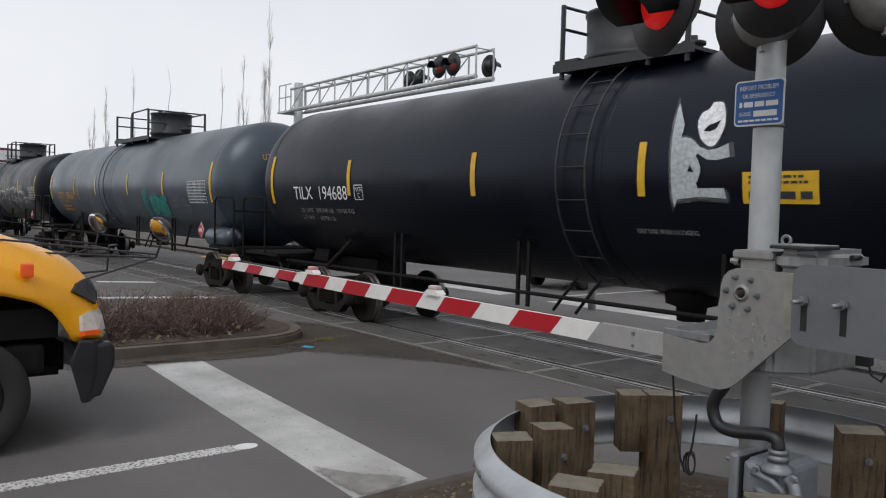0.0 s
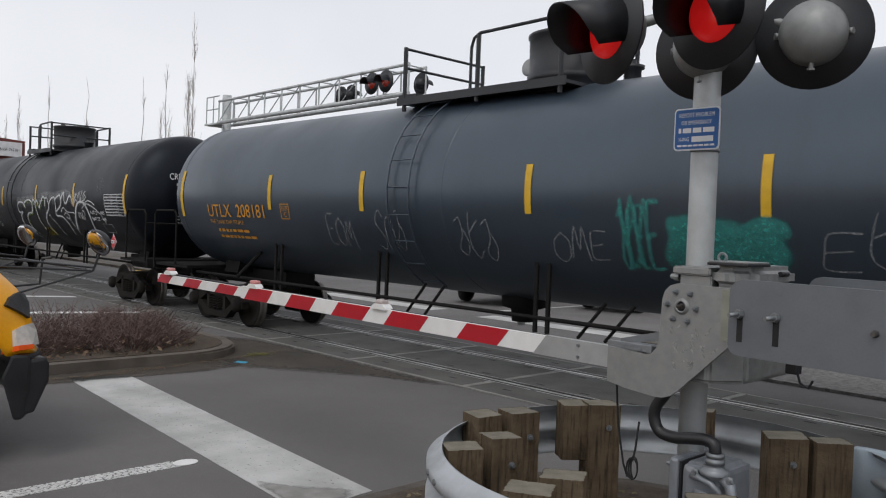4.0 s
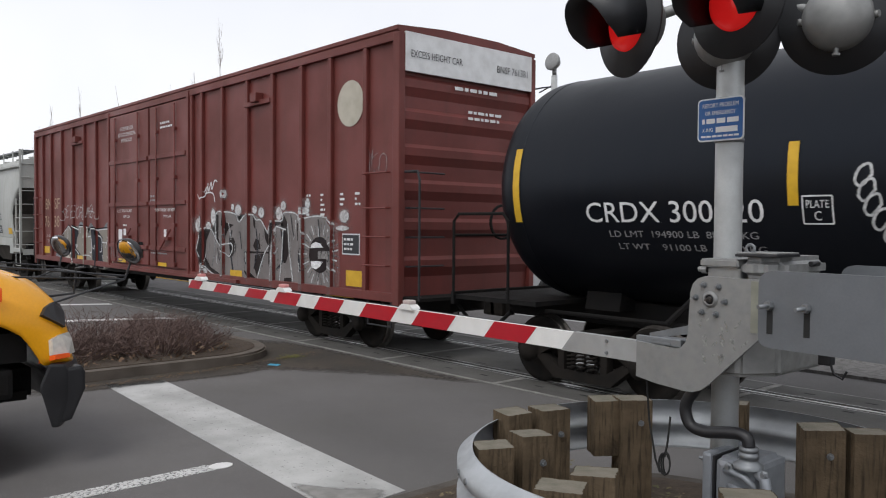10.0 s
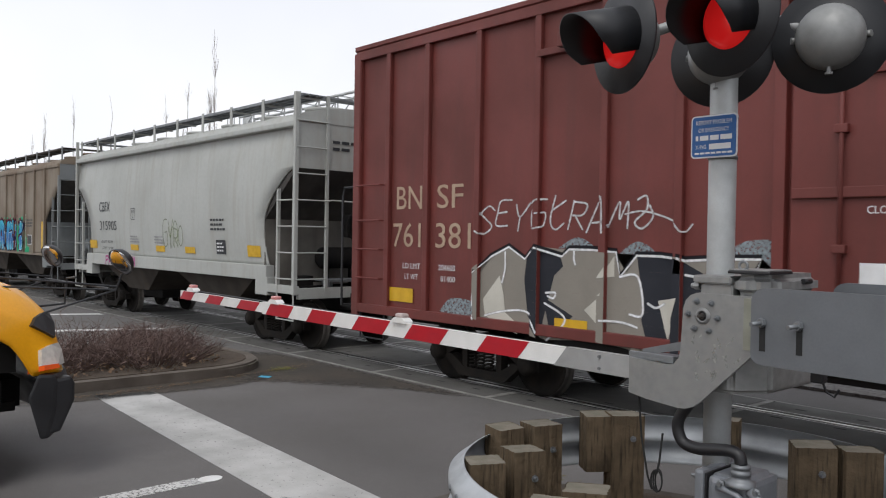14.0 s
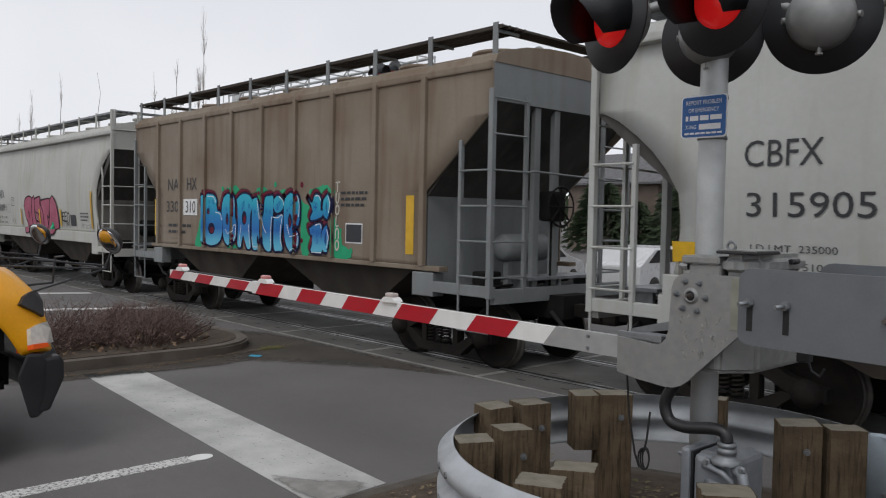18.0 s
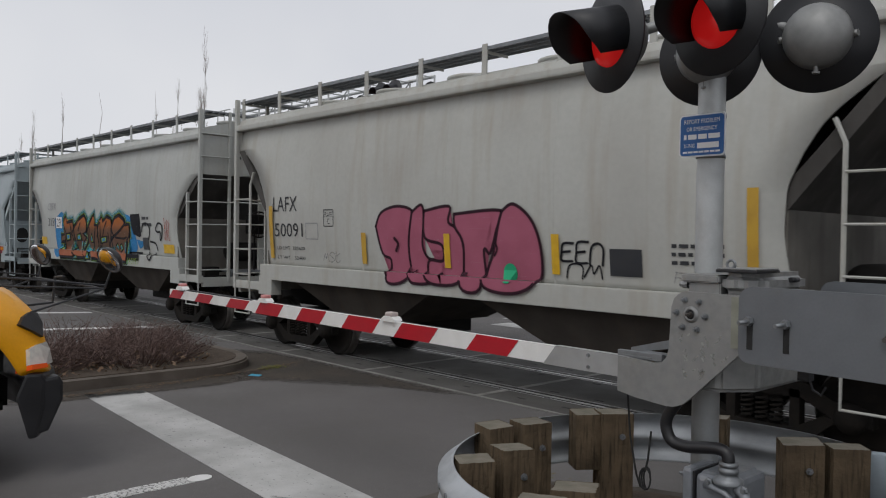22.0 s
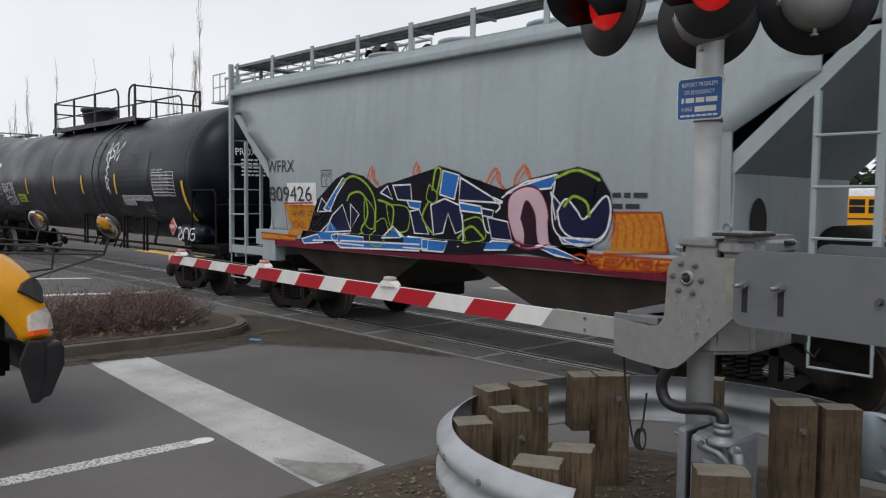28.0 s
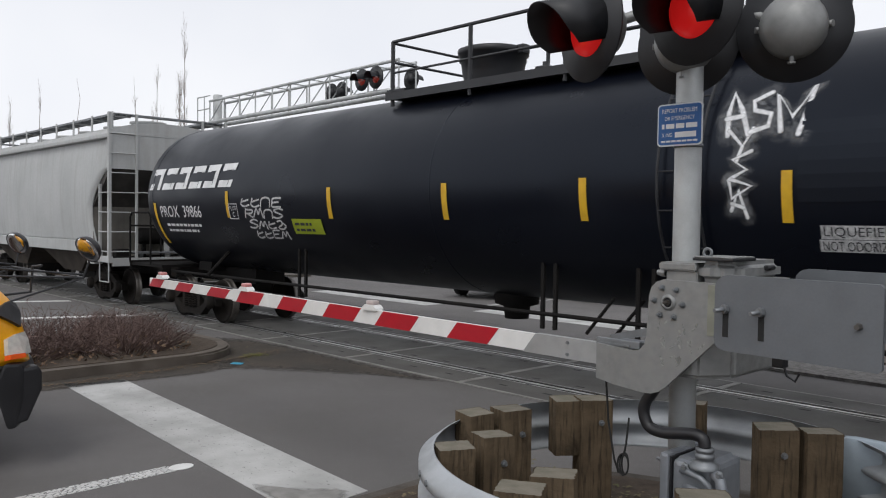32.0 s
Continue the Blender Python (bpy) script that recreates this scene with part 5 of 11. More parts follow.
# ---------------------------------------------------------------- outlines of the large graffiti, along the car and up
LAFX_LETTERS = [
    [(-1.54, 2.28), (-1.4, 2.49), (-1.03, 2.58), (-0.68, 2.51), (-0.62, 2.28), (-0.76, 2), (-0.62, 1.65), (-0.87, 1.45), (-1.21, 1.45), (-1.2, 1.77), (-1.4, 1.87)],
    [(-0.68, 2.49), (-0.47, 2.59), (-0.41, 2.39), (-0.46, 2.01), (-0.33, 1.82), (-0.08, 1.8), (-0.12, 1.52), (-0.49, 1.45), (-0.7, 1.53), (-0.77, 2)],
    [(-0.41, 2.5), (0.12, 2.56), (0.1, 2.34), (0.34, 2.18), (0.4, 1.56), (-0.08, 1.46), (-0.34, 1.55), (-0.33, 1.79), (-0.04, 1.8), (-0.05, 2.02), (-0.4, 2.12)],
    [(0.22, 2.45), (1.1, 2.49), (1.02, 2.24), (0.89, 1.93), (0.78, 1.97), (0.77, 1.45), (0.39, 1.46), (0.39, 2.03), (0.23, 2.28)],
    [(1.12, 2.48), (1.32, 2.57), (1.61, 2.38), (1.76, 2.05), (1.75, 1.63), (1.44, 1.44), (0.97, 1.44), (0.79, 1.58), (0.96, 1.96), (1.05, 2.29)],
]
BEAR_B, BEAR_E, BEAR_A, BEAR_R, BEAR_S = (
    [(-2.63, 2.44), (-2.51, 2.53), (-2.39, 2.36), (-1.92, 2.39), (-1.87, 2.19), (-2.03, 2.04), (-1.87, 1.82), (-1.86, 1.55), (-1.76, 1.4), (-2.85, 1.39), (-2.96, 1.55), (-2.61, 1.69), (-2.7, 1.83), (-2.97, 1.81), (-2.91, 2), (-2.65, 2.02)],
    [(-1.84, 2.22), (-1.34, 2.46), (-1, 2.55), (-0.85, 2.43), (-0.88, 2.1), (-1.15, 2.06), (-0.88, 1.96), (-1.08, 1.84), (-0.98, 1.59), (-0.84, 1.41), (-1.38, 1.41), (-1.67, 1.44), (-1.83, 1.55), (-1.59, 1.65), (-1.74, 1.86), (-1.84, 2.02)],
    [(-0.75, 2.18), (-0.53, 2.39), (-0.27, 2.56), (-0.23, 2.29), (-0.02, 2.27), (-0.07, 1.99), (-0, 1.71), (0.07, 1.42), (-0.31, 1.42), (-0.43, 1.63), (-0.6, 1.56), (-0.8, 1.41), (-0.98, 1.5), (-0.76, 1.85)],
    [(0.03, 2.27), (0.3, 2.51), (0.39, 2.38), (0.66, 2.5), (0.94, 2.44), (0.95, 2.16), (0.9, 1.94), (0.79, 1.74), (1.03, 1.4), (0.69, 1.4), (0.47, 1.62), (0.24, 1.37), (0.03, 1.43), (0.14, 1.72), (0.17, 1.99)],
    [(0.99, 2.27), (1.19, 2.46), (1.49, 2.53), (1.77, 2.42), (1.89, 2.29), (2.1, 2.3), (2.1, 2.03), (1.94, 1.93), (2.01, 1.4), (1.12, 1.39), (0.98, 1.75), (0.94, 1.9), (1.11, 2.01), (0.99, 2.12)],
)
BEAR_LETTERS = [BEAR_B, BEAR_E, BEAR_A, BEAR_R, BEAR_S]
BEAR_HOLES = [
    [(-2.42, 2.01), (-2.18, 2.03), (-2.18, 1.91), (-2.39, 1.88)],
    [(-1.87, 1.86), (-1.74, 1.75), (-1.71, 1.64), (-1.81, 1.68)],
    [(-1.51, 2), (-1.33, 2.03), (-1.29, 1.91), (-1.54, 1.9)],
    [(-0.52, 1.92), (-0.44, 2.02), (-0.39, 1.86), (-0.48, 1.86)],
    [(0.28, 1.95), (0.56, 1.97), (0.54, 1.88), (0.27, 1.85)],
    [(1.26, 1.76), (1.35, 1.81), (1.41, 1.66)],
    [(1.51, 1.77), (1.59, 1.8), (1.64, 1.72), (1.54, 1.66)],
    [(-1.67, 1.39), (-1.51, 1.45), (-1.42, 1.4)],
    [(-0.73, 1.4), (-0.6, 1.56), (-0.47, 1.41)],
    [(0.24, 1.38), (0.45, 1.6), (0.61, 1.38)],
]
BEAR_BLUE = [
    [(1.84, 2.56), (2.15, 2.5), (2.29, 2.3), (2.42, 2.08), (2.51, 1.73), (2.04, 1.48), (1.91, 1.51), (2.12, 2.13)],
    [(-3.46, 2.45), (-2.71, 2.63), (-2.83, 1.5), (-3.37, 1.48)],
    [(2.5, 1.95), (2.95, 1.88), (2.67, 1.73)],
]
BEAR_BLACK = [
    [(2.17, 2.55), (2.72, 2.56), (2.73, 2.17), (2.79, 2.03), (2.67, 2), (2.5, 2.11), (2.33, 2.08), (2.2, 2.3)],
    [(1.99, 1.65), (2.8, 1.65), (2.76, 1.45), (2, 1.44)],
]
BEAR_DOODLE = [
    [(2.83, 2.14), (2.9, 2.3), (3.13, 2.33), (3.29, 2.2), (3.22, 1.99), (2.99, 1.82)],
    [(3.62, 2.2), (3.76, 2.33), (3.97, 2.28), (3.94, 2.03), (3.84, 1.95), (3.87, 2.13), (3.73, 2.13), (3.64, 2.17)],
    [(3.3, 1.91), (3.59, 1.87), (3.67, 1.72)],
    [(3.19, 1.65), (3.38, 1.48), (3.56, 1.64)],
]
NAHX_GREEN = [
    [(-2.7, 1.8), (-2.6, 2.06), (-2.49, 1.94), (-2.44, 1.51), (-2.84, 1.47)],
    [(-1.29, 2.64), (-1.11, 2.7), (-0.93, 2.6), (-0.75, 2.63), (-0.58, 2.53), (-0.31, 2.57), (-0.04, 2.65), (0.11, 2.56), (0.41, 2.52), (0.6, 2.6), (0.79, 2.55), (0.84, 2.42), (0.01, 2.4), (-1.1, 2.44)],
    [(1.2, 2.42), (1.29, 2.35), (1.4, 2.32), (1.46, 2.25), (1.46, 1.51), (1.24, 1.48), (1.19, 1.95)],
    [(1.45, 2.58), (1.62, 2.6), (1.78, 2.63), (2.01, 2.65), (2.13, 2.6), (2.17, 2.51), (1.5, 2.5)],
    [(2.18, 2.13), (2.33, 1.95), (2.4, 1.93), (2.35, 1.73), (2.48, 1.66), (2.59, 1.61), (2.66, 1.48), (2.19, 1.48)],
    [(-1.45, 1.54), (-0.96, 1.54), (-1.08, 1.48), (-1.38, 1.48)],
]
LEFT_BASE = [
    [(-6.92, 1.73), (-6.61, 1.92), (-6.28, 2.06), (-6.02, 1.91), (-5.77, 2.06), (-5.44, 2.03), (-5.29, 2.03), (-4.63, 2), (-4.47, 1.78), (-4.33, 1.99), (-3.8, 1.98), (-3.73, 1.96), (-2.89, 1.99), (-3.01, 1.62), (-2.53, 1.65), (-2.7, 1.45), (-2.53, 1.32), (-2.52, 0.98), (-3.28, 0.86), (-4.25, 0.89), (-4.88, 0.96), (-5.65, 0.89), (-5.81, 0.92), (-6.87, 1.05)],
]
LEFT_NAVY = [
    [(-5.96, 1.98), (-5.77, 2.06), (-5.44, 1.97), (-5.38, 1.82), (-5.73, 1.52), (-5.69, 1.1), (-5.75, 0.92), (-5.94, 1.16), (-6.01, 1.63)],
    [(-4.33, 1.97), (-3.82, 1.96), (-3.84, 1.8), (-3.7, 1.8), (-3.39, 1.75), (-3.47, 1.38), (-3.38, 1.25), (-3.33, 0.88), (-4.15, 0.9), (-4.26, 1.25), (-4.22, 1.52)],
    [(-5.7, 1.43), (-5.22, 1.22), (-5.56, 0.94)],
]
LEFT_WHITE = [
    [(-6.74, 1.33), (-6.44, 1.66), (-6.36, 1.4), (-6.33, 1.18), (-6.06, 1.02), (-6.12, 0.91), (-6.7, 1.11)],
    [(-4.05, 1.49), (-3.79, 1.54), (-3.92, 1.05)],
    [(-3.06, 1.24), (-2.53, 1.22), (-2.6, 1.06), (-2.91, 1.03)],
    [(-5.05, 1.31), (-4.78, 1.53), (-4.83, 1.13)],
    [(-4.84, 1.7), (-4.63, 1.97), (-4.63, 1.73)],
    [(-4.33, 1.05), (-4.25, 0.87), (-4.4, 0.89)],
]
LEFT_LINES = [
    [(-6.89, 1.69), (-6.61, 1.9), (-6.28, 2.04), (-6, 1.89), (-5.8, 2.04), (-5.4, 1.94), (-5.29, 2.03), (-4.96, 2.03), (-4.61, 2.01), (-4.55, 1.73), (-4.33, 1.98), (-4.03, 1.98), (-3.77, 1.96), (-3.73, 1.94), (-3.31, 1.97), (-2.89, 1.98), (-2.97, 1.8), (-3.05, 1.6), (-3.17, 1.46)],
    [(-6.7, 1.11), (-6.33, 1.2), (-5.94, 1.21), (-5.75, 0.97)],
    [(-5.66, 1.35), (-5.33, 1.17), (-5.62, 0.89)],
    [(-4.55, 1.73), (-4.31, 1.74), (-4.24, 1.33), (-4.41, 1.31)],
    [(-3.72, 1.79), (-3.43, 1.71), (-3.45, 1.38), (-3.58, 1.34)],
    [(-3.38, 1.25), (-3.33, 1.11), (-3.3, 0.93)],
    [(-3.38, 1.61), (-3.21, 1.6), (-3.05, 1.6)],
    [(-4.78, 1.21), (-4.51, 1.21), (-4.31, 1.17)],
    [(-3.01, 1.62), (-2.52, 1.66), (-2.69, 1.45), (-2.53, 1.4)],
    [(-4.17, 1.45), (-4.07, 1.41), (-3.97, 1.46)],
    [(-6.87, 1.05), (-6.95, 1.27), (-6.9, 1.69)],
    [(-5.64, 1.48), (-5.49, 1.49), (-5.52, 1.42), (-5.61, 1.44)],
    [(-3.28, 0.88), (-2.95, 1.04), (-2.72, 1.13)],
    [(-5.21, 2.01), (-5.21, 1.91), (-5.19, 1.85)],
    [(-6.34, 1.97), (-6.34, 1.75), (-6.39, 1.57)],
]
LEFT_HALO = [
    [(-5.47, 2.04), (-5.18, 2.18), (-4.93, 2.07), (-5.12, 2.04)],
    [(-4.61, 1.97), (-4.33, 2.14), (-4.08, 2), (-4.33, 1.95)],
    [(-3.31, 2), (-3.06, 2.16), (-2.7, 2.15), (-2.67, 1.91), (-2.85, 1.72), (-2.99, 1.66), (-2.89, 1.97)],
    [(-7.62, 1.09), (-7.39, 1.29), (-6.95, 1.27), (-6.94, 1.09)],
]
RIGHT_BASE = [
    [(2.5, 1.57), (2.68, 1.93), (2.97, 2.06), (3.24, 2.02), (3.43, 1.87), (3.46, 2.36), (3.99, 2.4), (4.35, 2.32), (4.47, 2.19), (4.73, 2.33), (5.08, 2.33), (5.32, 2.23), (5.58, 1.98), (5.7, 2.14), (5.87, 2.21), (6.13, 2.22), (6.19, 2.35), (6.61, 2.33), (6.72, 2.16), (6.95, 2.27), (7.32, 2.3), (7.67, 2.21), (7.83, 2.08), (7.84, 1), (7.18, 0.9), (6.76, 0.9), (6.05, 0.88), (5.75, 0.94), (5.36, 1.03), (4.74, 1.03), (4.15, 1.04), (3.68, 1.01), (3.18, 1.12), (2.87, 1.25), (2.65, 1.42)],
]
RIGHT_BLACK = [
    [(2.52, 1.57), (2.68, 1.88), (2.95, 2.03), (3.2, 2.01), (3.01, 1.79), (2.94, 1.45)],
    [(2.52, 1.57), (2.94, 1.45), (3.18, 1.22), (3.71, 1.06), (3.35, 1.06), (2.87, 1.25), (2.61, 1.43)],
    [(3.44, 2.33), (3.57, 2.33), (3.56, 1.83), (3.76, 1.7), (3.68, 1.61), (3.48, 1.79)],
    [(3.85, 2.36), (3.91, 2.16), (4.25, 2.12), (4.01, 2.03), (3.88, 1.88), (3.82, 2.12)],
    [(4.04, 1.84), (4.23, 1.86), (4.34, 1.73), (4.31, 1.58), (4.14, 1.45), (3.97, 1.45), (4.17, 1.59), (4.2, 1.7), (4.11, 1.77)],
    [(5.04, 2.31), (5.12, 2.28), (5.13, 2.04), (5.06, 2.11)],
    [(5.04, 1.71), (5.15, 1.86), (5.29, 1.82), (5.34, 1.66), (5.15, 1.62)],
    [(4.74, 1.6), (5.76, 1.61), (5.76, 1.58), (4.74, 1.56)],
    [(5.12, 1.54), (5.49, 1.57), (5.21, 1.09), (5.1, 1.27)],
]
RIGHT_SHADE = [
    [(5.64, 1.81), (5.74, 2.13), (5.92, 2.19), (6.16, 2.17), (5.91, 2.09), (5.86, 1.9), (5.78, 1.5), (5.74, 0.98), (5.64, 1.39)],
    [(6.09, 2.2), (6.2, 2.32), (6.32, 2.18), (6.37, 1.59), (6.27, 1.42), (6.19, 1.42), (6.24, 2.06)],
    [(6.21, 1.14), (6.46, 1.16), (6.48, 0.88), (6.21, 0.9)],
    [(6.66, 2.15), (6.75, 2.18), (6.73, 1.95), (6.67, 1.82)],
    [(4.71, 1.27), (5.18, 1.07), (4.96, 1.07)],
    [(7.57, 1.88), (7.72, 1.82), (7.84, 1.7), (7.84, 1.68), (7.58, 1.68)],
    [(7.35, 1.51), (7.68, 1.52), (7.61, 1.38), (7.43, 1.32)],
    [(5.47, 2.06), (5.64, 1.94), (5.62, 1.72), (5.52, 1.85)],
]
RIGHT_WHITE = [
    [(2.5, 1.57), (2.68, 1.93), (2.97, 2.06), (3.24, 2.02), (3.44, 1.83), (3.67, 1.65), (3.92, 1.51), (4.07, 1.48), (4.19, 1.63), (4.11, 1.74), (3.67, 1.68)],
    [(2.5, 1.55), (2.87, 1.25), (3.35, 1.06), (3.84, 0.99)],
    [(3.46, 1.83), (3.46, 2.35), (3.99, 2.38), (4.37, 2.33)],
    [(4.37, 2.33), (4.47, 2.18), (4.73, 2.32), (5.06, 2.32)],
    [(5.06, 2.31), (5.17, 2.22), (5.35, 2.21), (5.61, 1.97)],
]
RIGHT_EDGE = [
    [(5.61, 1.97), (5.74, 2.18), (6.14, 2.21), (6.2, 2.35), (6.63, 2.33), (6.72, 2.16), (6.82, 2.22), (7.06, 2.27), (7.42, 2.28), (7.72, 2.22), (7.83, 2.14)],
    [(6.18, 2.06), (6.13, 1.58), (6.05, 0.91)],
    [(5.92, 2.1), (6.26, 2.04)],
    [(5.79, 0.92), (5.85, 1.56), (5.91, 2.08)],
    [(5.21, 1.09), (5.49, 1.57), (5.72, 1.77)],
    [(6.34, 2.14), (6.41, 1.59), (6.53, 0.92)],
    [(6.74, 1.91), (6.72, 1.37), (6.76, 0.92)],
]
# paint clouds: u, v, half width, half height
RIGHT_CLOUD = [
    (3.86, 2.76, 0.08, 0.08), (3.34, 2.28, 0.1, 0.17), (2.61, 2.11, 0.13, 0.14), (3.12, 2.1, 0.115, 0.075), (2.8, 2.18, 0.055, 0.12), (4.21, 2.48, 0.06, 0.065), (4.44, 2.42, 0.12, 0.105), (5.12, 2.42, 0.085, 0.075), (5.38, 2.36, 0.105, 0.095), (6.04, 2.34, 0.11, 0.115), (6.2, 2.48, 0.085, 0.08), (6.74, 2.38, 0.03, 0.09), (7.02, 2.51, 0.075, 0.09), (6.93, 2.38, 0.15, 0.06), (8.15, 2.28, 0.125, 0.1), (8.09, 2.08, 0.185, 0.04), (2.79, 1.17, 0.09, 0.09), (2.96, 1.06, 0.105, 0.115),
]
RIGHT_TAG = [
    [(2.57, 2.78), (2.69, 2.67), (2.85, 2.69), (3.01, 2.81), (3.09, 3.0)],
    [(2.92, 2.83), (3.06, 2.94), (3.12, 2.84), (3.23, 3.03), (3.26, 2.87), (3.39, 3.05), (3.5, 3.03)],
    [(2.95, 2.79), (3.18, 2.81), (3.34, 2.76), (3.4, 2.61)],
]
WFRX_BASE = [
    [(-2.93, 2.11), (-2.35, 2.46), (-2.04, 2.56), (-1.62, 2.49), (-1.31, 2.3), (-1.03, 2.38), (-0.49, 2.4), (-0.09, 2.46), (0.11, 2.61), (0.5, 2.52), (1.06, 2.24), (1.4, 2.28), (1.81, 2.41), (2.53, 2.54), (2.82, 2.47), (2.97, 2.25), (3.01, 2), (2.89, 1.75), (2.54, 1.61), (2.24, 1.62), (2.7, 1.44), (1.77, 1.51), (0.36, 1.42), (-1.21, 1.39), (-2.43, 1.43), (-3.38, 1.45), (-2.65, 1.95)],
]
WFRX_NAVY = [
    [(-2.94, 1.93), (-2.78, 2.16), (-2.51, 1.95)],
    [(-2.52, 1.87), (-2.2, 2.06), (-2.03, 1.64), (-2.63, 1.6)],
    [(-1.2, 2.25), (-1.03, 2.35), (-0.91, 2.15)],
    [(-0.9, 2.36), (-0.49, 2.37), (-0.48, 2.13), (-0.8, 2.15)],
    [(0.55, 2.46), (1.06, 2.23), (1.32, 2.12), (0.51, 2.15)],
    [(-0.07, 2.08), (0.23, 2.17), (0.52, 2.08), (0.58, 1.75), (0.4, 1.69), (0.28, 1.97), (0.15, 1.69), (-0.05, 1.66)],
    [(2.22, 2.03), (2.36, 2.18), (2.52, 2.04), (2.63, 1.95), (2.94, 2.22), (2.99, 1.95), (2.82, 1.72), (2.46, 1.71), (2.27, 1.82)],
]
WFRX_BLUE = [
    [(-2.74, 1.98), (-2.16, 2.49), (-2.07, 2.46), (-2.34, 2.22), (-2.58, 1.94)],
    [(-2.96, 1.45), (-2.58, 1.78), (-2.24, 1.48)],
    [(-1.11, 1.57), (-0.95, 1.75), (-0.67, 1.59)],
    [(0.13, 2.23), (0.21, 2.56), (0.53, 2.49), (0.42, 2.16)],
    [(-0.59, 2.14), (-0.27, 2.12), (-0.32, 2.01), (-0.53, 2.04)],
    [(1.4, 2.25), (1.73, 2.39), (2.24, 2.47), (2.13, 2.31)],
    [(0.52, 2.12), (0.93, 2.07), (0.94, 1.98), (0.52, 2.01)],
    [(-2.18, 1.48), (-0.24, 1.51), (-0.24, 1.42), (-2.17, 1.37)],
    [(2.24, 1.71), (2.75, 1.71), (2.69, 1.64), (2.28, 1.64)],
    [(1.93, 1.6), (2.24, 1.59), (2.66, 1.46), (2.25, 1.5)],
]
WFRX_LIME = [
    [(-2.06, 2.13), (-1.96, 2.23), (-1.72, 2.26), (-1.57, 2.14), (-1.56, 1.88), (-1.75, 1.68), (-1.69, 1.59)],
    [(-2.28, 2.34), (-1.92, 2.51), (-1.55, 2.39), (-1.34, 2.11), (-1.4, 1.66)],
    [(-0.02, 2.29), (0.06, 2.58), (0.17, 2.55), (0.08, 2.26)],
    [(2.2, 2.43), (2.53, 2.52), (2.85, 2.4)],
    [(2.33, 2.09), (2.47, 2.21), (2.66, 2.14), (2.7, 1.98)],
    [(0.45, 1.63), (0.72, 1.8), (0.95, 1.64)],
    [(-1.25, 2.14), (-0.91, 2.03), (-1, 1.68)],
    [(-0.05, 1.66), (-0.26, 1.89), (-0.12, 2.11)],
]
WFRX_WHITE = [
    [(1.32, 2.19), (1.57, 2.31), (2.2, 2.47)],
    [(2.2, 2.39), (2.14, 2.08), (2.19, 1.77), (2.54, 1.62), (2.89, 1.75), (3, 2.03)],
    [(0.57, 1.95), (0.55, 1.52)],
    [(0.93, 2.07), (0.99, 1.77), (1.08, 1.72)],
    [(1.32, 2.14), (1.15, 2.19), (1.28, 2.08), (1.2, 2)],
    [(-2.17, 1.37), (-2.43, 1.55), (-2.03, 1.6)],
]
WFRX_RING = [
    [(1.42, 1.95), (1.47, 2.2), (1.73, 2.32), (1.97, 2.25), (2.08, 1.97), (1.99, 1.71), (2.09, 1.61), (1.77, 1.56), (1.52, 1.66)],
]
WFRX_HOLE = [
    [(1.64, 1.93), (1.74, 2.15), (1.87, 1.97), (1.86, 1.67), (1.93, 1.6), (1.69, 1.59), (1.69, 1.75)],
]
WFRX_FLAMES = [
    [(-1.47, 2.33), (-1.52, 2.49), (-1.41, 2.65), (-1.38, 2.46), (-1.26, 2.4)],
    [(-0.39, 2.42), (-0.44, 2.54), (-0.36, 2.68), (-0.31, 2.49)],
    [(0.86, 2.28), (0.91, 2.41), (1.01, 2.37), (1.13, 2.52), (1.22, 2.56), (1.24, 2.41), (1.36, 2.3)],
    [(1.52, 2.34), (1.56, 2.47), (1.7, 2.6), (1.76, 2.47), (1.85, 2.4)],
]
WFRX_ORANGE = [
    [(3.05, 2.03), (3.65, 2.04), (3.73, 1.61), (2.94, 1.56), (3.02, 1.81)],
    [(-3.96, 2.06), (-3.06, 2.08), (-3.12, 1.94), (-2.95, 1.87), (-3.17, 1.62), (-3.52, 1.49), (-3.74, 1.48)],
    [(2.65, 1.54), (4.56, 1.54), (4.57, 1.43), (2.91, 1.37)],
    [(-4.66, 1.52), (-3.52, 1.5), (-3.52, 1.42), (-4.65, 1.41)],
]

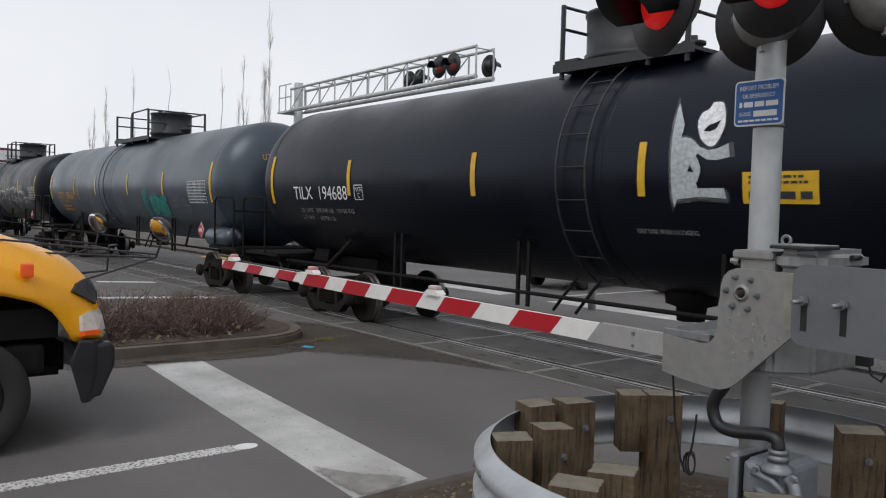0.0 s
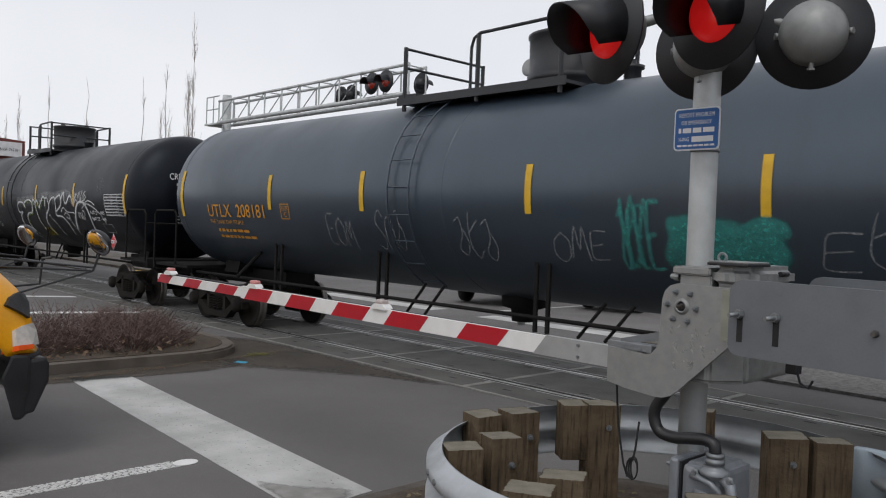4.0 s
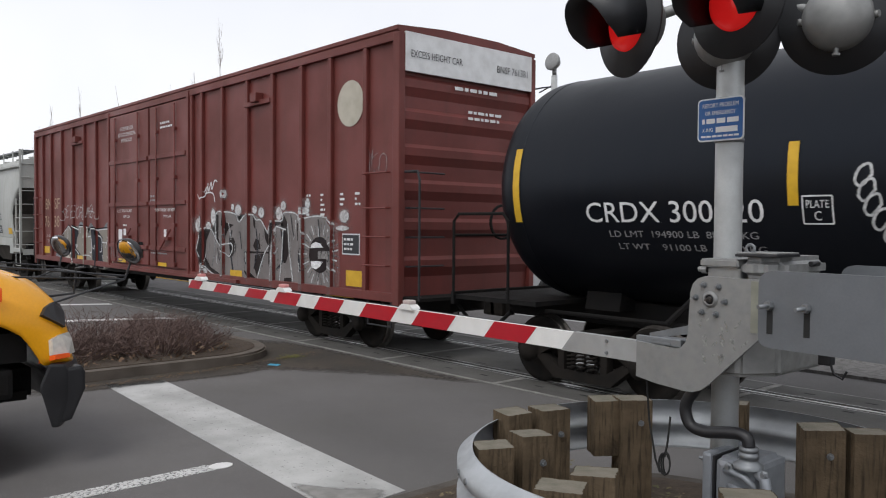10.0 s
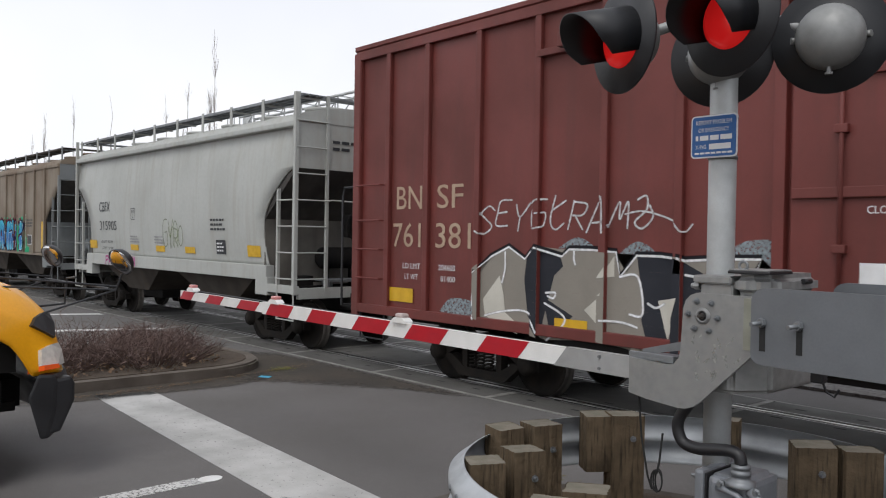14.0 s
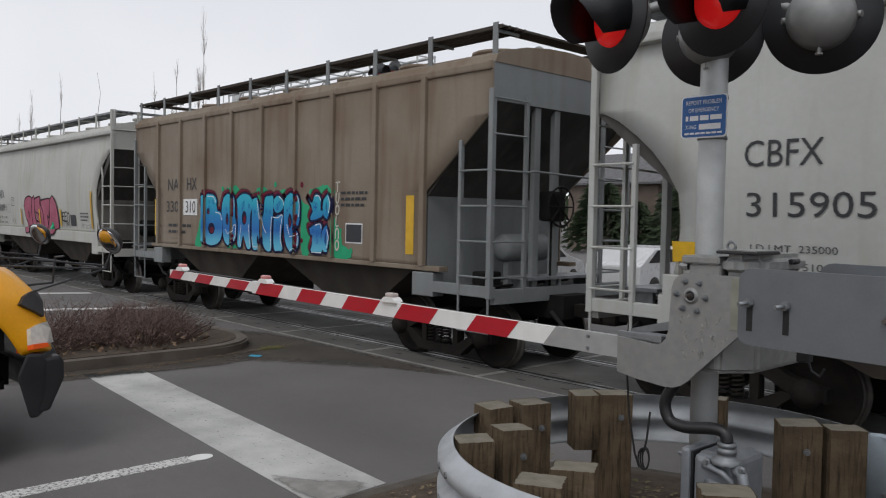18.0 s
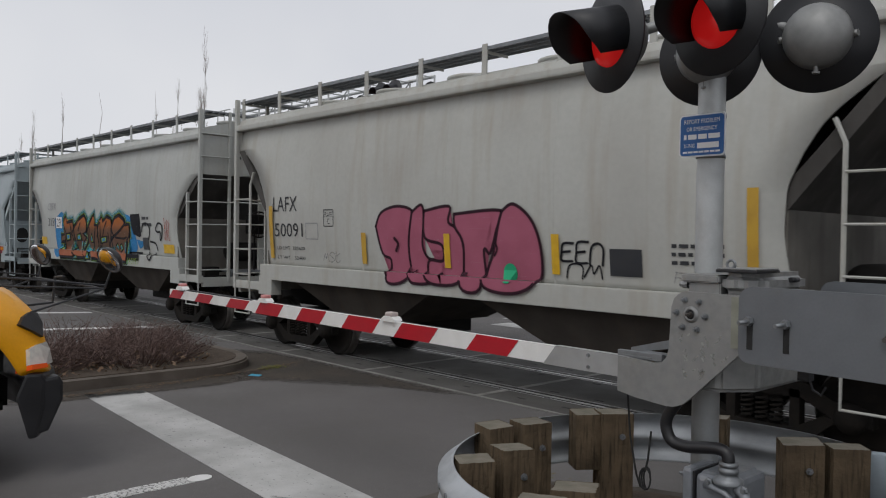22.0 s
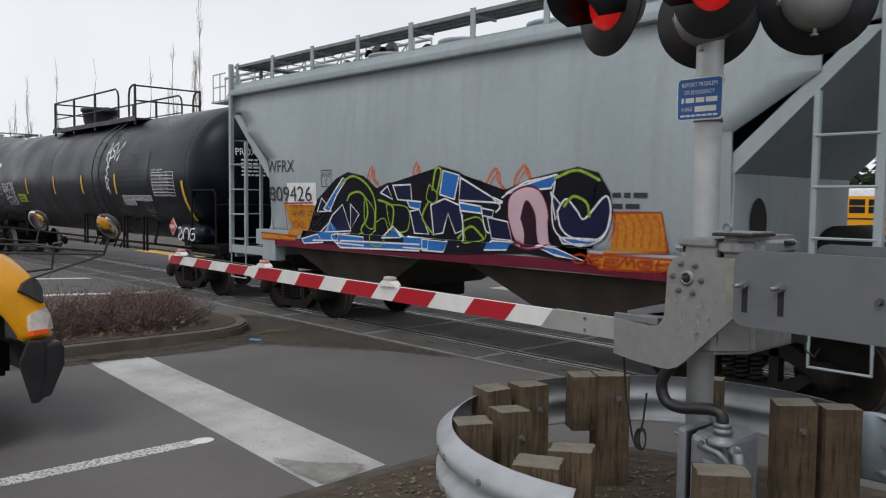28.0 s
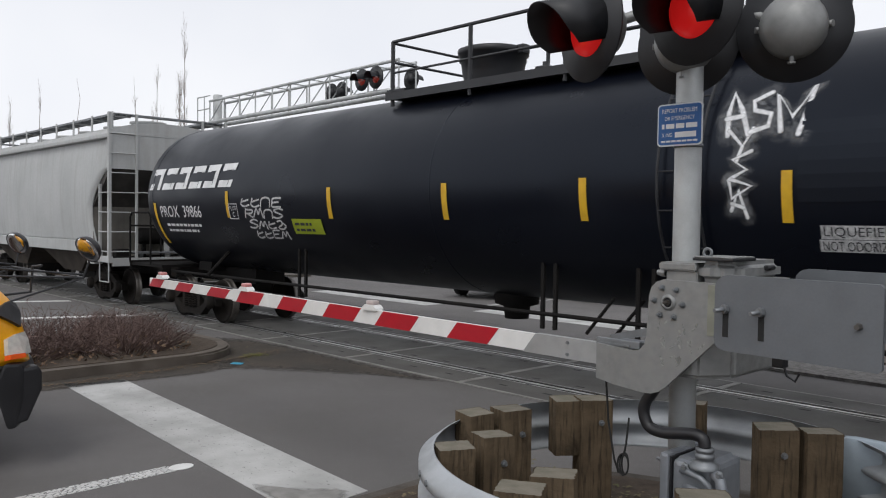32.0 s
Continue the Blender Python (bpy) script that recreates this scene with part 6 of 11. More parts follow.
WFRX_MORE = [
    [(-2.23, 1.58), (-1.57, 1.56), (-1.56, 1.43), (-2.3, 1.44)],
    [(-1.98, 2.07), (-1.77, 1.91), (-2.03, 1.67)],
    [(-1.07, 2.07), (-0.58, 2.03), (-0.62, 1.7), (-0.98, 1.71)],
    [(-0.61, 1.61), (-0.06, 1.59), (-0.07, 1.45), (-0.61, 1.45)],
    [(-0.53, 1.98), (-0.32, 2.01), (-0.15, 1.66), (-0.46, 1.66)],
    [(0.58, 1.87), (0.89, 1.92), (0.98, 1.66), (0.62, 1.59)],
    [(-3.31, 1.46), (-2.83, 1.56), (-2.66, 1.43), (-3.23, 1.39)],
    [(1.04, 1.93), (1.4, 1.88), (1.45, 1.64), (1.09, 1.65)],
    [(-1.6, 2.2), (-1.38, 1.98), (-1.43, 1.7), (-1.63, 1.78)],
    [(-0.19, 1.59), (0.35, 1.58), (0.26, 1.43), (-0.19, 1.43)],
    [(2.13, 2.26), (2.28, 2.11), (2.19, 1.92)],
    [(-1.37, 1.79), (-1.12, 1.85), (-1.08, 1.48), (-1.39, 1.47)],
    [(1.09, 1.62), (1.52, 1.62), (1.44, 1.52), (1.05, 1.5)],
    [(0.93, 2.05), (1.16, 2.02), (1.13, 1.93), (0.96, 1.95)],
    [(-0.08, 2.37), (0.08, 2.23), (0.01, 2.11), (-0.15, 2.17)],
]

PLACARDRED = material("placard_red", (0.45, 0.02, 0.03), 0.5, second=(0.38, 0.02, 0.03), amount=0.4, scale=8, bump=0.02)


# ---- black tank car with white marks
fit_words(TILX, tilx_at, "TILX  194688", -7.75, -5.79, 2.27, 2.52, WHITEPAINT)
fit_words(TILX, tilx_at, "LD LMT   205300 LB   93100 KG", -7.62, -5.68, 2.02, 2.10, DIMPAINT)
fit_words(TILX, tilx_at, "LT WT     60700 LB", -7.62, -6.42, 1.86, 1.94, DIMPAINT)
frame_box(TILX, tilx_at, -5.54, -5.28, 2.28, 2.53, WHITEPAINT, ("PLATE", "C"))
fit_words(TILX, tilx_at, "VENT TANK WHEN UNLOADING", 0.45, 1.28, 1.9, 1.96, DIMPAINT)
SPRAYMILK = spray("spray_milky_white", (0.52, 0.56, 0.58), 0.94, (0.36, 0.4, 0.42))
TILX_TAG = [(0.96, 3.42), (1.05, 3.26), (1.11, 3.14), (1.09, 2.99), (1.17, 2.99), (1.24, 2.97), (1.36, 2.87), (1.46, 2.84), (1.56, 2.85), (1.69, 2.9), (1.72, 2.76), (1.57, 2.73), (1.45, 2.74), (1.33, 2.81), (1.23, 2.86), (1.15, 2.83), (1.11, 2.74), (1.11, 2.58), (1.12, 2.44), (1.66, 2.44), (1.68, 2.33), (1.37, 2.35), (1.08, 2.32), (1.03, 2.23), (1.01, 2.4), (1.02, 2.65), (1.01, 2.9), (1, 3.12)]
for k, w in enumerate((1.12, 1.06)):
    for q in (TILX_TAG, [(1.4, 3.38), (1.51, 3.37), (1.58, 3.25), (1.61, 3.08), (1.55, 2.91), (1.46, 2.88), (1.35, 2.97), (1.28, 3.14), (1.3, 3.26), (1.37, 3.3)]):
        fill(TILX, tilx_at, shrunk(q, w), SPRAYHALO, 0.009 + 0.001 * k, rounded=False, label="white spray-painted figure")
fill(TILX, tilx_at, TILX_TAG, SPRAYMILK, 0.012, rounded=False, label="white spray-painted figure")
fill(TILX, tilx_at, [(1.25, 2.82), (1.33, 2.76), (1.38, 2.64), (1.34, 2.51), (1.26, 2.45), (1.19, 2.51), (1.15, 2.64), (1.18, 2.77)], SPRAYMILK, 0.013)
fill(TILX, tilx_at, [(1.4, 3.38), (1.51, 3.37), (1.58, 3.25), (1.61, 3.08), (1.55, 2.91), (1.46, 2.88), (1.35, 2.97), (1.28, 3.14), (1.3, 3.26), (1.37, 3.3)], SPRAYBRIGHT, 0.014)
for q in ([(1.25, 2.69), (1.3, 2.61), (1.22, 2.62)], [(1.37, 3.05), (1.42, 3.11), (1.49, 3.13), (1.56, 3.16), (1.52, 3.07), (1.45, 3.04)]):
    fill(TILX, tilx_at, q, SPRAYINK, 0.017, rounded=False)
patch(TILX, tilx_at, 1.87, 2.66, 2.28, 2.6, YELLOWTAPE, "emergency_placard", "yellow emergency placard", 0.012)
small_rows(TILX, tilx_at, 1.94, 2.6, 2.47, 2.58, 2, DARKLETTER, 5, 0.018)
small_rows(TILX, tilx_at, 1.94, 2.6, 2.3, 2.46, 1, DARKLETTER, 6, 0.018, False)

# ---- faded blue tank car
fit_words(UTLX, utlx_at, "UTLX  208181", -6.79, -4.69, 2.19, 2.44, ORANGELETTER)
fit_words(UTLX, utlx_at, "THE TANK CAR PEOPLE", -6.79, -5.5, 2.05, 2.13, ORANGELETTER)
small_rows(UTLX, utlx_at, -6.58, -5.06, 1.72, 1.99, 2, ORANGELETTER, 4)
frame_box(UTLX, utlx_at, -4.12, -3.86, 2.19, 2.45, ORANGELETTER, ("PLATE", "C"))
table(UTLX, utlx_at, 6.43, 7.57, 2.16, 2.69, WHITEPAINT, 5)
for i, (a, b, c, d) in enumerate(((-2.82, -2.1, 1.73, 2.29), (-1.53, -0.88, 1.72, 2.35), (0.19, 0.95, 1.68, 2.34), (1.89, 2.71, 1.75, 2.2), (5.09, 6.34, 1.83, 2.33))):
    scribble(UTLX, utlx_at, a, b, c, d, SPRAYTHIN, 0.025, 30 + i, 11, taper=False)
scribble(UTLX, utlx_at, 2.9, 3.4, 1.72, 2.5, SPRAYTEAL, 0.06, 41, 10, taper=False)
scribble(UTLX, utlx_at, 2.87, 3.21, 1.75, 2.58, SPRAYTEAL, 0.05, 42, 9, taper=False)
for i in range(4):
    scribble(UTLX, utlx_at, 3.52, 4.79, 1.78 + 0.05 * i, 2.3, SPRAYTEAL, 0.16, 43 + i, 9, 0.012 + 0.002 * i, False, "faded teal graffiti")
reservoir(UTLX, 7.4, 8.75, -1.25, 1.36, 0.24, TANKBLUE)
diamond(UTLX, 7.12, -1.42, 1.5, 0.2, "3475")

# ---- weathered black tank car
fit_words(CRDX, crdx_at, "CRDX 300020", -6.78, -4.57, 2.18, 2.42, WHITEPAINT)
fit_words(CRDX, crdx_at, "LD LMT  194900 LB  88400 KG", -6.49, -4.66, 2.0, 2.08, DIMPAINT)
fit_words(CRDX, crdx_at, "LT WT    91100 LB  41300 KG", -6.4, -4.6, 1.84, 1.92, DIMPAINT)
frame_box(CRDX, crdx_at, -4.18, -3.9, 2.17, 2.44, WHITEPAINT, ("PLATE", "C"))
fit_words(CRDX, crdx_at, "AAR ST - 445", 5.6, 6.53, 2.15, 2.25, WHITEPAINT)
fit_words(CRDX, crdx_at, "AAR ST - 446", 5.6, 6.53, 1.98, 2.08, WHITEPAINT)
table(CRDX, crdx_at, 6.65, 7.8, 2.14, 2.66, WHITEPAINT, 9)
frame_box(CRDX, crdx_at, 6.2, 6.75, 1.65, 1.9, DIMPAINT)
diamond(CRDX, 7.08, -1.42, 1.5, 0.2, "1987")
patch(CRDX, crdx_at, 1.25, 2.05, 1.36, 1.66, spray("spray_olive", (0.25, 0.2, 0.02), 0.85), "paint_patch", "olive yellow paint patch", 0.01)
CRDX_LINES = [
    [(0.23, 2.44), (-0.15, 2.47), (-0.35, 2.36), (-0.33, 2.15), (0.01, 2.15), (-0.22, 2.06), (-0.4, 1.83), (-0.4, 1.64), (-0.21, 1.41), (0.06, 1.19)],
    [(0.23, 2.44), (0.35, 2.3), (0.34, 2.44), (0.62, 2.52), (0.88, 2.52), (1.06, 2.41), (0.91, 2.16), (0.53, 2.12), (0.28, 1.97), (0.16, 1.7), (0.32, 1.39)],
    [(1.06, 2.41), (1.18, 2.54), (1.36, 2.43), (1.34, 2.21), (1.32, 1.87), (1.34, 1.6)],
    [(1.36, 2.43), (1.56, 2.51), (1.65, 2.3), (1.83, 2.43), (2.12, 2.63), (2.24, 2.48), (2.18, 2.37)],
    [(2.25, 2.58), (2.47, 2.57), (2.5, 2.3), (2.22, 2.14), (1.94, 1.88), (1.92, 1.62), (1.94, 1.41)],
    [(2.5, 2.3), (2.63, 2.47), (2.89, 2.59), (3.09, 2.56), (3.08, 2.29), (3, 2.09), (3.45, 2.05), (3.69, 1.81), (3.62, 1.5)],
    [(3.08, 2.54), (3.28, 2.61), (3.51, 2.65), (3.58, 2.46), (3.4, 2.32), (3.09, 2.22)],
    [(2.36, 2.06), (2.47, 2.11), (2.46, 2), (2.69, 1.84), (2.77, 1.42)],
    [(3.59, 2.55), (3.81, 2.73), (3.87, 2.46), (4.01, 2.45), (4.24, 2.63), (4.4, 2.58), (4.45, 2.4)],
    [(3.47, 2.2), (3.7, 2.32), (3.95, 2.2), (4.43, 2.18), (4.46, 2.08)],
    [(3.67, 2.12), (3.8, 2.17), (4.02, 2.1), (3.94, 2), (3.75, 2.05)],
    [(3.96, 2.03), (4.09, 1.65), (4.05, 1.28)],
    [(4.17, 1.71), (4.44, 2.03), (4.78, 2.4), (5.08, 2.48), (5.37, 2.4), (5.53, 2.1), (5.45, 1.71)],
    [(5.11, 2.31), (5.43, 2.42), (5.71, 2.39), (6.03, 2.29), (6.31, 2.15), (6.45, 1.94)],
    [(5.25, 2.4), (5.55, 2.5), (5.83, 2.47), (6.02, 2.39)],
    [(4.77, 2.2), (4.77, 2.04), (4.9, 2.2), (4.95, 2), (5.05, 2.2), (5.07, 2), (5.23, 2.18), (5.13, 2.25)],
    [(4.63, 2.75), (4.63, 2.45), (4.8, 2.7), (4.67, 2.58), (4.82, 2.49)],
    [(4.86, 2.51), (4.96, 2.72), (5.02, 2.51)],
    [(5.05, 2.74), (5.11, 2.53), (5.2, 2.76)],
    [(5.26, 2.65), (5.23, 2.52), (5.35, 2.54), (5.32, 2.71)],
    [(5.44, 2.75), (5.35, 2.69), (5.47, 2.6), (5.38, 2.52)],
]
CRDX_TOP = [(-0.27, 2.48), (0.35, 2.5), (0.88, 2.55), (1.46, 2.48), (2.21, 2.63), (2.89, 2.61), (3.81, 2.71), (4.37, 2.61)]
for i, w in enumerate((0.34, 0.24, 0.14)):
    line(CRDX, crdx_at, CRDX_TOP, w, SPRAYHALO, 0.010 + 0.0012 * i)
for i, pts in enumerate(CRDX_LINES):
    thick = 0.06 if i < 9 and i not in (7,) else (0.085 if i == 12 else 0.034)
    line(CRDX, crdx_at, pts, thick * 2.2, SPRAYHALO, 0.0135 + 0.0001 * i)
    line(CRDX, crdx_at, pts, thick, SPRAYWHITE, 0.016 + 0.0005 * i, label="white and green spray-painted graffiti" if i == 0 else "")
for i in (1, 2, 3):
    line(CRDX, crdx_at, [(u + 0.06, v - 0.05) for u, v in CRDX_LINES[i]], 0.05, SPRAYMOSS, 0.0148 + 0.0003 * i)
piece(CRDX, crdx_at, ["L", "O"], 6.17, 6.55, 2.72, 3.1, ((SPRAYTHIN, 0.03, 0),), 0.1, 0.02, 3)
piece(CRDX, crdx_at, ["L", "O"], -2.69, -2.08, 1.78, 2.31, ((SPRAYTHIN, 0.03, 0),), 0.1, 0.02, 3)
for i in range(8):
    u, v = -3.62 + 0.02 * i + 0.009 * i * i, 2.62 - 0.135 * i
    line(CRDX, crdx_at, [(u + 0.07 * math.cos(a) + 0.03 * math.sin(a), v + 0.1 * math.sin(a)) for a in (0, 1.2, 2.4, 3.6, 4.8)], 0.032, SPRAYWHITE, 0.012 + 0.0006 * i, True, "white chain-like spray tag")


# ---- boxcar
def box_side(u, v, off=0.006):
    return (u, (-1.542 if -2.6 < u < 2.2 else -1.462) - off, v)


fit_words(BNSF, box_side, "BN", -8.61, -8.03, 2.57, 2.91, TANLETTER)
fit_words(BNSF, box_side, "SF", -7.7, -7.16, 2.57, 2.91, TANLETTER)
fit_words(BNSF, box_side, "761", -8.69, -8.05, 2.0, 2.36, TANLETTER)
fit_words(BNSF, box_side, "381", -7.72, -7.0, 2.0, 2.36, TANLETTER)
for i, (wd, a, b) in enumerate((("CLOSE AND LOCK", -1.82, -0.92), ("BOTH DOORS BEFORE", -1.95, -0.78), ("MOVING CAR", -1.72, -1.02))):
    fit_words(BNSF, box_side, wd, a, b, 4.52 - 0.15 * i, 4.61 - 0.15 * i, WHITEPAINT)
fit_words(BNSF, box_side, "CLOSE THIS DOOR FIRST", -1.88, -0.9, 2.42, 2.49, WHITEPAINT, 0.06)
fit_words(BNSF, box_side, "OPEN THIS DOOR FIRST", 0.55, 1.68, 2.42, 2.49, WHITEPAINT, 0.06)
fit_words(BNSF, box_side, "OPEN CLOSE", -1.6, -1.15, 2.28, 2.34, WHITEPAINT)
fit_words(BNSF, box_side, "OPEN CLOSE", 0.9, 1.35, 2.28, 2.34, WHITEPAINT)
small_rows(BNSF, box_side, -1.62, -1.3, 2.05, 2.14, 1, WHITEPAINT, 1)
small_rows(BNSF, box_side, 0.2, 1.3, 1.4, 1.62, 3, DIMPAINT, 2)
small_rows(BNSF, box_side, 0.15, 0.6, 2.65, 2.85, 2, DIMPAINT, 3)
small_rows(BNSF, box_side, 0.75, 1.5, 4.35, 4.55, 2, WHITEPAINT, 4)
for wd, a, b, c in (("LD LMT", -8.45, -8.05, 1.68), ("LT WT", -8.4, -8.1, 1.52), ("204600", -7.65, -7.3, 1.68), ("81400", -7.6, -7.3, 1.52)):
    fit_words(BNSF, box_side, wd, a, b, c, c + 0.08, WHITEPAINT)
patch(BNSF, box_side, -1.95, -1.68, 1.7, 1.98, WHITEPAINT, "label", "white paper label", 0.012)
patch(BNSF, box_side, -1.6, -1.42, 1.8, 2.0, WHITEPAINT, "label", "", 0.012)
patch(BNSF, box_side, 0.95, 1.1, 1.75, 2.0, WHITEPAINT, "label", "", 0.012)
patch(BNSF, box_side, -0.97, -0.32, 1.29, 1.68, UNDER, "vent_screen", "dark mesh vent", 0.012)
bm = B()
vs = [bm.verts.new(box_side(8.3 + 0.37 * math.cos(a), 4.14 + 0.38 * math.sin(a), 0.012)) for a in (6.2832 * k / 32 for k in range(32))]
bm.faces.new(vs)
part("painted_disc", bm, material("aged_cream", (0.46, 0.43, 0.36), 0.7, second=(0.36, 0.33, 0.27), amount=0.7, scale=4), BNSF, "large cream painted disc")
patch(BNSF, box_side, 8.08, 8.58, 1.64, 1.99, WHITEPAINT, "label_frame", "", 0.010)
patch(BNSF, box_side, 8.10, 8.56, 1.66, 1.97, DARKLETTER, "inspection_label", "black inspection stencil box", 0.014)
small_rows(BNSF, box_side, 8.14, 8.5, 1.7, 1.94, 3, WHITEPAINT, 7, 0.018)
for a, b, c, d in ((8.2, 8.7, 1.12, 1.38), (7.6, 8.42, 0.92, 1.02), (-8.75, -8.2, 1.17, 1.38), (4.1, 4.6, 1.08, 1.2), (-5.5, -5.0, 1.05, 1.18), (-1.95, -1.45, 1.13, 1.22), (0.6, 1.1, 1.13, 1.22)):
    patch(BNSF, box_side, a, b, c, d, YELLOWTAPE, "reflective_strip", "", 0.016)
rp = random.Random(16)
for a, n in ((6.97, 5), (7.42, 5), (8.01, 3), (8.44, 3)):
    small_rows(BNSF, box_side, a, a + 0.15, 2.7 - 0.085 * n, 2.7, n, WHITEPAINT, int(a * 10), 0.012, True, 0.45)
# two big pieces painted over sheets and posts
POSTS_BOX = [-8.8, -7.9, -6.85, -5.8, -4.78, -3.8, 2.35, 2.85, 3.8, 4.86, 5.84, 6.85, 7.76, 8.76]


def box_ribbed(u, v, off=0.006):
    return (u, (-1.532 if any(abs(u - r) < 0.05 for r in POSTS_BOX) else -1.462) - off, v)


def on_box(pts, mat, off, label="", rounded=False):
    fill(BNSF, lambda u, v, o=0.0: (u, -1.462 - o, v), pts, mat, off, POSTS_BOX, 0.07, rounded, label)


for pts in RIGHT_BASE:
    on_box(shrunk(pts, 1.04), SPRAYHALO, 0.004, "", True)
    pts = [(u, max(v, 1.07)) for u, v in pts]
    on_box(pts, SPRAYSILVER, 0.007, "grey and white spray-painted graffiti")
for pts in RIGHT_BLACK + RIGHT_SHADE:
    pts = [(u, max(v, 1.07)) for u, v in pts]
    on_box(pts, SPRAYWINEBLACK, 0.0125)
for pts in RIGHT_WHITE + RIGHT_EDGE:
    pts = [(u, max(v, 1.07)) for u, v in pts]
    line(BNSF, box_ribbed, pts, 0.10, SPRAYHALO, 0.0135)
    line(BNSF, box_ribbed, pts, 0.034, SPRAYWHITE, 0.0145)
# the round last letter: black ring, white half moons, rays round it
GU, GV, GA, GB = 7.4, 1.61, 0.34, 0.315
on_box([(GU + GA * math.cos(q), GV + GB * math.sin(q)) for q in (6.2832 * k / 10 for k in range(10))], SPRAYWINEBLACK, 0.0128, "", True)
for pts in ([(7.1, 1.72), (7.14, 1.79), (7.27, 1.83), (7.42, 1.81), (7.51, 1.74)], [(7.11, 1.48), (7.3, 1.5), (7.5, 1.49), (7.43, 1.41), (7.28, 1.35), (7.16, 1.38)]):
    on_box(pts, SPRAYBRIGHT, 0.0148)
on_box([(7.35, 1.67), (7.81, 1.69), (7.81, 1.54), (7.35, 1.54)], SPRAYGREY, 0.0155)
for k in range(34):
    q = 6.2832 * k / 34
    r = 1.05 + 0.1 * (k % 3)
    line(BNSF, box_ribbed, [(GU + GA * r * math.cos(q), GV + GB * r * math.sin(q)), (GU + GA * (r + 0.5) * math.cos(q), GV + GB * (r + 0.5) * math.sin(q))], 0.035, SPRAYWHITE if k % 2 else SPRAYTHIN, 0.0107 + 0.00005 * k)
for i, (cu, cv, ru, rv) in enumerate(RIGHT_CLOUD):
    cloud(BNSF, box_ribbed, cu, cv, ru * 1.9, rv * 1.9, SPRAYHALO, 0.0165 + 0.0003 * i)
    cloud(BNSF, box_ribbed, cu, cv, ru * 1.25, rv * 1.25, SPRAYWHITE, 0.019 + 0.0003 * i)
rp = random.Random(16)
for k in range(22):
    u = rp.uniform(2.7, 7.5)
    line(BNSF, box_ribbed, [(u, rp.uniform(1.9, 2.1)), (u + rp.uniform(-0.1, 0.1), rp.uniform(1.5, 1.8)), (u + rp.uniform(-0.15, 0.15), rp.uniform(1.1, 1.4))], rp.uniform(0.02, 0.07), rp.choice((SPRAYTHIN, SPRAYHALO, SPRAYGREY, SPRAYCOAL)), 0.0105 + 0.0001 * k)
for k in range(30):
    u, v = rp.uniform(2.6, 7.9), rp.uniform(1.15, 2.0)
    line(BNSF, box_ribbed, [(u, v), (u + rp.uniform(-0.06, 0.06), v + 0.1), (u + rp.uniform(-0.12, 0.12), v + rp.uniform(0.2, 0.4))], rp.uniform(0.012, 0.03), rp.choice((SPRAYWHITE, SPRAYTHIN, SPRAYCOAL)), 0.0152 + 0.00004 * k)
for pts in RIGHT_TAG:
    line(BNSF, box_ribbed, pts, 0.035, SPRAYBRIGHT, 0.012, label="thin scribbled tag")
for pts in LEFT_HALO:
    on_box(pts, SPRAYPALE, 0.004, "pale blue spray mist", True)
for pts in LEFT_BASE:
    on_box(pts, SPRAYBEIGE, 0.007, "beige, navy and white spray-painted graffiti")
for pts in LEFT_NAVY:
    on_box(pts, SPRAYCOAL, 0.010)
for pts in LEFT_WHITE:
    on_box(pts, SPRAYPALEWHITE, 0.013)
for i, pts in enumerate(LEFT_LINES):
    if i == 0:
        line(BNSF, box_ribbed, [(u, v + 0.03) for u, v in pts], 0.05, SPRAYBLACK, 0.011, rounded=False)
    line(BNSF, box_ribbed, pts, 0.032, SPRAYBRIGHT, 0.016 + 0.0003 * i, rounded=i > 0)
piece(BNSF, box_ribbed, ["S", "E", "fork", "curl", "hook", "R", "A", "wave", "loop"], -6.85, -4.1, 2.25, 2.62, ((SPRAYWHITE, 0.028, 0),), 0.25, 0.16, 72, 0.011, "thin white spray tag")
line(BNSF, box_ribbed, [(-4.5, 2.45), (-4.25, 2.48), (-3.9, 2.38), (-3.75, 2.25), (-3.65, 2.33)], 0.025, SPRAYWHITE, 0.012)
for i in range(3):
    scribble(BNSF, box_side, -2.5 + 0.5 * i, -1.6 + 0.5 * i, 1.15, 1.7, SPRAYTHIN, 0.05, 75 + i, 6, 0.02)
scribble(BNSF, box_side, 8.65, 9.3, 3.0, 3.35, SPRAYTHIN, 0.025, 79, 9, taper=False)


def box_end(u, v, off=0.0):
    return (9.675 + off, u, v)


fit_words(BNSF, box_end, "EXCESS HEIGHT CAR", -1.32, -0.25, 4.72, 4.83, DARKLETTER, 0.006)
fit_words(BNSF, box_end, "BNSF 761381", 0.55, 1.3, 4.72, 4.84, DARKLETTER, 0.006)
small_rows(BNSF, lambda u, v, off=0.0: (9.635 + off, u, v), -0.4, 0.9, 4.3, 4.42, 1, WHITEPAINT, 8, 0.03)
small_rows(BNSF, lambda u, v, off=0.0: (9.635 + off, u, v), -0.1, 0.9, 3.85, 4.05, 2, WHITEPAINT, 9, 0.03)


def lengthen(car, k):
    """Stretch a finished car along the track; its trucks keep their shape."""
    done = set()
    for ob in car.children:
        if ob.name.split(".")[0] in ("truck", "wheelset", "coupler", "air_hose"):
            continue
        for q in [ob] + list(ob.children):
            q.location.x *= k
            if q.data.name not in done:
                done.add(q.data.name)
                q.data.transform(Matrix.Diagonal((k, 1, 1, 1)))


lengthen(BNSF, 1.011)

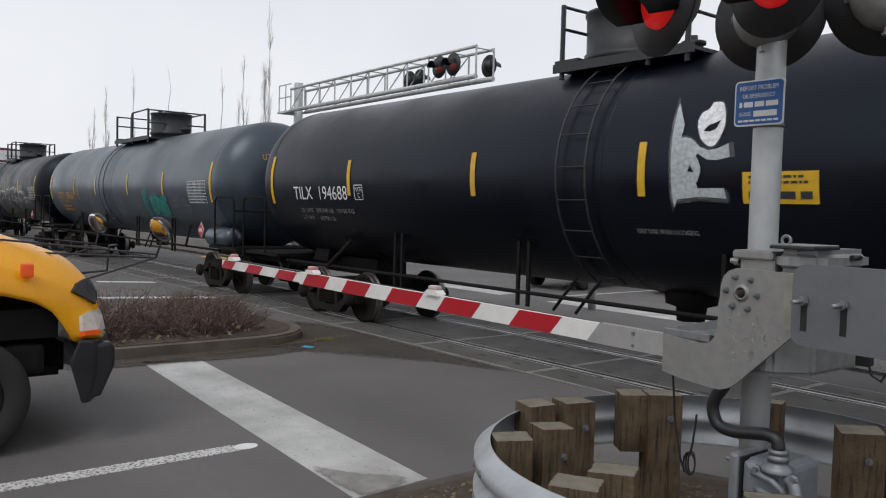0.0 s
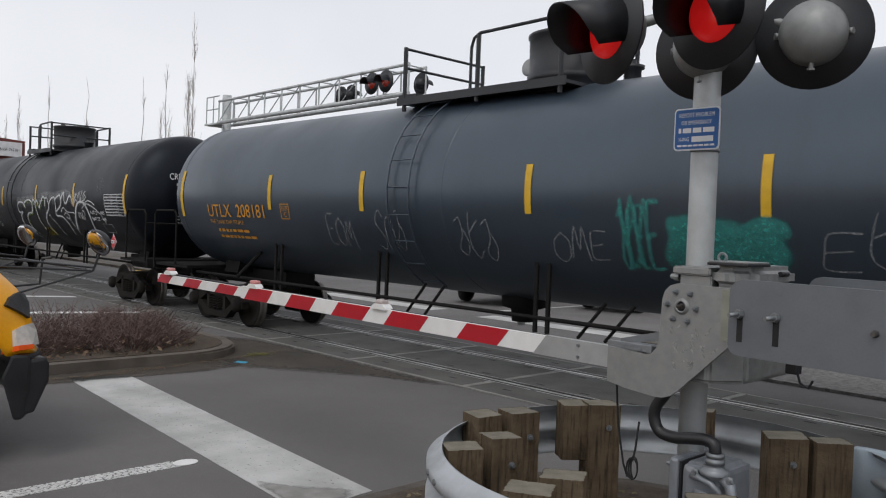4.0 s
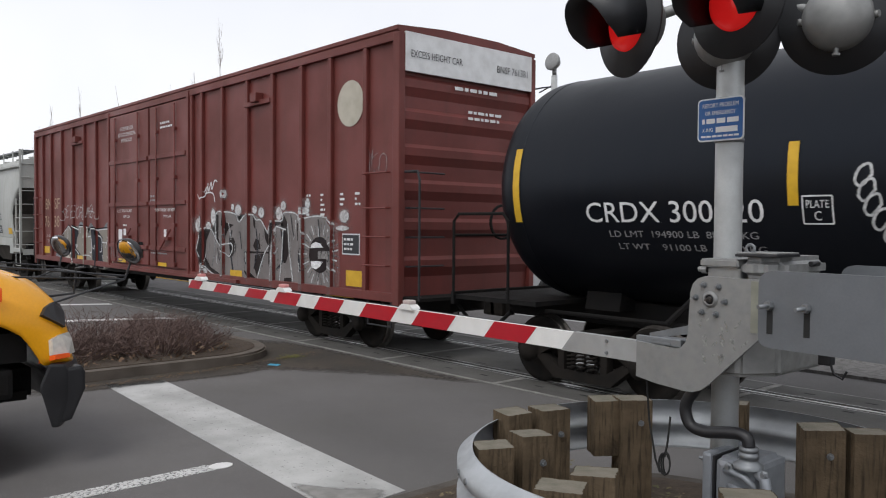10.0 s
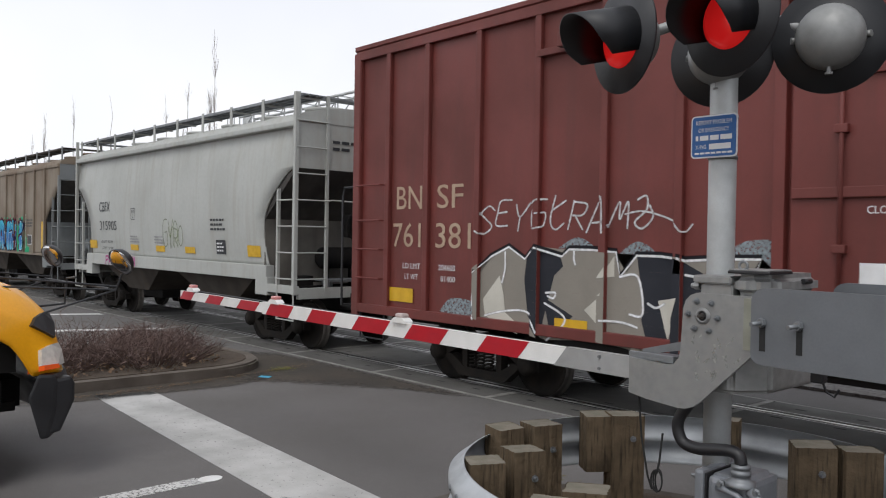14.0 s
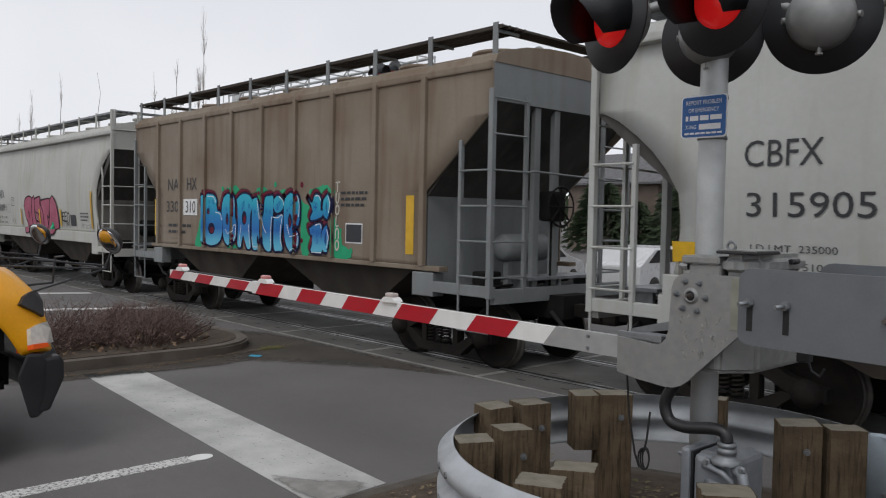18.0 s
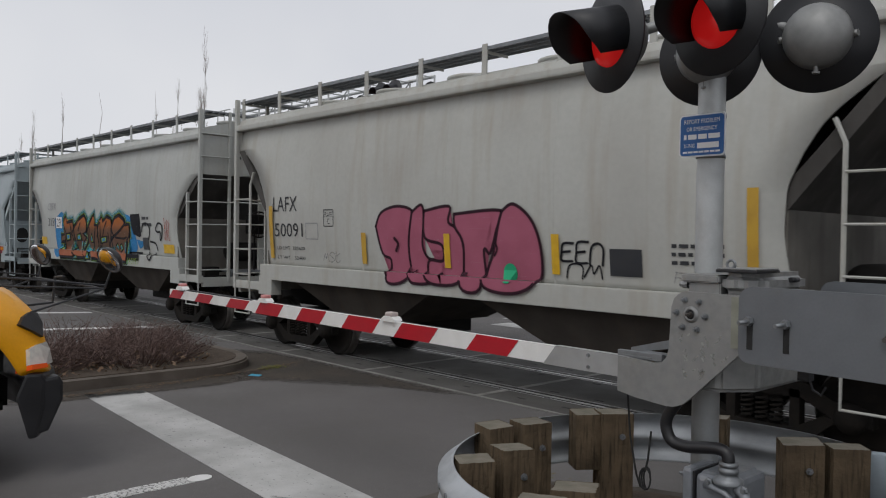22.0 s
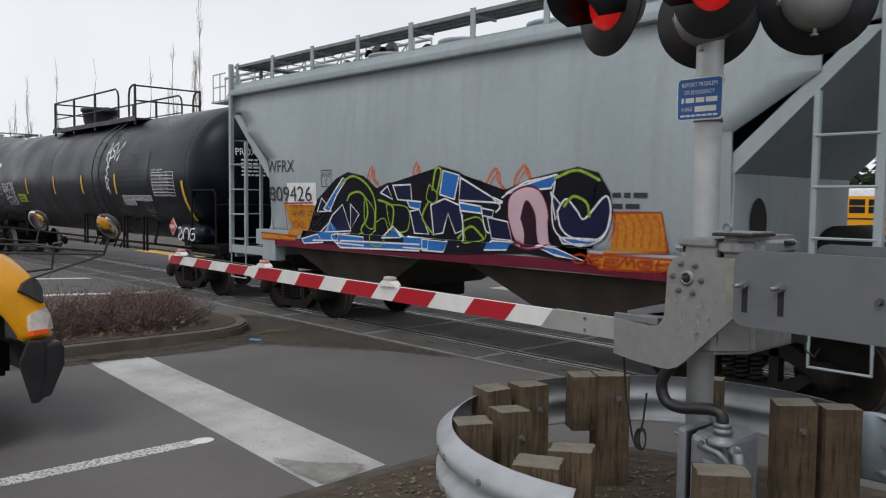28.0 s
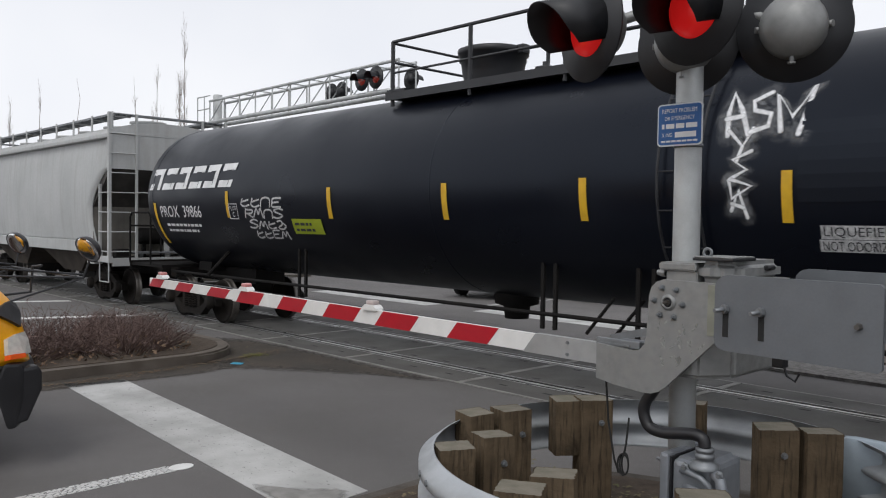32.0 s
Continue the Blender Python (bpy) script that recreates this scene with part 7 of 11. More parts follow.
# ---- light grey hopper
fit_words(CBFX, cbfx_at, "CBFX", -4.01, -3.24, 2.7, 2.96, DARKLETTER)
fit_words(CBFX, cbfx_at, "315905", -3.98, -2.77, 2.21, 2.45, DARKLETTER)
fit_words(CBFX, cbfx_at, "LD LMT  235000", -3.94, -3.1, 1.87, 1.94, DARKLETTER)
fit_words(CBFX, cbfx_at, "LT WT   51000", -3.94, -3.1, 1.7, 1.77, DARKLETTER)
frame_box(CBFX, cbfx_at, -1.79, -1.53, 2.48, 2.75, DARKLETTER, ("PLATE", "C"))
for a, b in ((-4.81, -4.27), (-1.9, -1.4), (-0.34, 0.16), (1.25, 1.75), (4.07, 4.58)):
    patch(CBFX, cbfx_at, a, b, 1.72, 1.94 if abs(a) > 4 else 1.86, YELLOWTAPE, "reflective_strip", "orange reflective patch", 0.012)
patch(CBFX, cbfx_at, 2.76, 3.17, 1.74, 2.03, DARKLETTER, "inspection_label", "black inspection stencil box", 0.012)
small_rows(CBFX, cbfx_at, 2.8, 3.1, 1.78, 2.0, 3, WHITEPAINT, 2, 0.018)
small_rows(CBFX, cbfx_at, 2.53, 3.31, 2.21, 2.5, 3, DARKLETTER, 3)
for a in (-1.9, -0.4):
    small_rows(CBFX, cbfx_at, a, a + 0.6, 1.9, 2.1, 3, DIMPAINT, 4)
piece(CBFX, lambda u, v, off=0.0: (u, -1.555 - off, v), ["P", "A", "wave", "E", "R", "S", "L", "wave"], -3.44, -1.4, 1.33, 1.56, ((SPRAYMAGENTA, 0.045, 0),), 0.1, 0.03, 4)
FACEGREEN = spray("spray_moss", (0.2, 0.27, 0.08), 0.5)
for i in range(3):
    scribble(CBFX, cbfx_at, 0.1 + 0.3 * i, 0.7 + 0.25 * i, 1.85, 2.55 - 0.1 * i, FACEGREEN, 0.035, 131 + i, 6, 0.012 + 0.002 * i, False, "faint green spray scribble")

# ---- tan ribbed hopper
fit_words(NAHX, nahx_at, "NA", -4.04, -3.5, 2.63, 2.89, DARKLETTER)
fit_words(NAHX, nahx_at, "HX", -3.1, -2.64, 2.63, 2.89, DARKLETTER)
fit_words(NAHX, nahx_at, "330", -4.11, -3.51, 2.16, 2.4, DARKLETTER)
patch(NAHX, nahx_at, -3.26, -2.6, 2.1, 2.44, WHITEPAINT, "number_patch", "white patch behind the car's number", 0.012)
fit_words(NAHX, nahx_at, "310", -3.14, -2.68, 2.15, 2.4, DARKLETTER, 0.018)
small_rows(NAHX, nahx_at, -4.0, -2.7, 1.68, 1.95, 2, DARKLETTER, 5)
small_rows(NAHX, nahx_at, 2.5, 3.25, 2.28, 2.57, 3, DARKLETTER, 6)
patch(NAHX, nahx_at, 2.64, 3.09, 1.71, 2.03, WHITEPAINT, "label_frame", "", 0.010)
patch(NAHX, nahx_at, 2.66, 3.07, 1.73, 2.01, DARKLETTER, "inspection_label", "black inspection stencil box", 0.014)
patch(NAHX, nahx_at, 4.14, 4.32, 1.6, 2.46, YELLOWTAPE, "reflective_strip", "", 0.012)
patch(NAHX, nahx_at, -4.72, -4.58, 1.62, 2.45, YELLOWTAPE, "reflective_strip", "", 0.012)
POSTS_TAN = [-4.52 + 1.13 * k for k in range(9)]


def tan_ribbed(u, v, off=0.0):
    return (u, (-1.592 if any(abs(u - r) < 0.05 for r in POSTS_TAN) else -1.532) - off, v)


def on_tan(pts, mat, off, label="", rounded=True):
    fill(NAHX, lambda u, v, o=0.0: (u, -1.532 - o, v), pts, mat, off, POSTS_TAN, 0.06, rounded, label)


for i, pts in enumerate(NAHX_GREEN):
    on_tan(shrunk(pts, 1.0, 0.13), SPRAYGREEN, 0.004 + 0.0005 * i, "bright green graffiti background")
rp = random.Random(61)
for i in range(26):
    u, v, r = rp.uniform(-2.7, 2.8), rp.choice((rp.uniform(2.45, 2.75), rp.uniform(1.55, 1.9))), rp.uniform(0.02, 0.06)
    on_tan([(u + r * math.cos(a), v + r * math.sin(a)) for a in (0, 1.3, 2.5, 3.8, 5.0)], rp.choice((SPRAYGREEN, SPRAYGREEN, SPRAYMAROON)), 0.007 + 0.0001 * i)
# ---- bubble letters on the tan hopper: outline, holes as (u, v, half width, half height), white glints
def bubble(outline_, holes, glints, k):
    outline_, glints = shrunk(outline_, 1.0, 0.13), [shrunk(g, 1.0, 0.13) for g in glints]
    holes = [(u + 0.13, v, a, b) for u, v, a, b in holes]
    line(NAHX, tan_ribbed, shrunk(outline_, 1.0, -0.05, 0.045), 0.13, SPRAYMAROON, 0.010 + 0.0003 * k, True, "large blue bubble-letter graffiti on green")
    line(NAHX, tan_ribbed, outline_, 0.10, SPRAYNAVY, 0.0145 + 0.0003 * k, True)
    on_tan(outline_, BLUEFADE, 0.019 + 0.0003 * k)
    for u, v, a, b in holes:
        ring_ = [(u + a * math.cos(q), v + b * math.sin(q)) for q in (0.0, 0.9, 1.8, 2.7, 3.6, 4.5, 5.4)]
        on_tan(shrunk(ring_, 1.3), SPRAYNAVY, 0.0235)
        on_tan(shrunk(ring_, 0.75, 0.02, -0.03), SPRAYMAROON, 0.0245)
    for g in glints:
        line(NAHX, tan_ribbed, g, 0.02, SPRAYBRIGHT, 0.0255)
    rb = random.Random(300 + k)
    us, vs = [q[0] for q in outline_], [q[1] for q in outline_]
    for _ in range(4):
        u, v, r = rb.uniform(min(us) + 0.1, max(us) - 0.1), max(vs) - rb.uniform(0.12, 0.3), rb.uniform(0.02, 0.045)
        line(NAHX, tan_ribbed, [(u + r * math.cos(q), v + 1.2 * r * math.sin(q)) for q in (0, 1.5, 3, 4.5)], 0.012, SPRAYBLUE, 0.0253, True)


bubble([(-2.5, 2.48), (-2.26, 2.53), (-1.97, 2.5), (-1.86, 2.39), (-1.9, 2.22), (-1.68, 2.16), (-1.61, 1.98), (-1.64, 1.71), (-1.8, 1.56), (-2.1, 1.5), (-2.37, 1.56), (-2.48, 1.64), (-2.4, 1.77), (-2.39, 2.11), (-2.46, 2.22), (-2.53, 2.33)], [(-2.07, 1.84, 0.11, 0.09), (-2.22, 2.19, 0.05, 0.05)], [[(-2.24, 2.49), (-2, 2.48), (-1.89, 2.37)], [(-1.9, 2.17), (-1.71, 2.14), (-1.63, 2.02)]], 0)
bubble([(-1.56, 2.47), (-1.38, 2.53), (-1.19, 2.5), (-1.12, 2.36), (-1.12, 2.12), (-1.05, 1.95), (-1.08, 1.69), (-1.26, 1.54), (-1.48, 1.57), (-1.59, 1.75), (-1.57, 1.92), (-1.64, 2.08), (-1.64, 2.28)], [(-1.36, 2.04, 0.09, 0.11)], [[(-1.16, 2.44), (-1.13, 2.28)], [(-1.47, 1.83), (-1.36, 1.74), (-1.21, 1.79), (-1.16, 1.91), (-1.08, 1.94)], [(-1.06, 1.93), (-1.08, 1.73), (-1.2, 1.59)]], 1)
bubble([(-1.04, 2.42), (-0.84, 2.52), (-0.61, 2.51), (-0.47, 2.42), (-0.45, 2.28), (-0.52, 2.13), (-0.56, 2), (-0.52, 1.75), (-0.5, 1.52), (-0.64, 1.51), (-0.7, 1.74), (-0.82, 1.7), (-0.87, 1.52), (-0.99, 1.54), (-0.99, 1.77), (-0.96, 2.09)], [(-0.74, 2.07, 0.07, 0.1)], [[(-0.85, 1.93), (-0.9, 1.7), (-0.87, 1.54)], [(-0.57, 1.94), (-0.54, 1.71), (-0.5, 1.53)]], 2)
bubble([(-0.44, 2.42), (-0.3, 2.45), (-0.17, 2.42), (-0.03, 2.14), (0.01, 2.43), (0.19, 2.48), (0.3, 2.45), (0.3, 2.18), (0.25, 1.89), (0.24, 1.51), (0.03, 1.51), (-0.15, 1.76), (-0.2, 1.52), (-0.42, 1.51), (-0.46, 1.9)], [], [[(-0.15, 2.4), (-0.09, 2.1), (-0.03, 1.92), (0.07, 1.81)], [(0.26, 2.1), (0.23, 1.81), (0.23, 1.52)], [(-0.44, 1.72), (-0.4, 1.55), (-0.23, 1.54)]], 3)
bubble([(0.32, 2.41), (0.44, 2.48), (0.58, 2.44), (0.67, 2.34), (0.59, 2.22), (0.42, 2.18), (0.32, 2.27)], [], [[(0.51, 2.47), (0.63, 2.4), (0.66, 2.32)]], 4)
bubble([(0.33, 2.09), (0.64, 2.13), (0.58, 1.76), (0.63, 1.54), (0.49, 1.5), (0.34, 1.55)], [], [[(0.3, 2.1), (0.47, 2.09), (0.62, 2.14), (0.58, 1.97), (0.56, 1.75), (0.62, 1.58)]], 5)
bubble([(0.7, 2.43), (0.84, 2.51), (1.04, 2.51), (1.16, 2.4), (1.18, 2.15), (1.14, 1.98), (1.01, 1.9), (1.14, 1.81), (1.14, 1.62), (1, 1.51), (0.82, 1.54), (0.71, 1.72), (0.67, 2.04), (0.67, 2.29)], [(0.92, 2.04, 0.09, 0.11)], [[(1.11, 2.47), (1.17, 2.32), (1.15, 2.12)], [(0.78, 1.97), (0.86, 1.8), (1.02, 1.77), (1.13, 1.83)], [(1.14, 1.78), (1.11, 1.62), (0.98, 1.52)]], 6)
bubble([(1.46, 2.4), (1.56, 2.35), (1.64, 2.48), (1.76, 2.48), (1.82, 2.38), (1.73, 2.24), (1.87, 2.22), (1.85, 2.13), (1.55, 2.06), (1.53, 2.14), (1.67, 2.29), (1.58, 2.29)], [], [[(1.66, 2.47), (1.76, 2.47), (1.82, 2.4)]], 7)
bubble([(1.9, 2.4), (2, 2.48), (2.11, 2.48), (2.17, 2.38), (2.16, 2.21), (2.07, 2.1), (1.95, 2.11), (1.88, 2.22)], [(2.02, 2.3, 0.04, 0.07)], [[(2.11, 2.46), (2.17, 2.35), (2.14, 2.19)]], 8)
bubble([(1.49, 1.92), (1.67, 1.99), (1.83, 2), (1.86, 1.9), (1.7, 1.7), (1.86, 1.69), (1.85, 1.53), (1.56, 1.53), (1.56, 1.61), (1.66, 1.8), (1.53, 1.82)], [], [[(1.67, 1.98), (1.81, 2), (1.84, 1.93)], [(1.57, 1.52), (1.85, 1.52)]], 9)
bubble([(1.86, 1.87), (1.97, 1.97), (2.09, 1.94), (2.15, 1.78), (2.1, 1.61), (1.98, 1.54), (1.88, 1.58), (1.84, 1.71)], [(2, 1.76, 0.04, 0.08)], [[(2.09, 1.92), (2.14, 1.78), (2.08, 1.61)]], 10)
for i, g in enumerate(("T", "U", "O", "L", "arch", "O")):
    piece(NAHX, tan_ribbed, [g], 2.36, 2.47, 2.54 - 0.19 * i, 2.70 - 0.19 * i, ((SPRAYPALEWHITE, 0.035, 0),), 0.05, 0.02, 400 + i, 0.014, "small white vertical tag")

# ---- cream hopper
fit_words(LAFX, lafx_at, "LAFX", -4.56, -3.77, 2.54, 2.8, DARKLETTER)
fit_words(LAFX, lafx_at, "50091", -4.51, -3.60, 2.09, 2.33, DARKLETTER)
fit_words(LAFX, lafx_at, "LD LMT  233600", -4.46, -3.56, 1.86, 1.92, DARKLETTER)
fit_words(LAFX, lafx_at, "LT WT   52400", -4.46, -3.56, 1.69, 1.75, DARKLETTER)
frame_box(LAFX, lafx_at, -2.95, -2.68, 2.28, 2.55, DARKLETTER, ("PLATE", "C"))
frame_box(LAFX, lafx_at, -3.5, -3.14, 2.06, 2.33, DIMPAINT)
OCHRE = material("ochre_strip", (0.5, 0.3, 0.03), 0.6, second=(0.38, 0.22, 0.03), amount=0.6, scale=5)
for a, c, d in ((-4.6, 1.7, 2.64), (-1.84, 1.69, 2.18), (0.07, 1.7, 2.18), (2.0, 1.7, 2.19), (4.5, 1.68, 2.67)):
    patch(LAFX, lafx_at, a - 0.06, a + 0.06, c, d, OCHRE if abs(a) > 0.5 and a != 2.0 else YELLOWTAPE, "reflective_strip", "", 0.034)


def over_sill(u, v, off=0.0):
    return lafx_at(u, v, off) if v > 1.6 else (u, -1.556 - off, v)


for i, pts in enumerate(LAFX_LETTERS):
    fill(LAFX, over_sill, pts, SPRAYPINK, 0.012 + 0.003 * i, label="pink bubble-letter graffiti with a black outline")
    line(LAFX, over_sill, pts, 0.05, SPRAYWINE, 0.0135 + 0.003 * i, True)
line(LAFX, over_sill, [(-1.08, 2.1), (-1.0, 2.02), (-1.05, 1.92)], 0.055, SPRAYWINE, 0.03)
line(LAFX, over_sill, [(0.98, 2.1), (1.03, 2.0), (0.98, 1.9)], 0.03, SPRAYWINE, 0.034)
bm = B()
bm.faces.new([bm.verts.new(over_sill(1.25 + 0.12 * math.cos(a), 1.68 + 0.13 * math.sin(a), 0.036)) for a in (6.2832 * k / 20 for k in range(20))])
part("sticker", bm, SPRAYGREEN, LAFX, "round green sticker")
patch(LAFX, lafx_at, 2.78, 3.21, 1.72, 2.03, DARKLETTER, "inspection_label", "black inspection stencil box", 0.012)
scribble(LAFX, lafx_at, 2.06, 2.72, 1.85, 2.1, SPRAYBLACK, 0.035, 81, 11, taper=False)
scribble(LAFX, lafx_at, 2.15, 2.7, 1.66, 1.82, SPRAYBLACK, 0.025, 82, 7, taper=False)
small_rows(LAFX, lafx_at, 3.58, 4.34, 1.86, 2.13, 3, DARKLETTER, 7)
scribble(LAFX, lafx_at, 3.6, 4.4, 1.68, 1.8, SPRAYTHIN, 0.02, 83, 12, taper=False)
scribble(LAFX, lafx_at, -3.0, -2.5, 1.68, 1.85, SPRAYTHIN, 0.02, 84, 9, taper=False)

# ---- grey hopper with the orange piece
fit_words(BEAR, bear_at, "CBFX", -4.1, -3.36, 2.72, 2.94, DIMPAINT)
fit_words(BEAR, bear_at, "3159", -4.07, -3.34, 2.26, 2.5, DARKLETTER)
patch(BEAR, bear_at, -4.77, -4.29, 1.72, 1.94, YELLOWTAPE, "reflective_strip", "orange reflective patch", 0.012)
patch(BEAR, bear_at, 4.0, 4.55, 1.66, 1.86, YELLOWTAPE, "reflective_strip", "", 0.012)


def bear_sill(u, v, off=0.0):
    v = max(v, 1.31)
    return bear_at(u, v, off) if v > 1.6 else (u, -1.556 - off, v)


for pts in BEAR_LETTERS:
    line(BEAR, bear_sill, pts, 0.4, SPRAYAQUA, 0.006, True, rounded=False)
for i, pts in enumerate(BEAR_BLUE):
    fill(BEAR, bear_sill, pts, SPRAYSKY, 0.009 + 0.0004 * i, label="blue graffiti fill")
for i, pts in enumerate(BEAR_BLACK):
    fill(BEAR, bear_sill, pts, SPRAYBLACK, 0.012, rounded=False, label="black paint block")
for i, pts in enumerate(BEAR_LETTERS):
    line(BEAR, bear_sill, pts, 0.3, SPRAYSKY, 0.0105 + 0.0003 * i, True, rounded=False)
for i, pts in enumerate(BEAR_LETTERS):
    line(BEAR, bear_sill, pts, 0.23, SPRAYLIME, 0.013 + 0.0003 * i, True, rounded=False)
for i, pts in enumerate(BEAR_LETTERS):
    line(BEAR, bear_sill, pts, 0.155, SPRAYBLACK, 0.016 + 0.0003 * i, True, rounded=False)
for i, pts in enumerate(BEAR_LETTERS):
    fill(BEAR, bear_sill, pts, ORANGEFADE, 0.019 + 0.002 * i, rounded=False, label="orange graffiti letters outlined in black, lime and blue")
    line(BEAR, bear_sill, pts, 0.085, SPRAYBLACK, 0.0195 + 0.002 * i, True, rounded=False)
for i, pts in enumerate(BEAR_HOLES):
    fill(BEAR, bear_sill, shrunk(pts, 1.9), SPRAYBLACK, 0.031, rounded=False)
    fill(BEAR, bear_sill, shrunk(pts, 1.15), SPRAYLIME, 0.0325, rounded=False)
    fill(BEAR, bear_sill, shrunk(pts, 0.8), SPRAYSKY, 0.034, rounded=False)
for st in ([(0.95, 1.96), (1.41, 2.11), (1.86, 2.32)],):
    line(BEAR, bear_sill, st, 0.075, SPRAYBLACK, 0.0315)
for st in ([(-2.63, 2.26), (-2.5, 2.05), (-2.61, 1.75)], [(-2.11, 2.35), (-2.03, 2.1)], [(-1.27, 2.35), (-1.47, 2.15)], [(-0.59, 2.22), (-0.71, 1.85)], [(-0.15, 2.23), (-0.26, 1.94), (-0.32, 1.7)], [(0.21, 2.35), (0.19, 2.03)], [(0.66, 2.38), (0.44, 2.15), (0.23, 1.72)], [(0.73, 2.08), (0.79, 1.74)], [(1.21, 1.98), (1.75, 1.96), (1.92, 2)]):
    line(BEAR, bear_sill, st, 0.055, SPRAYBLACK, 0.0315)
fit_words(BEAR, bear_sill, "E A G P E !", 2.11, 2.74, 1.36, 1.5, SPRAYLIME, 0.02)
patch(BEAR, bear_at, -3.31, -2.82, 2.2, 2.52, WHITEPAINT, "number_patch", "white patch behind the car's number", 0.022)
fit_words(BEAR, bear_at, "29", -3.24, -2.9, 2.24, 2.48, DARKLETTER, 0.027)
for pts in BEAR_DOODLE:
    line(BEAR, bear_sill, pts, 0.05, SPRAYBLACK, 0.014)
patch(BEAR, bear_at, 2.88, 3.2, 1.72, 2.0, DARKLETTER, "inspection_label", "black inspection stencil box", 0.016)
small_rows(BEAR, bear_at, 2.85, 3.45, 2.24, 2.54, 2, DARKLETTER, 8)
scribble(BEAR, bear_at, 4.05, 4.4, 1.95, 2.4, SPRAYRED, 0.015, 91, 12, taper=False)

# ---- pale blue hopper
fit_words(WFRX, wfrx_at, "WFRX", -4.5, -3.61, 2.61, 2.82, DARKLETTER)
fit_words(WFRX, wfrx_at, "809426", -4.44, -3.08, 2.1, 2.36, DARKLETTER, 0.016)
patch(WFRX, wfrx_at, -3.85, -2.95, 2.04, 2.42, WHITEPAINT, "number_patch", "white patch behind the car's number", 0.008)
frame_box(WFRX, wfrx_at, -2.78, -2.5, 2.35, 2.62, DARKLETTER, ("PLATE", "C"))


def wfrx_sill(u, v, off=0.0):
    return wfrx_at(u, v, off) if v > 1.6 else (u, -1.556 - off, v)


patch(WFRX, wfrx_sill, -4.2, 4.4, 1.31, 1.45, SPRAYMAROON, "graffiti", "maroon paint along the sill", 0.005, 10, 1, 0.01, 3)
for i, pts in enumerate(WFRX_ORANGE):
    fill(WFRX, wfrx_sill, pts, SPRAYYELLOW, 0.0075 + 0.0003 * i, rounded=False, label="orange graffiti background")
    line(WFRX, wfrx_sill, pts, 0.03, SPRAYRED, 0.0095, True, rounded=False)
for k in range(6):
    u = 3.05 + 0.11 * k
    line(WFRX, wfrx_sill, [(u, 1.65), (u + 0.03, 1.85 + 0.02 * (k % 3)), (u - 0.04, 2.0)], 0.03, SPRAYFLAME, 0.011)
scribble(WFRX, wfrx_sill, 2.5, 4.3, 1.42, 1.52, SPRAYRED, 0.035, 101, 24, 0.02, False)
for wd, a, b, c, d, m in (("FORK IN THE", -3.78, -3.08, 1.98, 2.08, SPRAYRED), ("LD LMT  233800", -3.72, -2.85, 1.86, 1.94, DARKLETTER), ("52200", -3.2, -2.85, 1.7, 1.78, DARKLETTER), ("ROAD...", -3.74, -3.3, 1.64, 1.76, SPRAYRED)):
    fit_words(WFRX, wfrx_sill, wd, a, b, c, d, m, 0.026)
for pts in WFRX_FLAMES:
    line(WFRX, wfrx_sill, pts, 0.04, SPRAYFLAME, 0.008, label="orange spray flame")
    line(WFRX, wfrx_sill, [(u + 0.05, v - 0.05) for u, v in pts], 0.025, SPRAYFLAME, 0.0085)
for pts in WFRX_BASE:
    line(WFRX, wfrx_sill, pts, 0.05, SPRAYBLACK, 0.0095, True, rounded=False)
    fill(WFRX, wfrx_sill, pts, SPRAYINK, 0.0105, rounded=False, label="blue, black and lime interlocking graffiti letters")
for i, pts in enumerate(WFRX_NAVY):
    fill(WFRX, wfrx_sill, pts, SPRAYNAVY, 0.014, rounded=i == 6)
    line(WFRX, wfrx_sill, pts, 0.03, SPRAYBRIGHT, 0.0175 + 0.0002 * i, True, rounded=i == 6)
for i, pts in enumerate(WFRX_BLUE):
    fill(WFRX, wfrx_sill, pts, SPRAYBLUE, 0.0145, rounded=False)
    line(WFRX, wfrx_sill, pts, 0.03, SPRAYBRIGHT, 0.019 + 0.0002 * i, True, rounded=False)
for i, pts in enumerate(WFRX_MORE):
    fill(WFRX, wfrx_sill, pts, (SPRAYBLUE, SPRAYNAVY, SPRAYINK)[i % 3], 0.0142, rounded=False)
    line(WFRX, wfrx_sill, pts, 0.026, SPRAYLIME if i % 3 == 2 else SPRAYBRIGHT, 0.0205 + 0.0002 * i, True, rounded=i % 3 == 2)
for i, pts in enumerate(WFRX_LIME):
    line(WFRX, wfrx_sill, pts, 0.045, SPRAYLIME, 0.021 + 0.0002 * i)
for i, pts in enumerate(WFRX_WHITE):
    line(WFRX, wfrx_sill, pts, 0.026, SPRAYBRIGHT, 0.023 + 0.0002 * i)
for pts in WFRX_RING:
    line(WFRX, wfrx_sill, pts, 0.06, SPRAYMAROON, 0.026, True)
    fill(WFRX, wfrx_sill, pts, SPRAYROSE, 0.028)
for pts in WFRX_HOLE:
    line(WFRX, wfrx_sill, pts, 0.03, SPRAYMAROON, 0.031, True)
    fill(WFRX, wfrx_sill, pts, SPRAYWINE, 0.033)
small_rows(WFRX, wfrx_at, 3.02, 3.6, 2.05, 2.3, 2, DARKLETTER, 9)
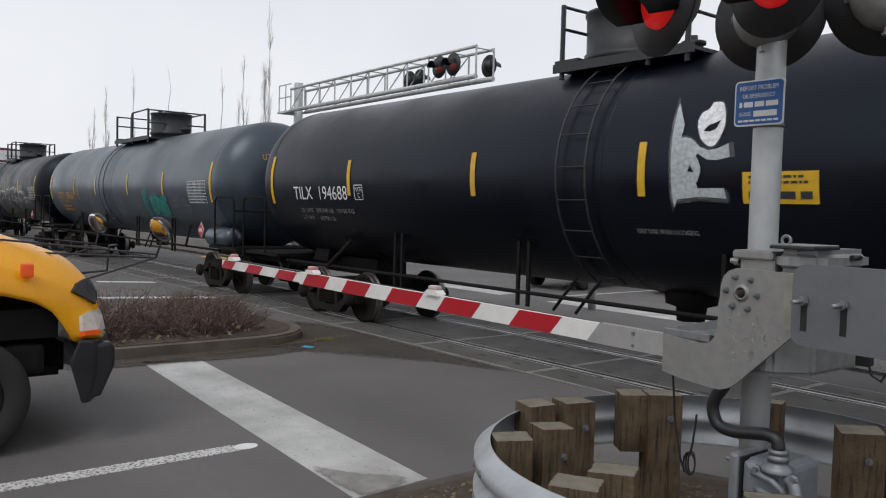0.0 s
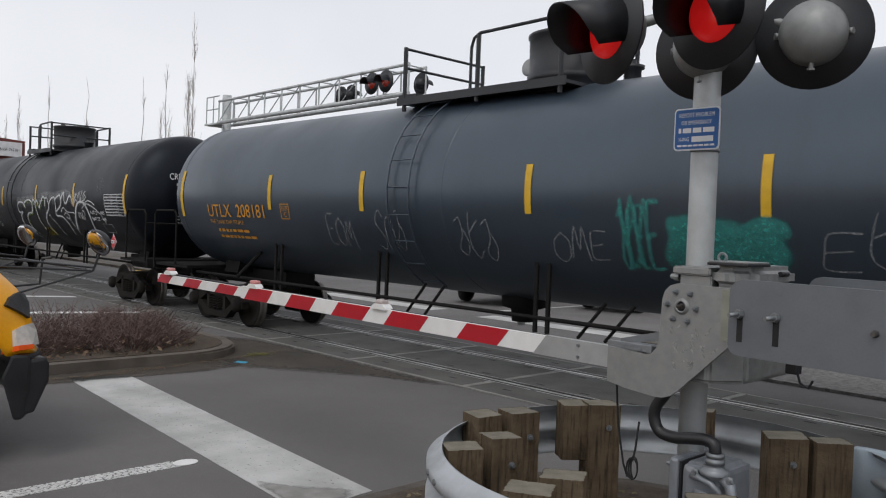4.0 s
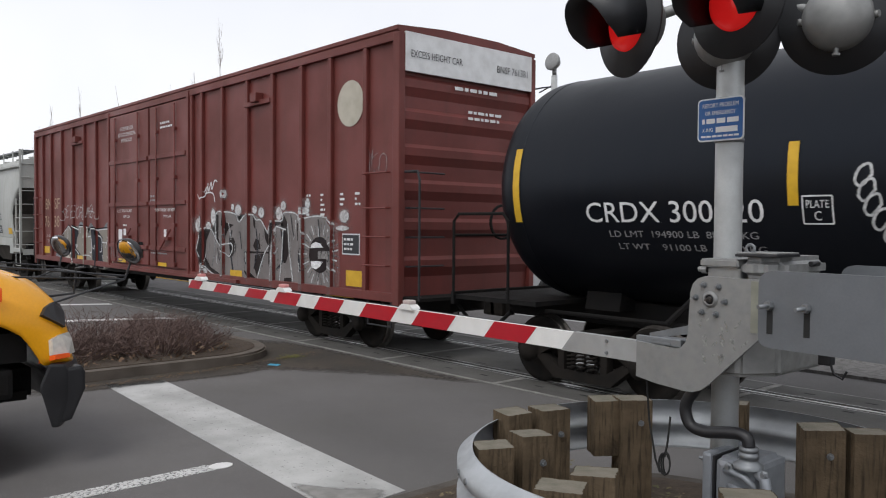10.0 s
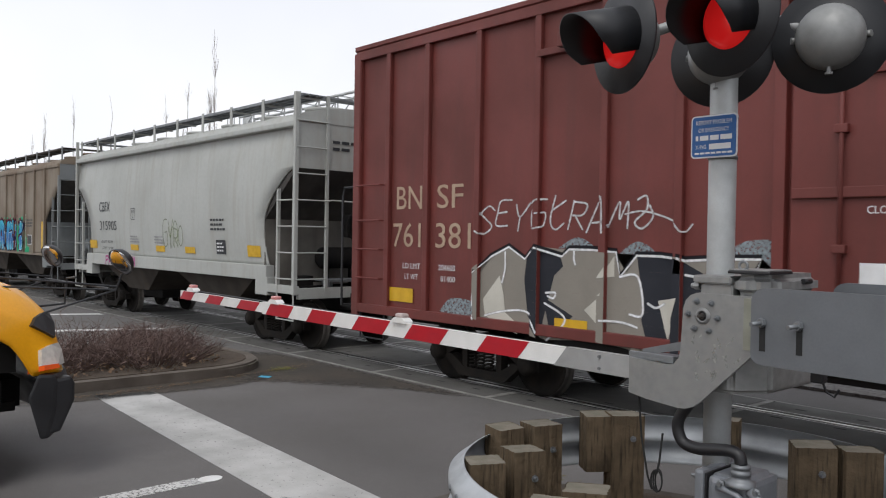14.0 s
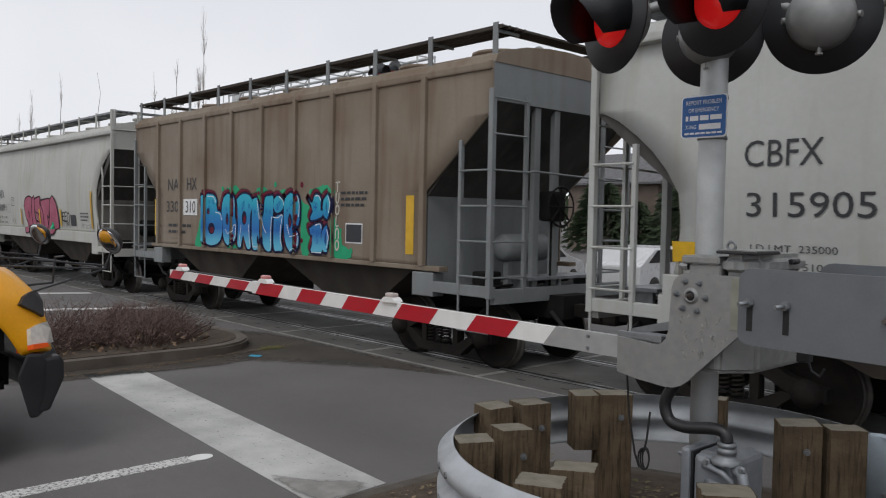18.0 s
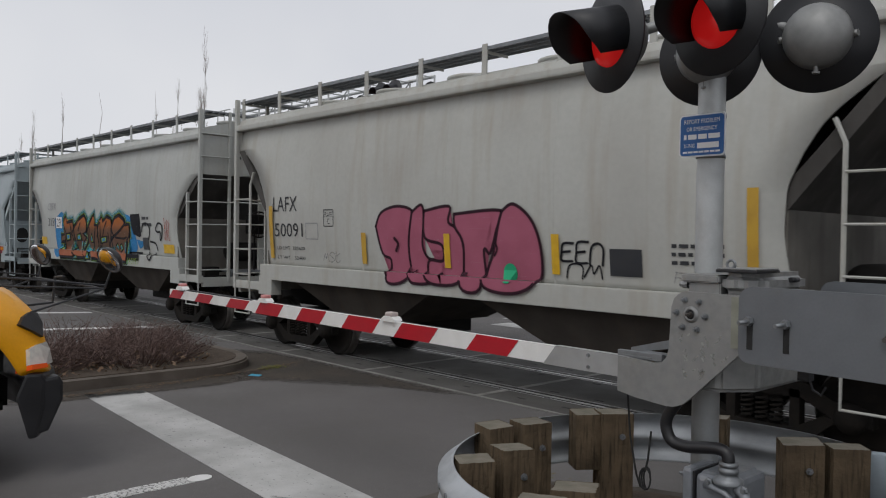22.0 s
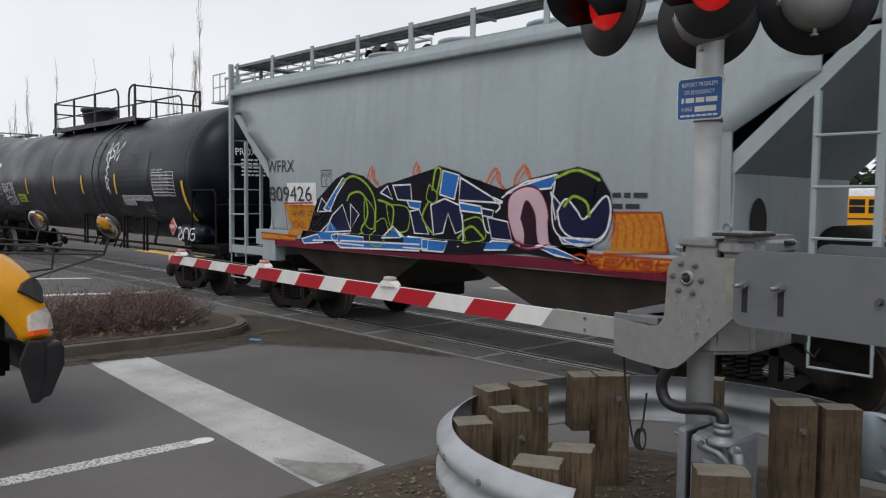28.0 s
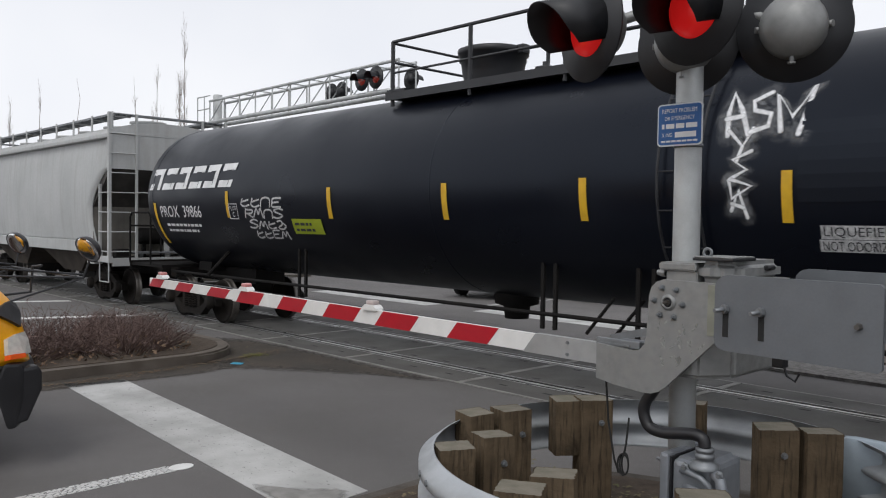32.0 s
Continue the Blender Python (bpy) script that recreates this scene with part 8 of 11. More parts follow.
for x, z, r in ((-0.95, 1.95, 0.2), (-1.15, 1.4, 0.08)):
    bm = B()
    bm.faces.new([bm.verts.new((4.468, x + r * math.cos(a), z + r * 1.3 * math.sin(a))) for a in (6.2832 * k / 18 for k in range(18))])
    part("lightening_hole", bm, RUBBER, WFRX)

# ---- long black pressure car
bm = B()
for k in range(6):
    u = -8.95 + 0.6 * k
    for a, b, c, d in ((0.0, 0.16, 0, 1), (0.16, 0.5, 0.72, 1), (0.36, 0.5, 0, 1 if k % 2 else 0.72), (0.16, 0.36, 0, 0.28 if k else 0.0)):
        if d > c:
            q = [(u + a + 0.12 * c, 2.78 + 0.46 * c), (u + b + 0.12 * c, 2.78 + 0.46 * c), (u + b + 0.12 * d, 2.78 + 0.46 * d), (u + a + 0.12 * d, 2.78 + 0.46 * d)]
            bm.faces.new([bm.verts.new(prox_at(uu, vv, 0.012)) for uu, vv in q])
part("brand_mark", bm, WHITEPAINT, PROX, "heavy white block mark")
fit_words(PROX, prox_at, "PROX  39866", -8.47, -6.67, 2.2, 2.44, WHITEPAINT)
small_rows(PROX, prox_at, -8.33, -6.51, 1.85, 2.1, 2, WHITEPAINT, 11)
frame_box(PROX, prox_at, -5.55, -5.25, 2.18, 2.46, WHITEPAINT, ("PLATE", "C"))
for i in range(4):
    scribble(PROX, prox_at, -5.1 + 0.1 * i, -3.7, 2.4 - 0.2 * i, 2.56 - 0.2 * i, SPRAYWHITE, 0.04, 111 + i, 13, taper=False)
patch(PROX, prox_at, -3.5, -2.64, 1.92, 2.19, spray("lime_placard", (0.3, 0.36, 0.03), 1.0), "emergency_placard", "lime yellow emergency placard", 0.012)
small_rows(PROX, prox_at, -3.42, -2.75, 1.95, 2.16, 2, DARKLETTER, 12, 0.018)
PROX_TAG = (
    (0.058, ([(4.33, 3.07), (4.3, 3.3), (4.31, 3.56), (4.43, 3.35), (4.54, 3.07)], [(4.29, 3.25), (4.46, 3.27)], [(4.7, 3.52), (4.54, 3.43), (4.57, 3.32), (4.74, 3.27), (4.73, 3.14), (4.56, 3.09)], [(4.86, 3.08), (4.77, 3.48), (4.95, 3.22), (5.11, 3.55), (5.03, 3.04)])),
    (0.042, ([(4.34, 3.12), (4.5, 2.95), (4.59, 3.13)], [(4.5, 2.95), (4.45, 2.8)], [(4.6, 2.9), (4.41, 2.82), (4.56, 2.72), (4.39, 2.63)], [(4.39, 2.63), (4.61, 2.56), (4.41, 2.44), (4.38, 2.62)], [(4.4, 2.32), (4.48, 2.52), (4.56, 2.25)], [(4.41, 2.39), (4.53, 2.35)])),
)
for w, strokes in PROX_TAG:
    for i, st in enumerate(strokes):
        line(PROX, prox_at, st, w * 4.0, SPRAYHALO, 0.012 + 0.0004 * i, label="bright white spray-painted tag", rounded=False)
        line(PROX, prox_at, st, w, SPRAYBRIGHT, 0.0165 + 0.0004 * i, rounded=False)
patch(PROX, prox_at, 5.05, 6.95, 2.4, 3.17, material("repaint_black", (0.0042, 0.0052, 0.0088), 0.42, second=(0.0034, 0.0042, 0.0075), amount=0.7, scale=0.8, streak=0.2, grime=(0.005, 0.0055, 0.008), bump=0.02, spec=0.26, tint=(0.72, 0.83, 1.0)), "repaint_panel", "greyer repainted patch", 0.006, 6, 6)
table(PROX, prox_at, 7.15, 8.28, 2.17, 2.7, WHITEPAINT, 13)
for wd, a, b, c, d in (("LIQUEFIED PETROLEUM GAS", 5.27, 6.93, 2.06, 2.165), ("NOT ODORIZED", 5.25, 5.91, 1.93, 2.025)):
    patch(PROX, prox_at, a - 0.03, b + 0.03, c - 0.015, d + 0.015, SPRAYWHITE, "stencil_panel", "white stencil background", 0.008)
    fit_words(PROX, prox_at, wd, a, b, c, d, DARKLETTER, 0.014)
frame_box(PROX, prox_at, 6.42, 6.8, 1.74, 2.02, DIMPAINT)
line(PROX, prox_at, [(6.6, 1.79), (6.6, 2.02)], 0.012, DIMPAINT, 0.01, rounded=False)
line(PROX, prox_at, [(6.42, 1.79), (6.8, 1.79)], 0.012, DIMPAINT, 0.0105, rounded=False)
small_rows(PROX, prox_at, 6.45, 6.75, 1.52, 1.68, 3, DIMPAINT, 31, 0.01, True, 0.3)
fit_words(PROX, prox_at, "DOT 112J340W", 7.17, 7.75, 2.72, 2.78, WHITEPAINT)
diamond(PROX, 8.05, -1.46, 1.5, 0.2, "1075")
reservoir(PROX, 8.3, 9.45, -1.3, 1.36, 0.22, TANKBLACK)
scribble(PROX, lambda u, v, off=0.0: (u, -1.53 - off, v), 8.45, 9.3, 1.25, 1.5, SPRAYBRIGHT, 0.035, 121, 11, taper=False)


def head_at(half, radius, zc):
    """The rounded end of a tank that leads the car."""
    def place(u, v, off=0.01):
        r2 = (u * u + (v - zc) ** 2) / radius ** 2
        return (half + radius * HEAD * math.sqrt(max(0.0, 1 - r2)) + off, u, v)
    return place


crdx_head = head_at(7.95, 1.52, 2.66)
fit_words(CRDX, crdx_head, "CRDX 300020", -0.75, 0.15, 3.05, 3.2, WHITEPAINT, 0.015)
small_rows(CRDX, crdx_head, -0.6, 0.1, 2.75, 3.0, 2, WHITEPAINT, 14, 0.015)
small_rows(CRDX, crdx_head, -0.55, 0.0, 2.0, 2.3, 4, DIMPAINT, 15, 0.015)
utlx_head = head_at(8.05, 1.52, 2.66)
fit_words(UTLX, utlx_head, "UTLX 208181", -0.6, 0.3, 3.2, 3.35, ORANGELETTER, 0.015)
small_rows(UTLX, utlx_head, -0.3, 0.3, 2.85, 3.15, 4, ORANGELETTER, 16, 0.015)
prox_head = head_at(8.95, 1.56, 2.66)
fit_words(PROX, prox_head, "PROX 39866", -0.8, 0.1, 3.05, 3.2, WHITEPAINT, 0.015)
small_rows(PROX, prox_head, -0.7, 0.0, 2.6, 3.0, 5, WHITEPAINT, 17, 0.015)
for c, z, c_end in ((WFRX, 3.85, 5.855), (CBFX, 3.7, 5.855), (BEAR, 3.7, 5.855), (LAFX, 3.85, 5.935)):
    small_rows(c, lambda u, v, off=0.0: (c_end + off, u, v), -0.75, -0.25, z, z + 0.25, 2, DARKLETTER, 20, 0.01)


# ---------------------------------------------------------------- crossing panels, kerbs, markings
def crossing():
    base = B()
    box(base, -34, 14, 7.66, 10.64, -0.05, 0.002)
    base = structure("crossing_bed", base, RUBBER, "concrete panel crossing set between and beside the rails", "level crossing")
    rnd = random.Random(4)
    rows = ((7.7, 8.29), (8.53, 9.79), (10.03, 10.61))
    for y0, y1 in rows:
        bm = B()
        box(bm, -1.205, 1.205, y0, y1, -0.02, 0.012, 0.006)
        for k in range(3):
            for yy in ((y0 + 0.15, y1 - 0.15) if y1 - y0 > 1 else ((y0 + y1) / 2,)):
                box(bm, -0.8 + 0.75 * k, -0.66 + 0.75 * k, yy - 0.02, yy + 0.02, 0.0115, 0.0135)
        first = part("panel", bm, CONCRETE, base)
        for f in first.data.polygons:
            if f.center.z > 0.0125 and f.area < 0.02:
                f.material_index = 1
        first.data.materials.append(RUBBER)
        first.matrix_local = pose(-33 + 1.27, 0, 0)
        for k in range(1, 18):
            shared("panel", first.data, base, pose(-33 + 1.27 + 2.54 * k, 0, rnd.uniform(-0.002, 0.002)))
        for k in range(18):
            bm = B()
            box(bm, -33 + 2.54 * k - 0.05, -33 + 2.54 * k + 0.05, y0, y1, -0.02, 0.011)
            part("joint_steel", bm, JOINT, base)
    for y in (7.68, 10.625):
        bm = B()
        box(bm, -34, 14, y - 0.02, y + 0.02, -0.02, 0.013)
        part("edge_angle", bm, JOINT, base)


crossing()
def dirt(name, centre, rim, z, mat, label, seed):
    """A stain that thins out towards a ragged rim: rim points round a centre line."""
    rp = random.Random(seed)
    bm = B()
    cover = bm.verts.layers.float.new("cover")
    rim = smooth(rim + rim[:1], 5)[:-1]
    rings = []
    for k in (1.0, 0.85, 0.6, 0.3):
        row = []
        for u, v in rim:
            w = k * (1 + (rp.uniform(-0.05, 0.05) if k > 0.9 else 0))
            p = bm.verts.new((centre[0] + (u - centre[0]) * w, centre[1] + (v - centre[1]) * w, z))
            p[cover] = {1.0: 0.0, 0.85: 0.45, 0.6: 0.9, 0.3: 1.0}[k]
            row.append(p)
        rings.append(row)
    n = len(rim)
    for p, q in zip(rings, rings[1:]):
        for i in range(n):
            bm.faces.new((p[i], p[(i + 1) % n], q[(i + 1) % n], q[i]))
    bm.faces.new(rings[-1])
    ob = structure(name, bm, mat, label, "dirt")
    return ob


def thinning(m, scale=9.0):
    """Lets the surface below show where the stain's cover is low."""
    nt = m.node_tree
    at_, co, nz, ad, mr = (nt.nodes.new("ShaderNode" + k) for k in ("Attribute", "TexCoord", "TexNoise", "Math", "MapRange"))
    at_.attribute_name = "cover"
    nz.inputs["Scale"].default_value, nz.inputs["Detail"].default_value = scale, 5
    mr.inputs["From Min"].default_value, mr.inputs["From Max"].default_value = 0.5, 1.15
    mr.inputs["To Max"].default_value = 0.85
    nt.links.new(co.outputs["Object"], nz.inputs["Vector"])
    nt.links.new(at_.outputs["Fac"], ad.inputs[0])
    nt.links.new(nz.outputs["Fac"], ad.inputs[1])
    nt.links.new(ad.outputs[0], mr.inputs["Value"])
    nt.links.new(mr.outputs["Result"], nt.nodes["Principled BSDF"].inputs["Alpha"])
    return m


DIRT = thinning(material("dirt_on_asphalt", (0.062, 0.05, 0.039), 0.95, second=(0.046, 0.041, 0.036), amount=0.9, scale=1.5, bump=0.4, fleck=0.3))
dirt("patch", (-11.0, 7.0), [(-13.6, 6.6), (-13.3, 7.4), (-12.0, 7.64), (-9.0, 7.64), (-7.6, 7.6), (-8.6, 7.1), (-9.7, 6.4), (-10.5, 5.75), (-11.1, 5.4), (-12.0, 6.2)], 0.004, DIRT, "brown dirt washed over the asphalt beside the track", 3)
dirt("kerb_dirt", (-10.9, 4.6), [(-11.15, 2.6), (-10.6, 2.7), (-10.45, 3.8), (-10.35, 5.0), (-10.4, 5.8), (-10.9, 6.4), (-11.2, 6.0), (-11.2, 4.5)], 0.006, DIRT, "brown dirt gathered along the island's kerb", 4)

dirt("smear", (-5.15, 3.55), [(-4.88, 3.36), (-4.92, 3.75), (-5.1, 3.9), (-5.4, 3.62), (-5.7, 3.42), (-5.3, 3.34)], 0.0105, thinning(material("tyre_smear", (0.3, 0.295, 0.28), 0.95, second=(0.2, 0.195, 0.185), amount=0.9, scale=6, bump=0.3)), "tyre dirt over the worn end of the stop line", 6)


def litter():
    """Dead leaves and moss crumbs lying along the kerb."""
    rp = random.Random(77)
    for name, mat, n, label in (("leaf_litter", material("dead_leaves", (0.13, 0.085, 0.05), 0.95, vary=0.0), 420, "dead brown leaves blown along the kerb"), ("moss_crumbs", material("moss", (0.13, 0.14, 0.02), 0.95), 120, "yellow-green moss crumbs by the kerb")):
        bm = B()
        for _ in range(n):
            t = rp.random()
            if name == "leaf_litter":
                x, y = -10.85 - 0.6 * t * t + abs(rp.gauss(0, 0.1)), 3.4 + 3.9 * t
            else:
                x, y = -11.2 + rp.gauss(0, 0.08), 6.7 + rp.gauss(0, 0.1)
            r, a, z = rp.uniform(0.012, 0.03), rp.uniform(0, 6.28), rp.uniform(0.008, 0.02)
            bm.faces.new([bm.verts.new((x + r * math.cos(a + q), y + r * 0.6 * math.sin(a + q), z + 0.01 * rp.random())) for q in (0, 1.6, 3.1, 4.7)])
        tagged(part(name, bm, mat), label, "leaves" if name == "leaf_litter" else "moss", kind="stuff")


litter()
FRESHPAINT = material("fresh_road_paint", (0.66, 0.66, 0.65), 0.75, second=(0.52, 0.52, 0.51), amount=0.7, scale=3, bump=0.2)
for a in ([(-18.7, 5.2), (-18.35, 5.2), (-17.45, 7.5), (-17.8, 7.5)], [(-22.45, 6.2), (-22.15, 6.2), (-21.5, 7.5), (-21.8, 7.5)]):
    flat("far_lane_line", a, 0.006, FRESHPAINT, "white painted lane line on the far lanes", "road marking")
for x0 in (-20.5, -13.6):
    flat("far_stop_line", [(x0, 14.2), (x0 + 5.2, 14.2), (x0 + 5.2, 14.85), (x0, 14.85)], 0.006, ROADPAINT, "white painted stop line beyond the tracks", "road marking")
flat("far_centre_line", [(-14.4, 15.5), (-14.25, 15.5), (-14.25, 40), (-14.4, 40)], 0.006, ROADPAINT, "white painted line along the far road", "road marking")
flat("tactile_strip", [(-31.5, 12.6), (-26.2, 12.6), (-26.2, 13.3), (-31.5, 13.3)], 0.03, YELLOWTAPE, "yellow tactile paving strip beyond the tracks", "tactile paving", 0.03)
flat("far_pavement", [(-90, 13.3), (-26, 13.3), (-26, 18), (-90, 18)], 0.1, KERB, "light concrete pavement beyond the tracks", "pavement", 0.1)
flat("ballast_west", [(-200, 7.2), (-34.1, 7.2), (-34.1, 11.1), (-200, 11.1)], 0.02, BALLAST, "grey stone ballast of the railway line", "ballast", 0.05)
flat("ballast_east", [(14.1, 7.2), (80, 7.2), (80, 11.1), (14.1, 11.1)], 0.02, BALLAST, "grey stone ballast of the railway line", "ballast", 0.05)
flat("gravel_bed", [(-9.3, 11.9), (6, 11.9), (6, 13.6), (-7.8, 13.6)], 0.05, BALLAST, "gravel bed with weeds beyond the tracks", "gravel", 0.08)
flat("far_concrete", [(-9.0, 13.9), (30, 13.9), (30, 24), (-8, 24)], 0.03, KERB, "pale concrete yard beyond the tracks", "yard", 0.03)


def outline(cx0, cx1, y0, y1, r, n=8):
    """An island outline with a rounded end towards the tracks."""
    pts = [(cx0, y0), (cx1, y0)]
    pts += [(cx1 - r + r * math.cos(a), y1 - r + r * math.sin(a)) for a in (math.pi / 2 * k / n for k in range(n + 1))]
    pts += [(cx0 + r + r * math.cos(a), y1 - r + r * math.sin(a)) for a in (math.pi / 2 + math.pi / 2 * k / n for k in range(n + 1))]
    return pts


def island():
    bm = B()
    prism(bm, outline(-14.3, -11.12, -9, 6.72, 1.2), lambda u, v, d: (u, v, d), -0.02, 0.14)
    bmesh.ops.bevel(bm, geom=[e for e in bm.edges if all(v.co.z > 0.1 for v in e.verts)], offset=0.03, segments=2, affect="EDGES")
    structure("median_kerb", bm, material("stained_kerb", (0.14, 0.118, 0.10), 0.92, second=(0.09, 0.075, 0.062), amount=0.9, scale=2.5, grime=(0.05, 0.04, 0.032), grime_amount=0.5, bump=0.5), "stained concrete kerb of a planted median island", "kerb")
    bm = B()
    prism(bm, outline(-14.12, -11.3, -8.8, 6.54, 1.05), lambda u, v, d: (u, v, d), 0.1, 0.15)
    bmesh.ops.triangulate(bm, faces=list(bm.faces))
    structure("median_soil", bm, SOIL, "bark and soil bed of the median", "soil")
    rnd = random.Random(11)
    twig = material("twig", (0.17, 0.115, 0.10), 0.9, second=(0.10, 0.07, 0.065), amount=0.8, scale=8, bump=0.2)
    leafm = material("dead_leaf", (0.26, 0.18, 0.12), 0.9, second=(0.15, 0.09, 0.06), amount=0.8, scale=3, bump=0.2)
    for cx, cy, rx, ry, h in ((-12.15, 5.0, 0.75, 0.95, 0.62), (-12.9, 4.2, 0.9, 1.2, 0.75), (-12.2, 3.2, 0.8, 1.1, 0.7), (-13.3, 5.4, 0.7, 0.7, 0.6), (-12.3, 1.8, 0.85, 1.1, 0.72), (-13.4, 2.6, 0.8, 1.2, 0.75), (-12.4, 0.2, 0.9, 1.1, 0.7)):
        bush = thing("shrub", pose(cx, cy, 0.14), "low leafless reddish-brown shrub in the median bed", "shrub", "shrubs of the median")
        bm = B()
        for _ in range(330):
            a, q = rnd.uniform(0, 6.283), math.sqrt(rnd.random())
            x, y = q * rx * math.cos(a), q * ry * math.sin(a)
            hh = 1.0 * h * rnd.uniform(0.35, 1.0) * (1 - 0.5 * q * q)
            dx, dy = rnd.uniform(-0.22, 0.22) + 0.1 * math.cos(a), rnd.uniform(-0.22, 0.22) + 0.1 * math.sin(a)
            p0 = Vector((x * 0.75, y * 0.75, 0))
            p1 = Vector((x + dx * 0.4, y + dy * 0.4, hh * 0.6))
            p2 = Vector((x + dx, y + dy, hh * rnd.uniform(0.8, 1.05)))
            tube(bm, [p0, p1, p2], [0.007, 0.005, 0.002], 3, False)
            for _ in range(3):
                s = p1.lerp(p2, rnd.random())
                e = s + Vector((rnd.uniform(-0.18, 0.18), rnd.uniform(-0.18, 0.18), rnd.uniform(-0.02, 0.16)))
                tube(bm, [s, e], [0.004, 0.0015], 3, False)
        part("twig_mass", bm, twig, bush)["kind"] = "stuff"
        bm = B()
        for _ in range(330):
            a, q = rnd.uniform(0, 6.283), math.sqrt(rnd.random())
            c = Vector((q * rx * 1.15 * math.cos(a), q * ry * 1.15 * math.sin(a), rnd.uniform(0.01, 0.3) * (1.1 - q)))
            r = rnd.uniform(0.018, 0.045)
            u = Vector((rnd.uniform(-1, 1), rnd.uniform(-1, 1), rnd.uniform(-0.5, 0.5))).normalized()
            w = u.orthogonal().normalized()
            bm.faces.new([bm.verts.new(c + k) for k in (u * r, w * r * 0.5 + Vector((0, 0, r * 0.3)), -u * r, -w * r * 0.5)])
        part("leaf_mass", bm, leafm, bush, "pale curled dead leaves")["kind"] = "stuff"


island()


def verge():
    pts = [(-4.72, -8), (8, -8), (8, 6.3), (-0.5, 6.3), (-2.6, 6.15), (-3.7, 5.75), (-4.4, 5.2), (-4.72, 4.4)]
    bm = B()
    prism(bm, pts, lambda u, v, d: (u, v, d), -0.02, 0.10)
    bmesh.ops.bevel(bm, geom=[e for e in bm.edges if all(v.co.z > 0.08 for v in e.verts)], offset=0.025, segments=2, affect="EDGES")
    structure("verge_kerb", bm, KERB, "low concrete kerb round the signal's verge", "kerb")
    inner = [(-4.58, -7.9), (7.9, -7.9), (7.9, 6.15), (-0.5, 6.15), (-2.55, 6.0), (-3.6, 5.62), (-4.28, 5.1), (-4.58, 4.35)]
    bm = B()
    prism(bm, inner, lambda u, v, d: (u, v, d), 0.05, 0.108)
    structure("verge_soil", bm, SOIL, "bare dark soil with leaf litter round the signal mast", "soil")
    bm = B()
    lathe(bm, (-2.24, 4.06, 0.1), (0, 0, 1), [(0, 0.42), (0.06, 0.4), (0.07, 0.0)], 24)
    structure("mast_footing", bm, KERB, "round concrete footing under the signal mast", "footing")
    rnd = random.Random(5)
    bm = B()
    for _ in range(2600):
        x, y = rnd.uniform(-4.5, -0.6), rnd.uniform(2.2, 5.4)
        r = rnd.uniform(0.008, 0.028)
        c = Vector((x, y, 0.112 + rnd.uniform(0, 0.015)))
        a = rnd.uniform(0, 6.28)
        u, w = Vector((math.cos(a), math.sin(a), rnd.uniform(-0.4, 0.4))), Vector((-math.sin(a), math.cos(a), rnd.uniform(-0.4, 0.4)))
        bm.faces.new([bm.verts.new(c + k) for k in (u * r, w * r * 0.6, -u * r, -w * r * 0.6)])
    leaf = material("litter_leaf", (0.19, 0.14, 0.085), 0.9, second=(0.07, 0.09, 0.035), amount=0.9, scale=2.5, bump=0.1)
    tagged(part("leaf_litter", bm, leaf), "scattered brown leaves and moss on the soil", "leaves", kind="stuff")


verge()

bm = B()
box(bm, -0.09, 0.09, -0.05, 0.05, 0, 0.012, 0.004)
ob = part("litter_wrapper", bm, material("wrapper_blue", (0.05, 0.35, 0.55), 0.4, bump=0.2, bump_scale=30))
ob.matrix_world = pose(-10.74, 6.13, 0.0, 4, 0, 30)
tagged(ob, "small crumpled blue wrapper on the asphalt", "litter")
rnd = random.Random(21)
bm = B()
for _ in range(420):
    x, y = rnd.uniform(-12.3, -10.2), rnd.uniform(3.4, 7.2)
    if x < -11.1 and y < 6.5:
        x = -11.05 + rnd.random() * 0.25
    r = rnd.uniform(0.006, 0.02)
    c = Vector((x, y, 0.004))
    a = rnd.uniform(0, 6.28)
    u, w = Vector((math.cos(a), math.sin(a), 0.2)), Vector((-math.sin(a), math.cos(a), 0.1))
    bm.faces.new([bm.verts.new(c + k) for k in (u * r, w * r * 0.6, -u * r, -w * r * 0.6)])
tagged(part("gutter_debris", bm, material("debris", (0.17, 0.13, 0.08), 0.95, second=(0.1, 0.12, 0.04), amount=0.8, scale=2)), "twigs and leaf crumbs in the gutter by the kerb", "debris", kind="stuff")


# ---------------------------------------------------------------- guard rail ring and its posts
RING = Vector((-2.457, 4.185, 0))
RING_R = 1.326


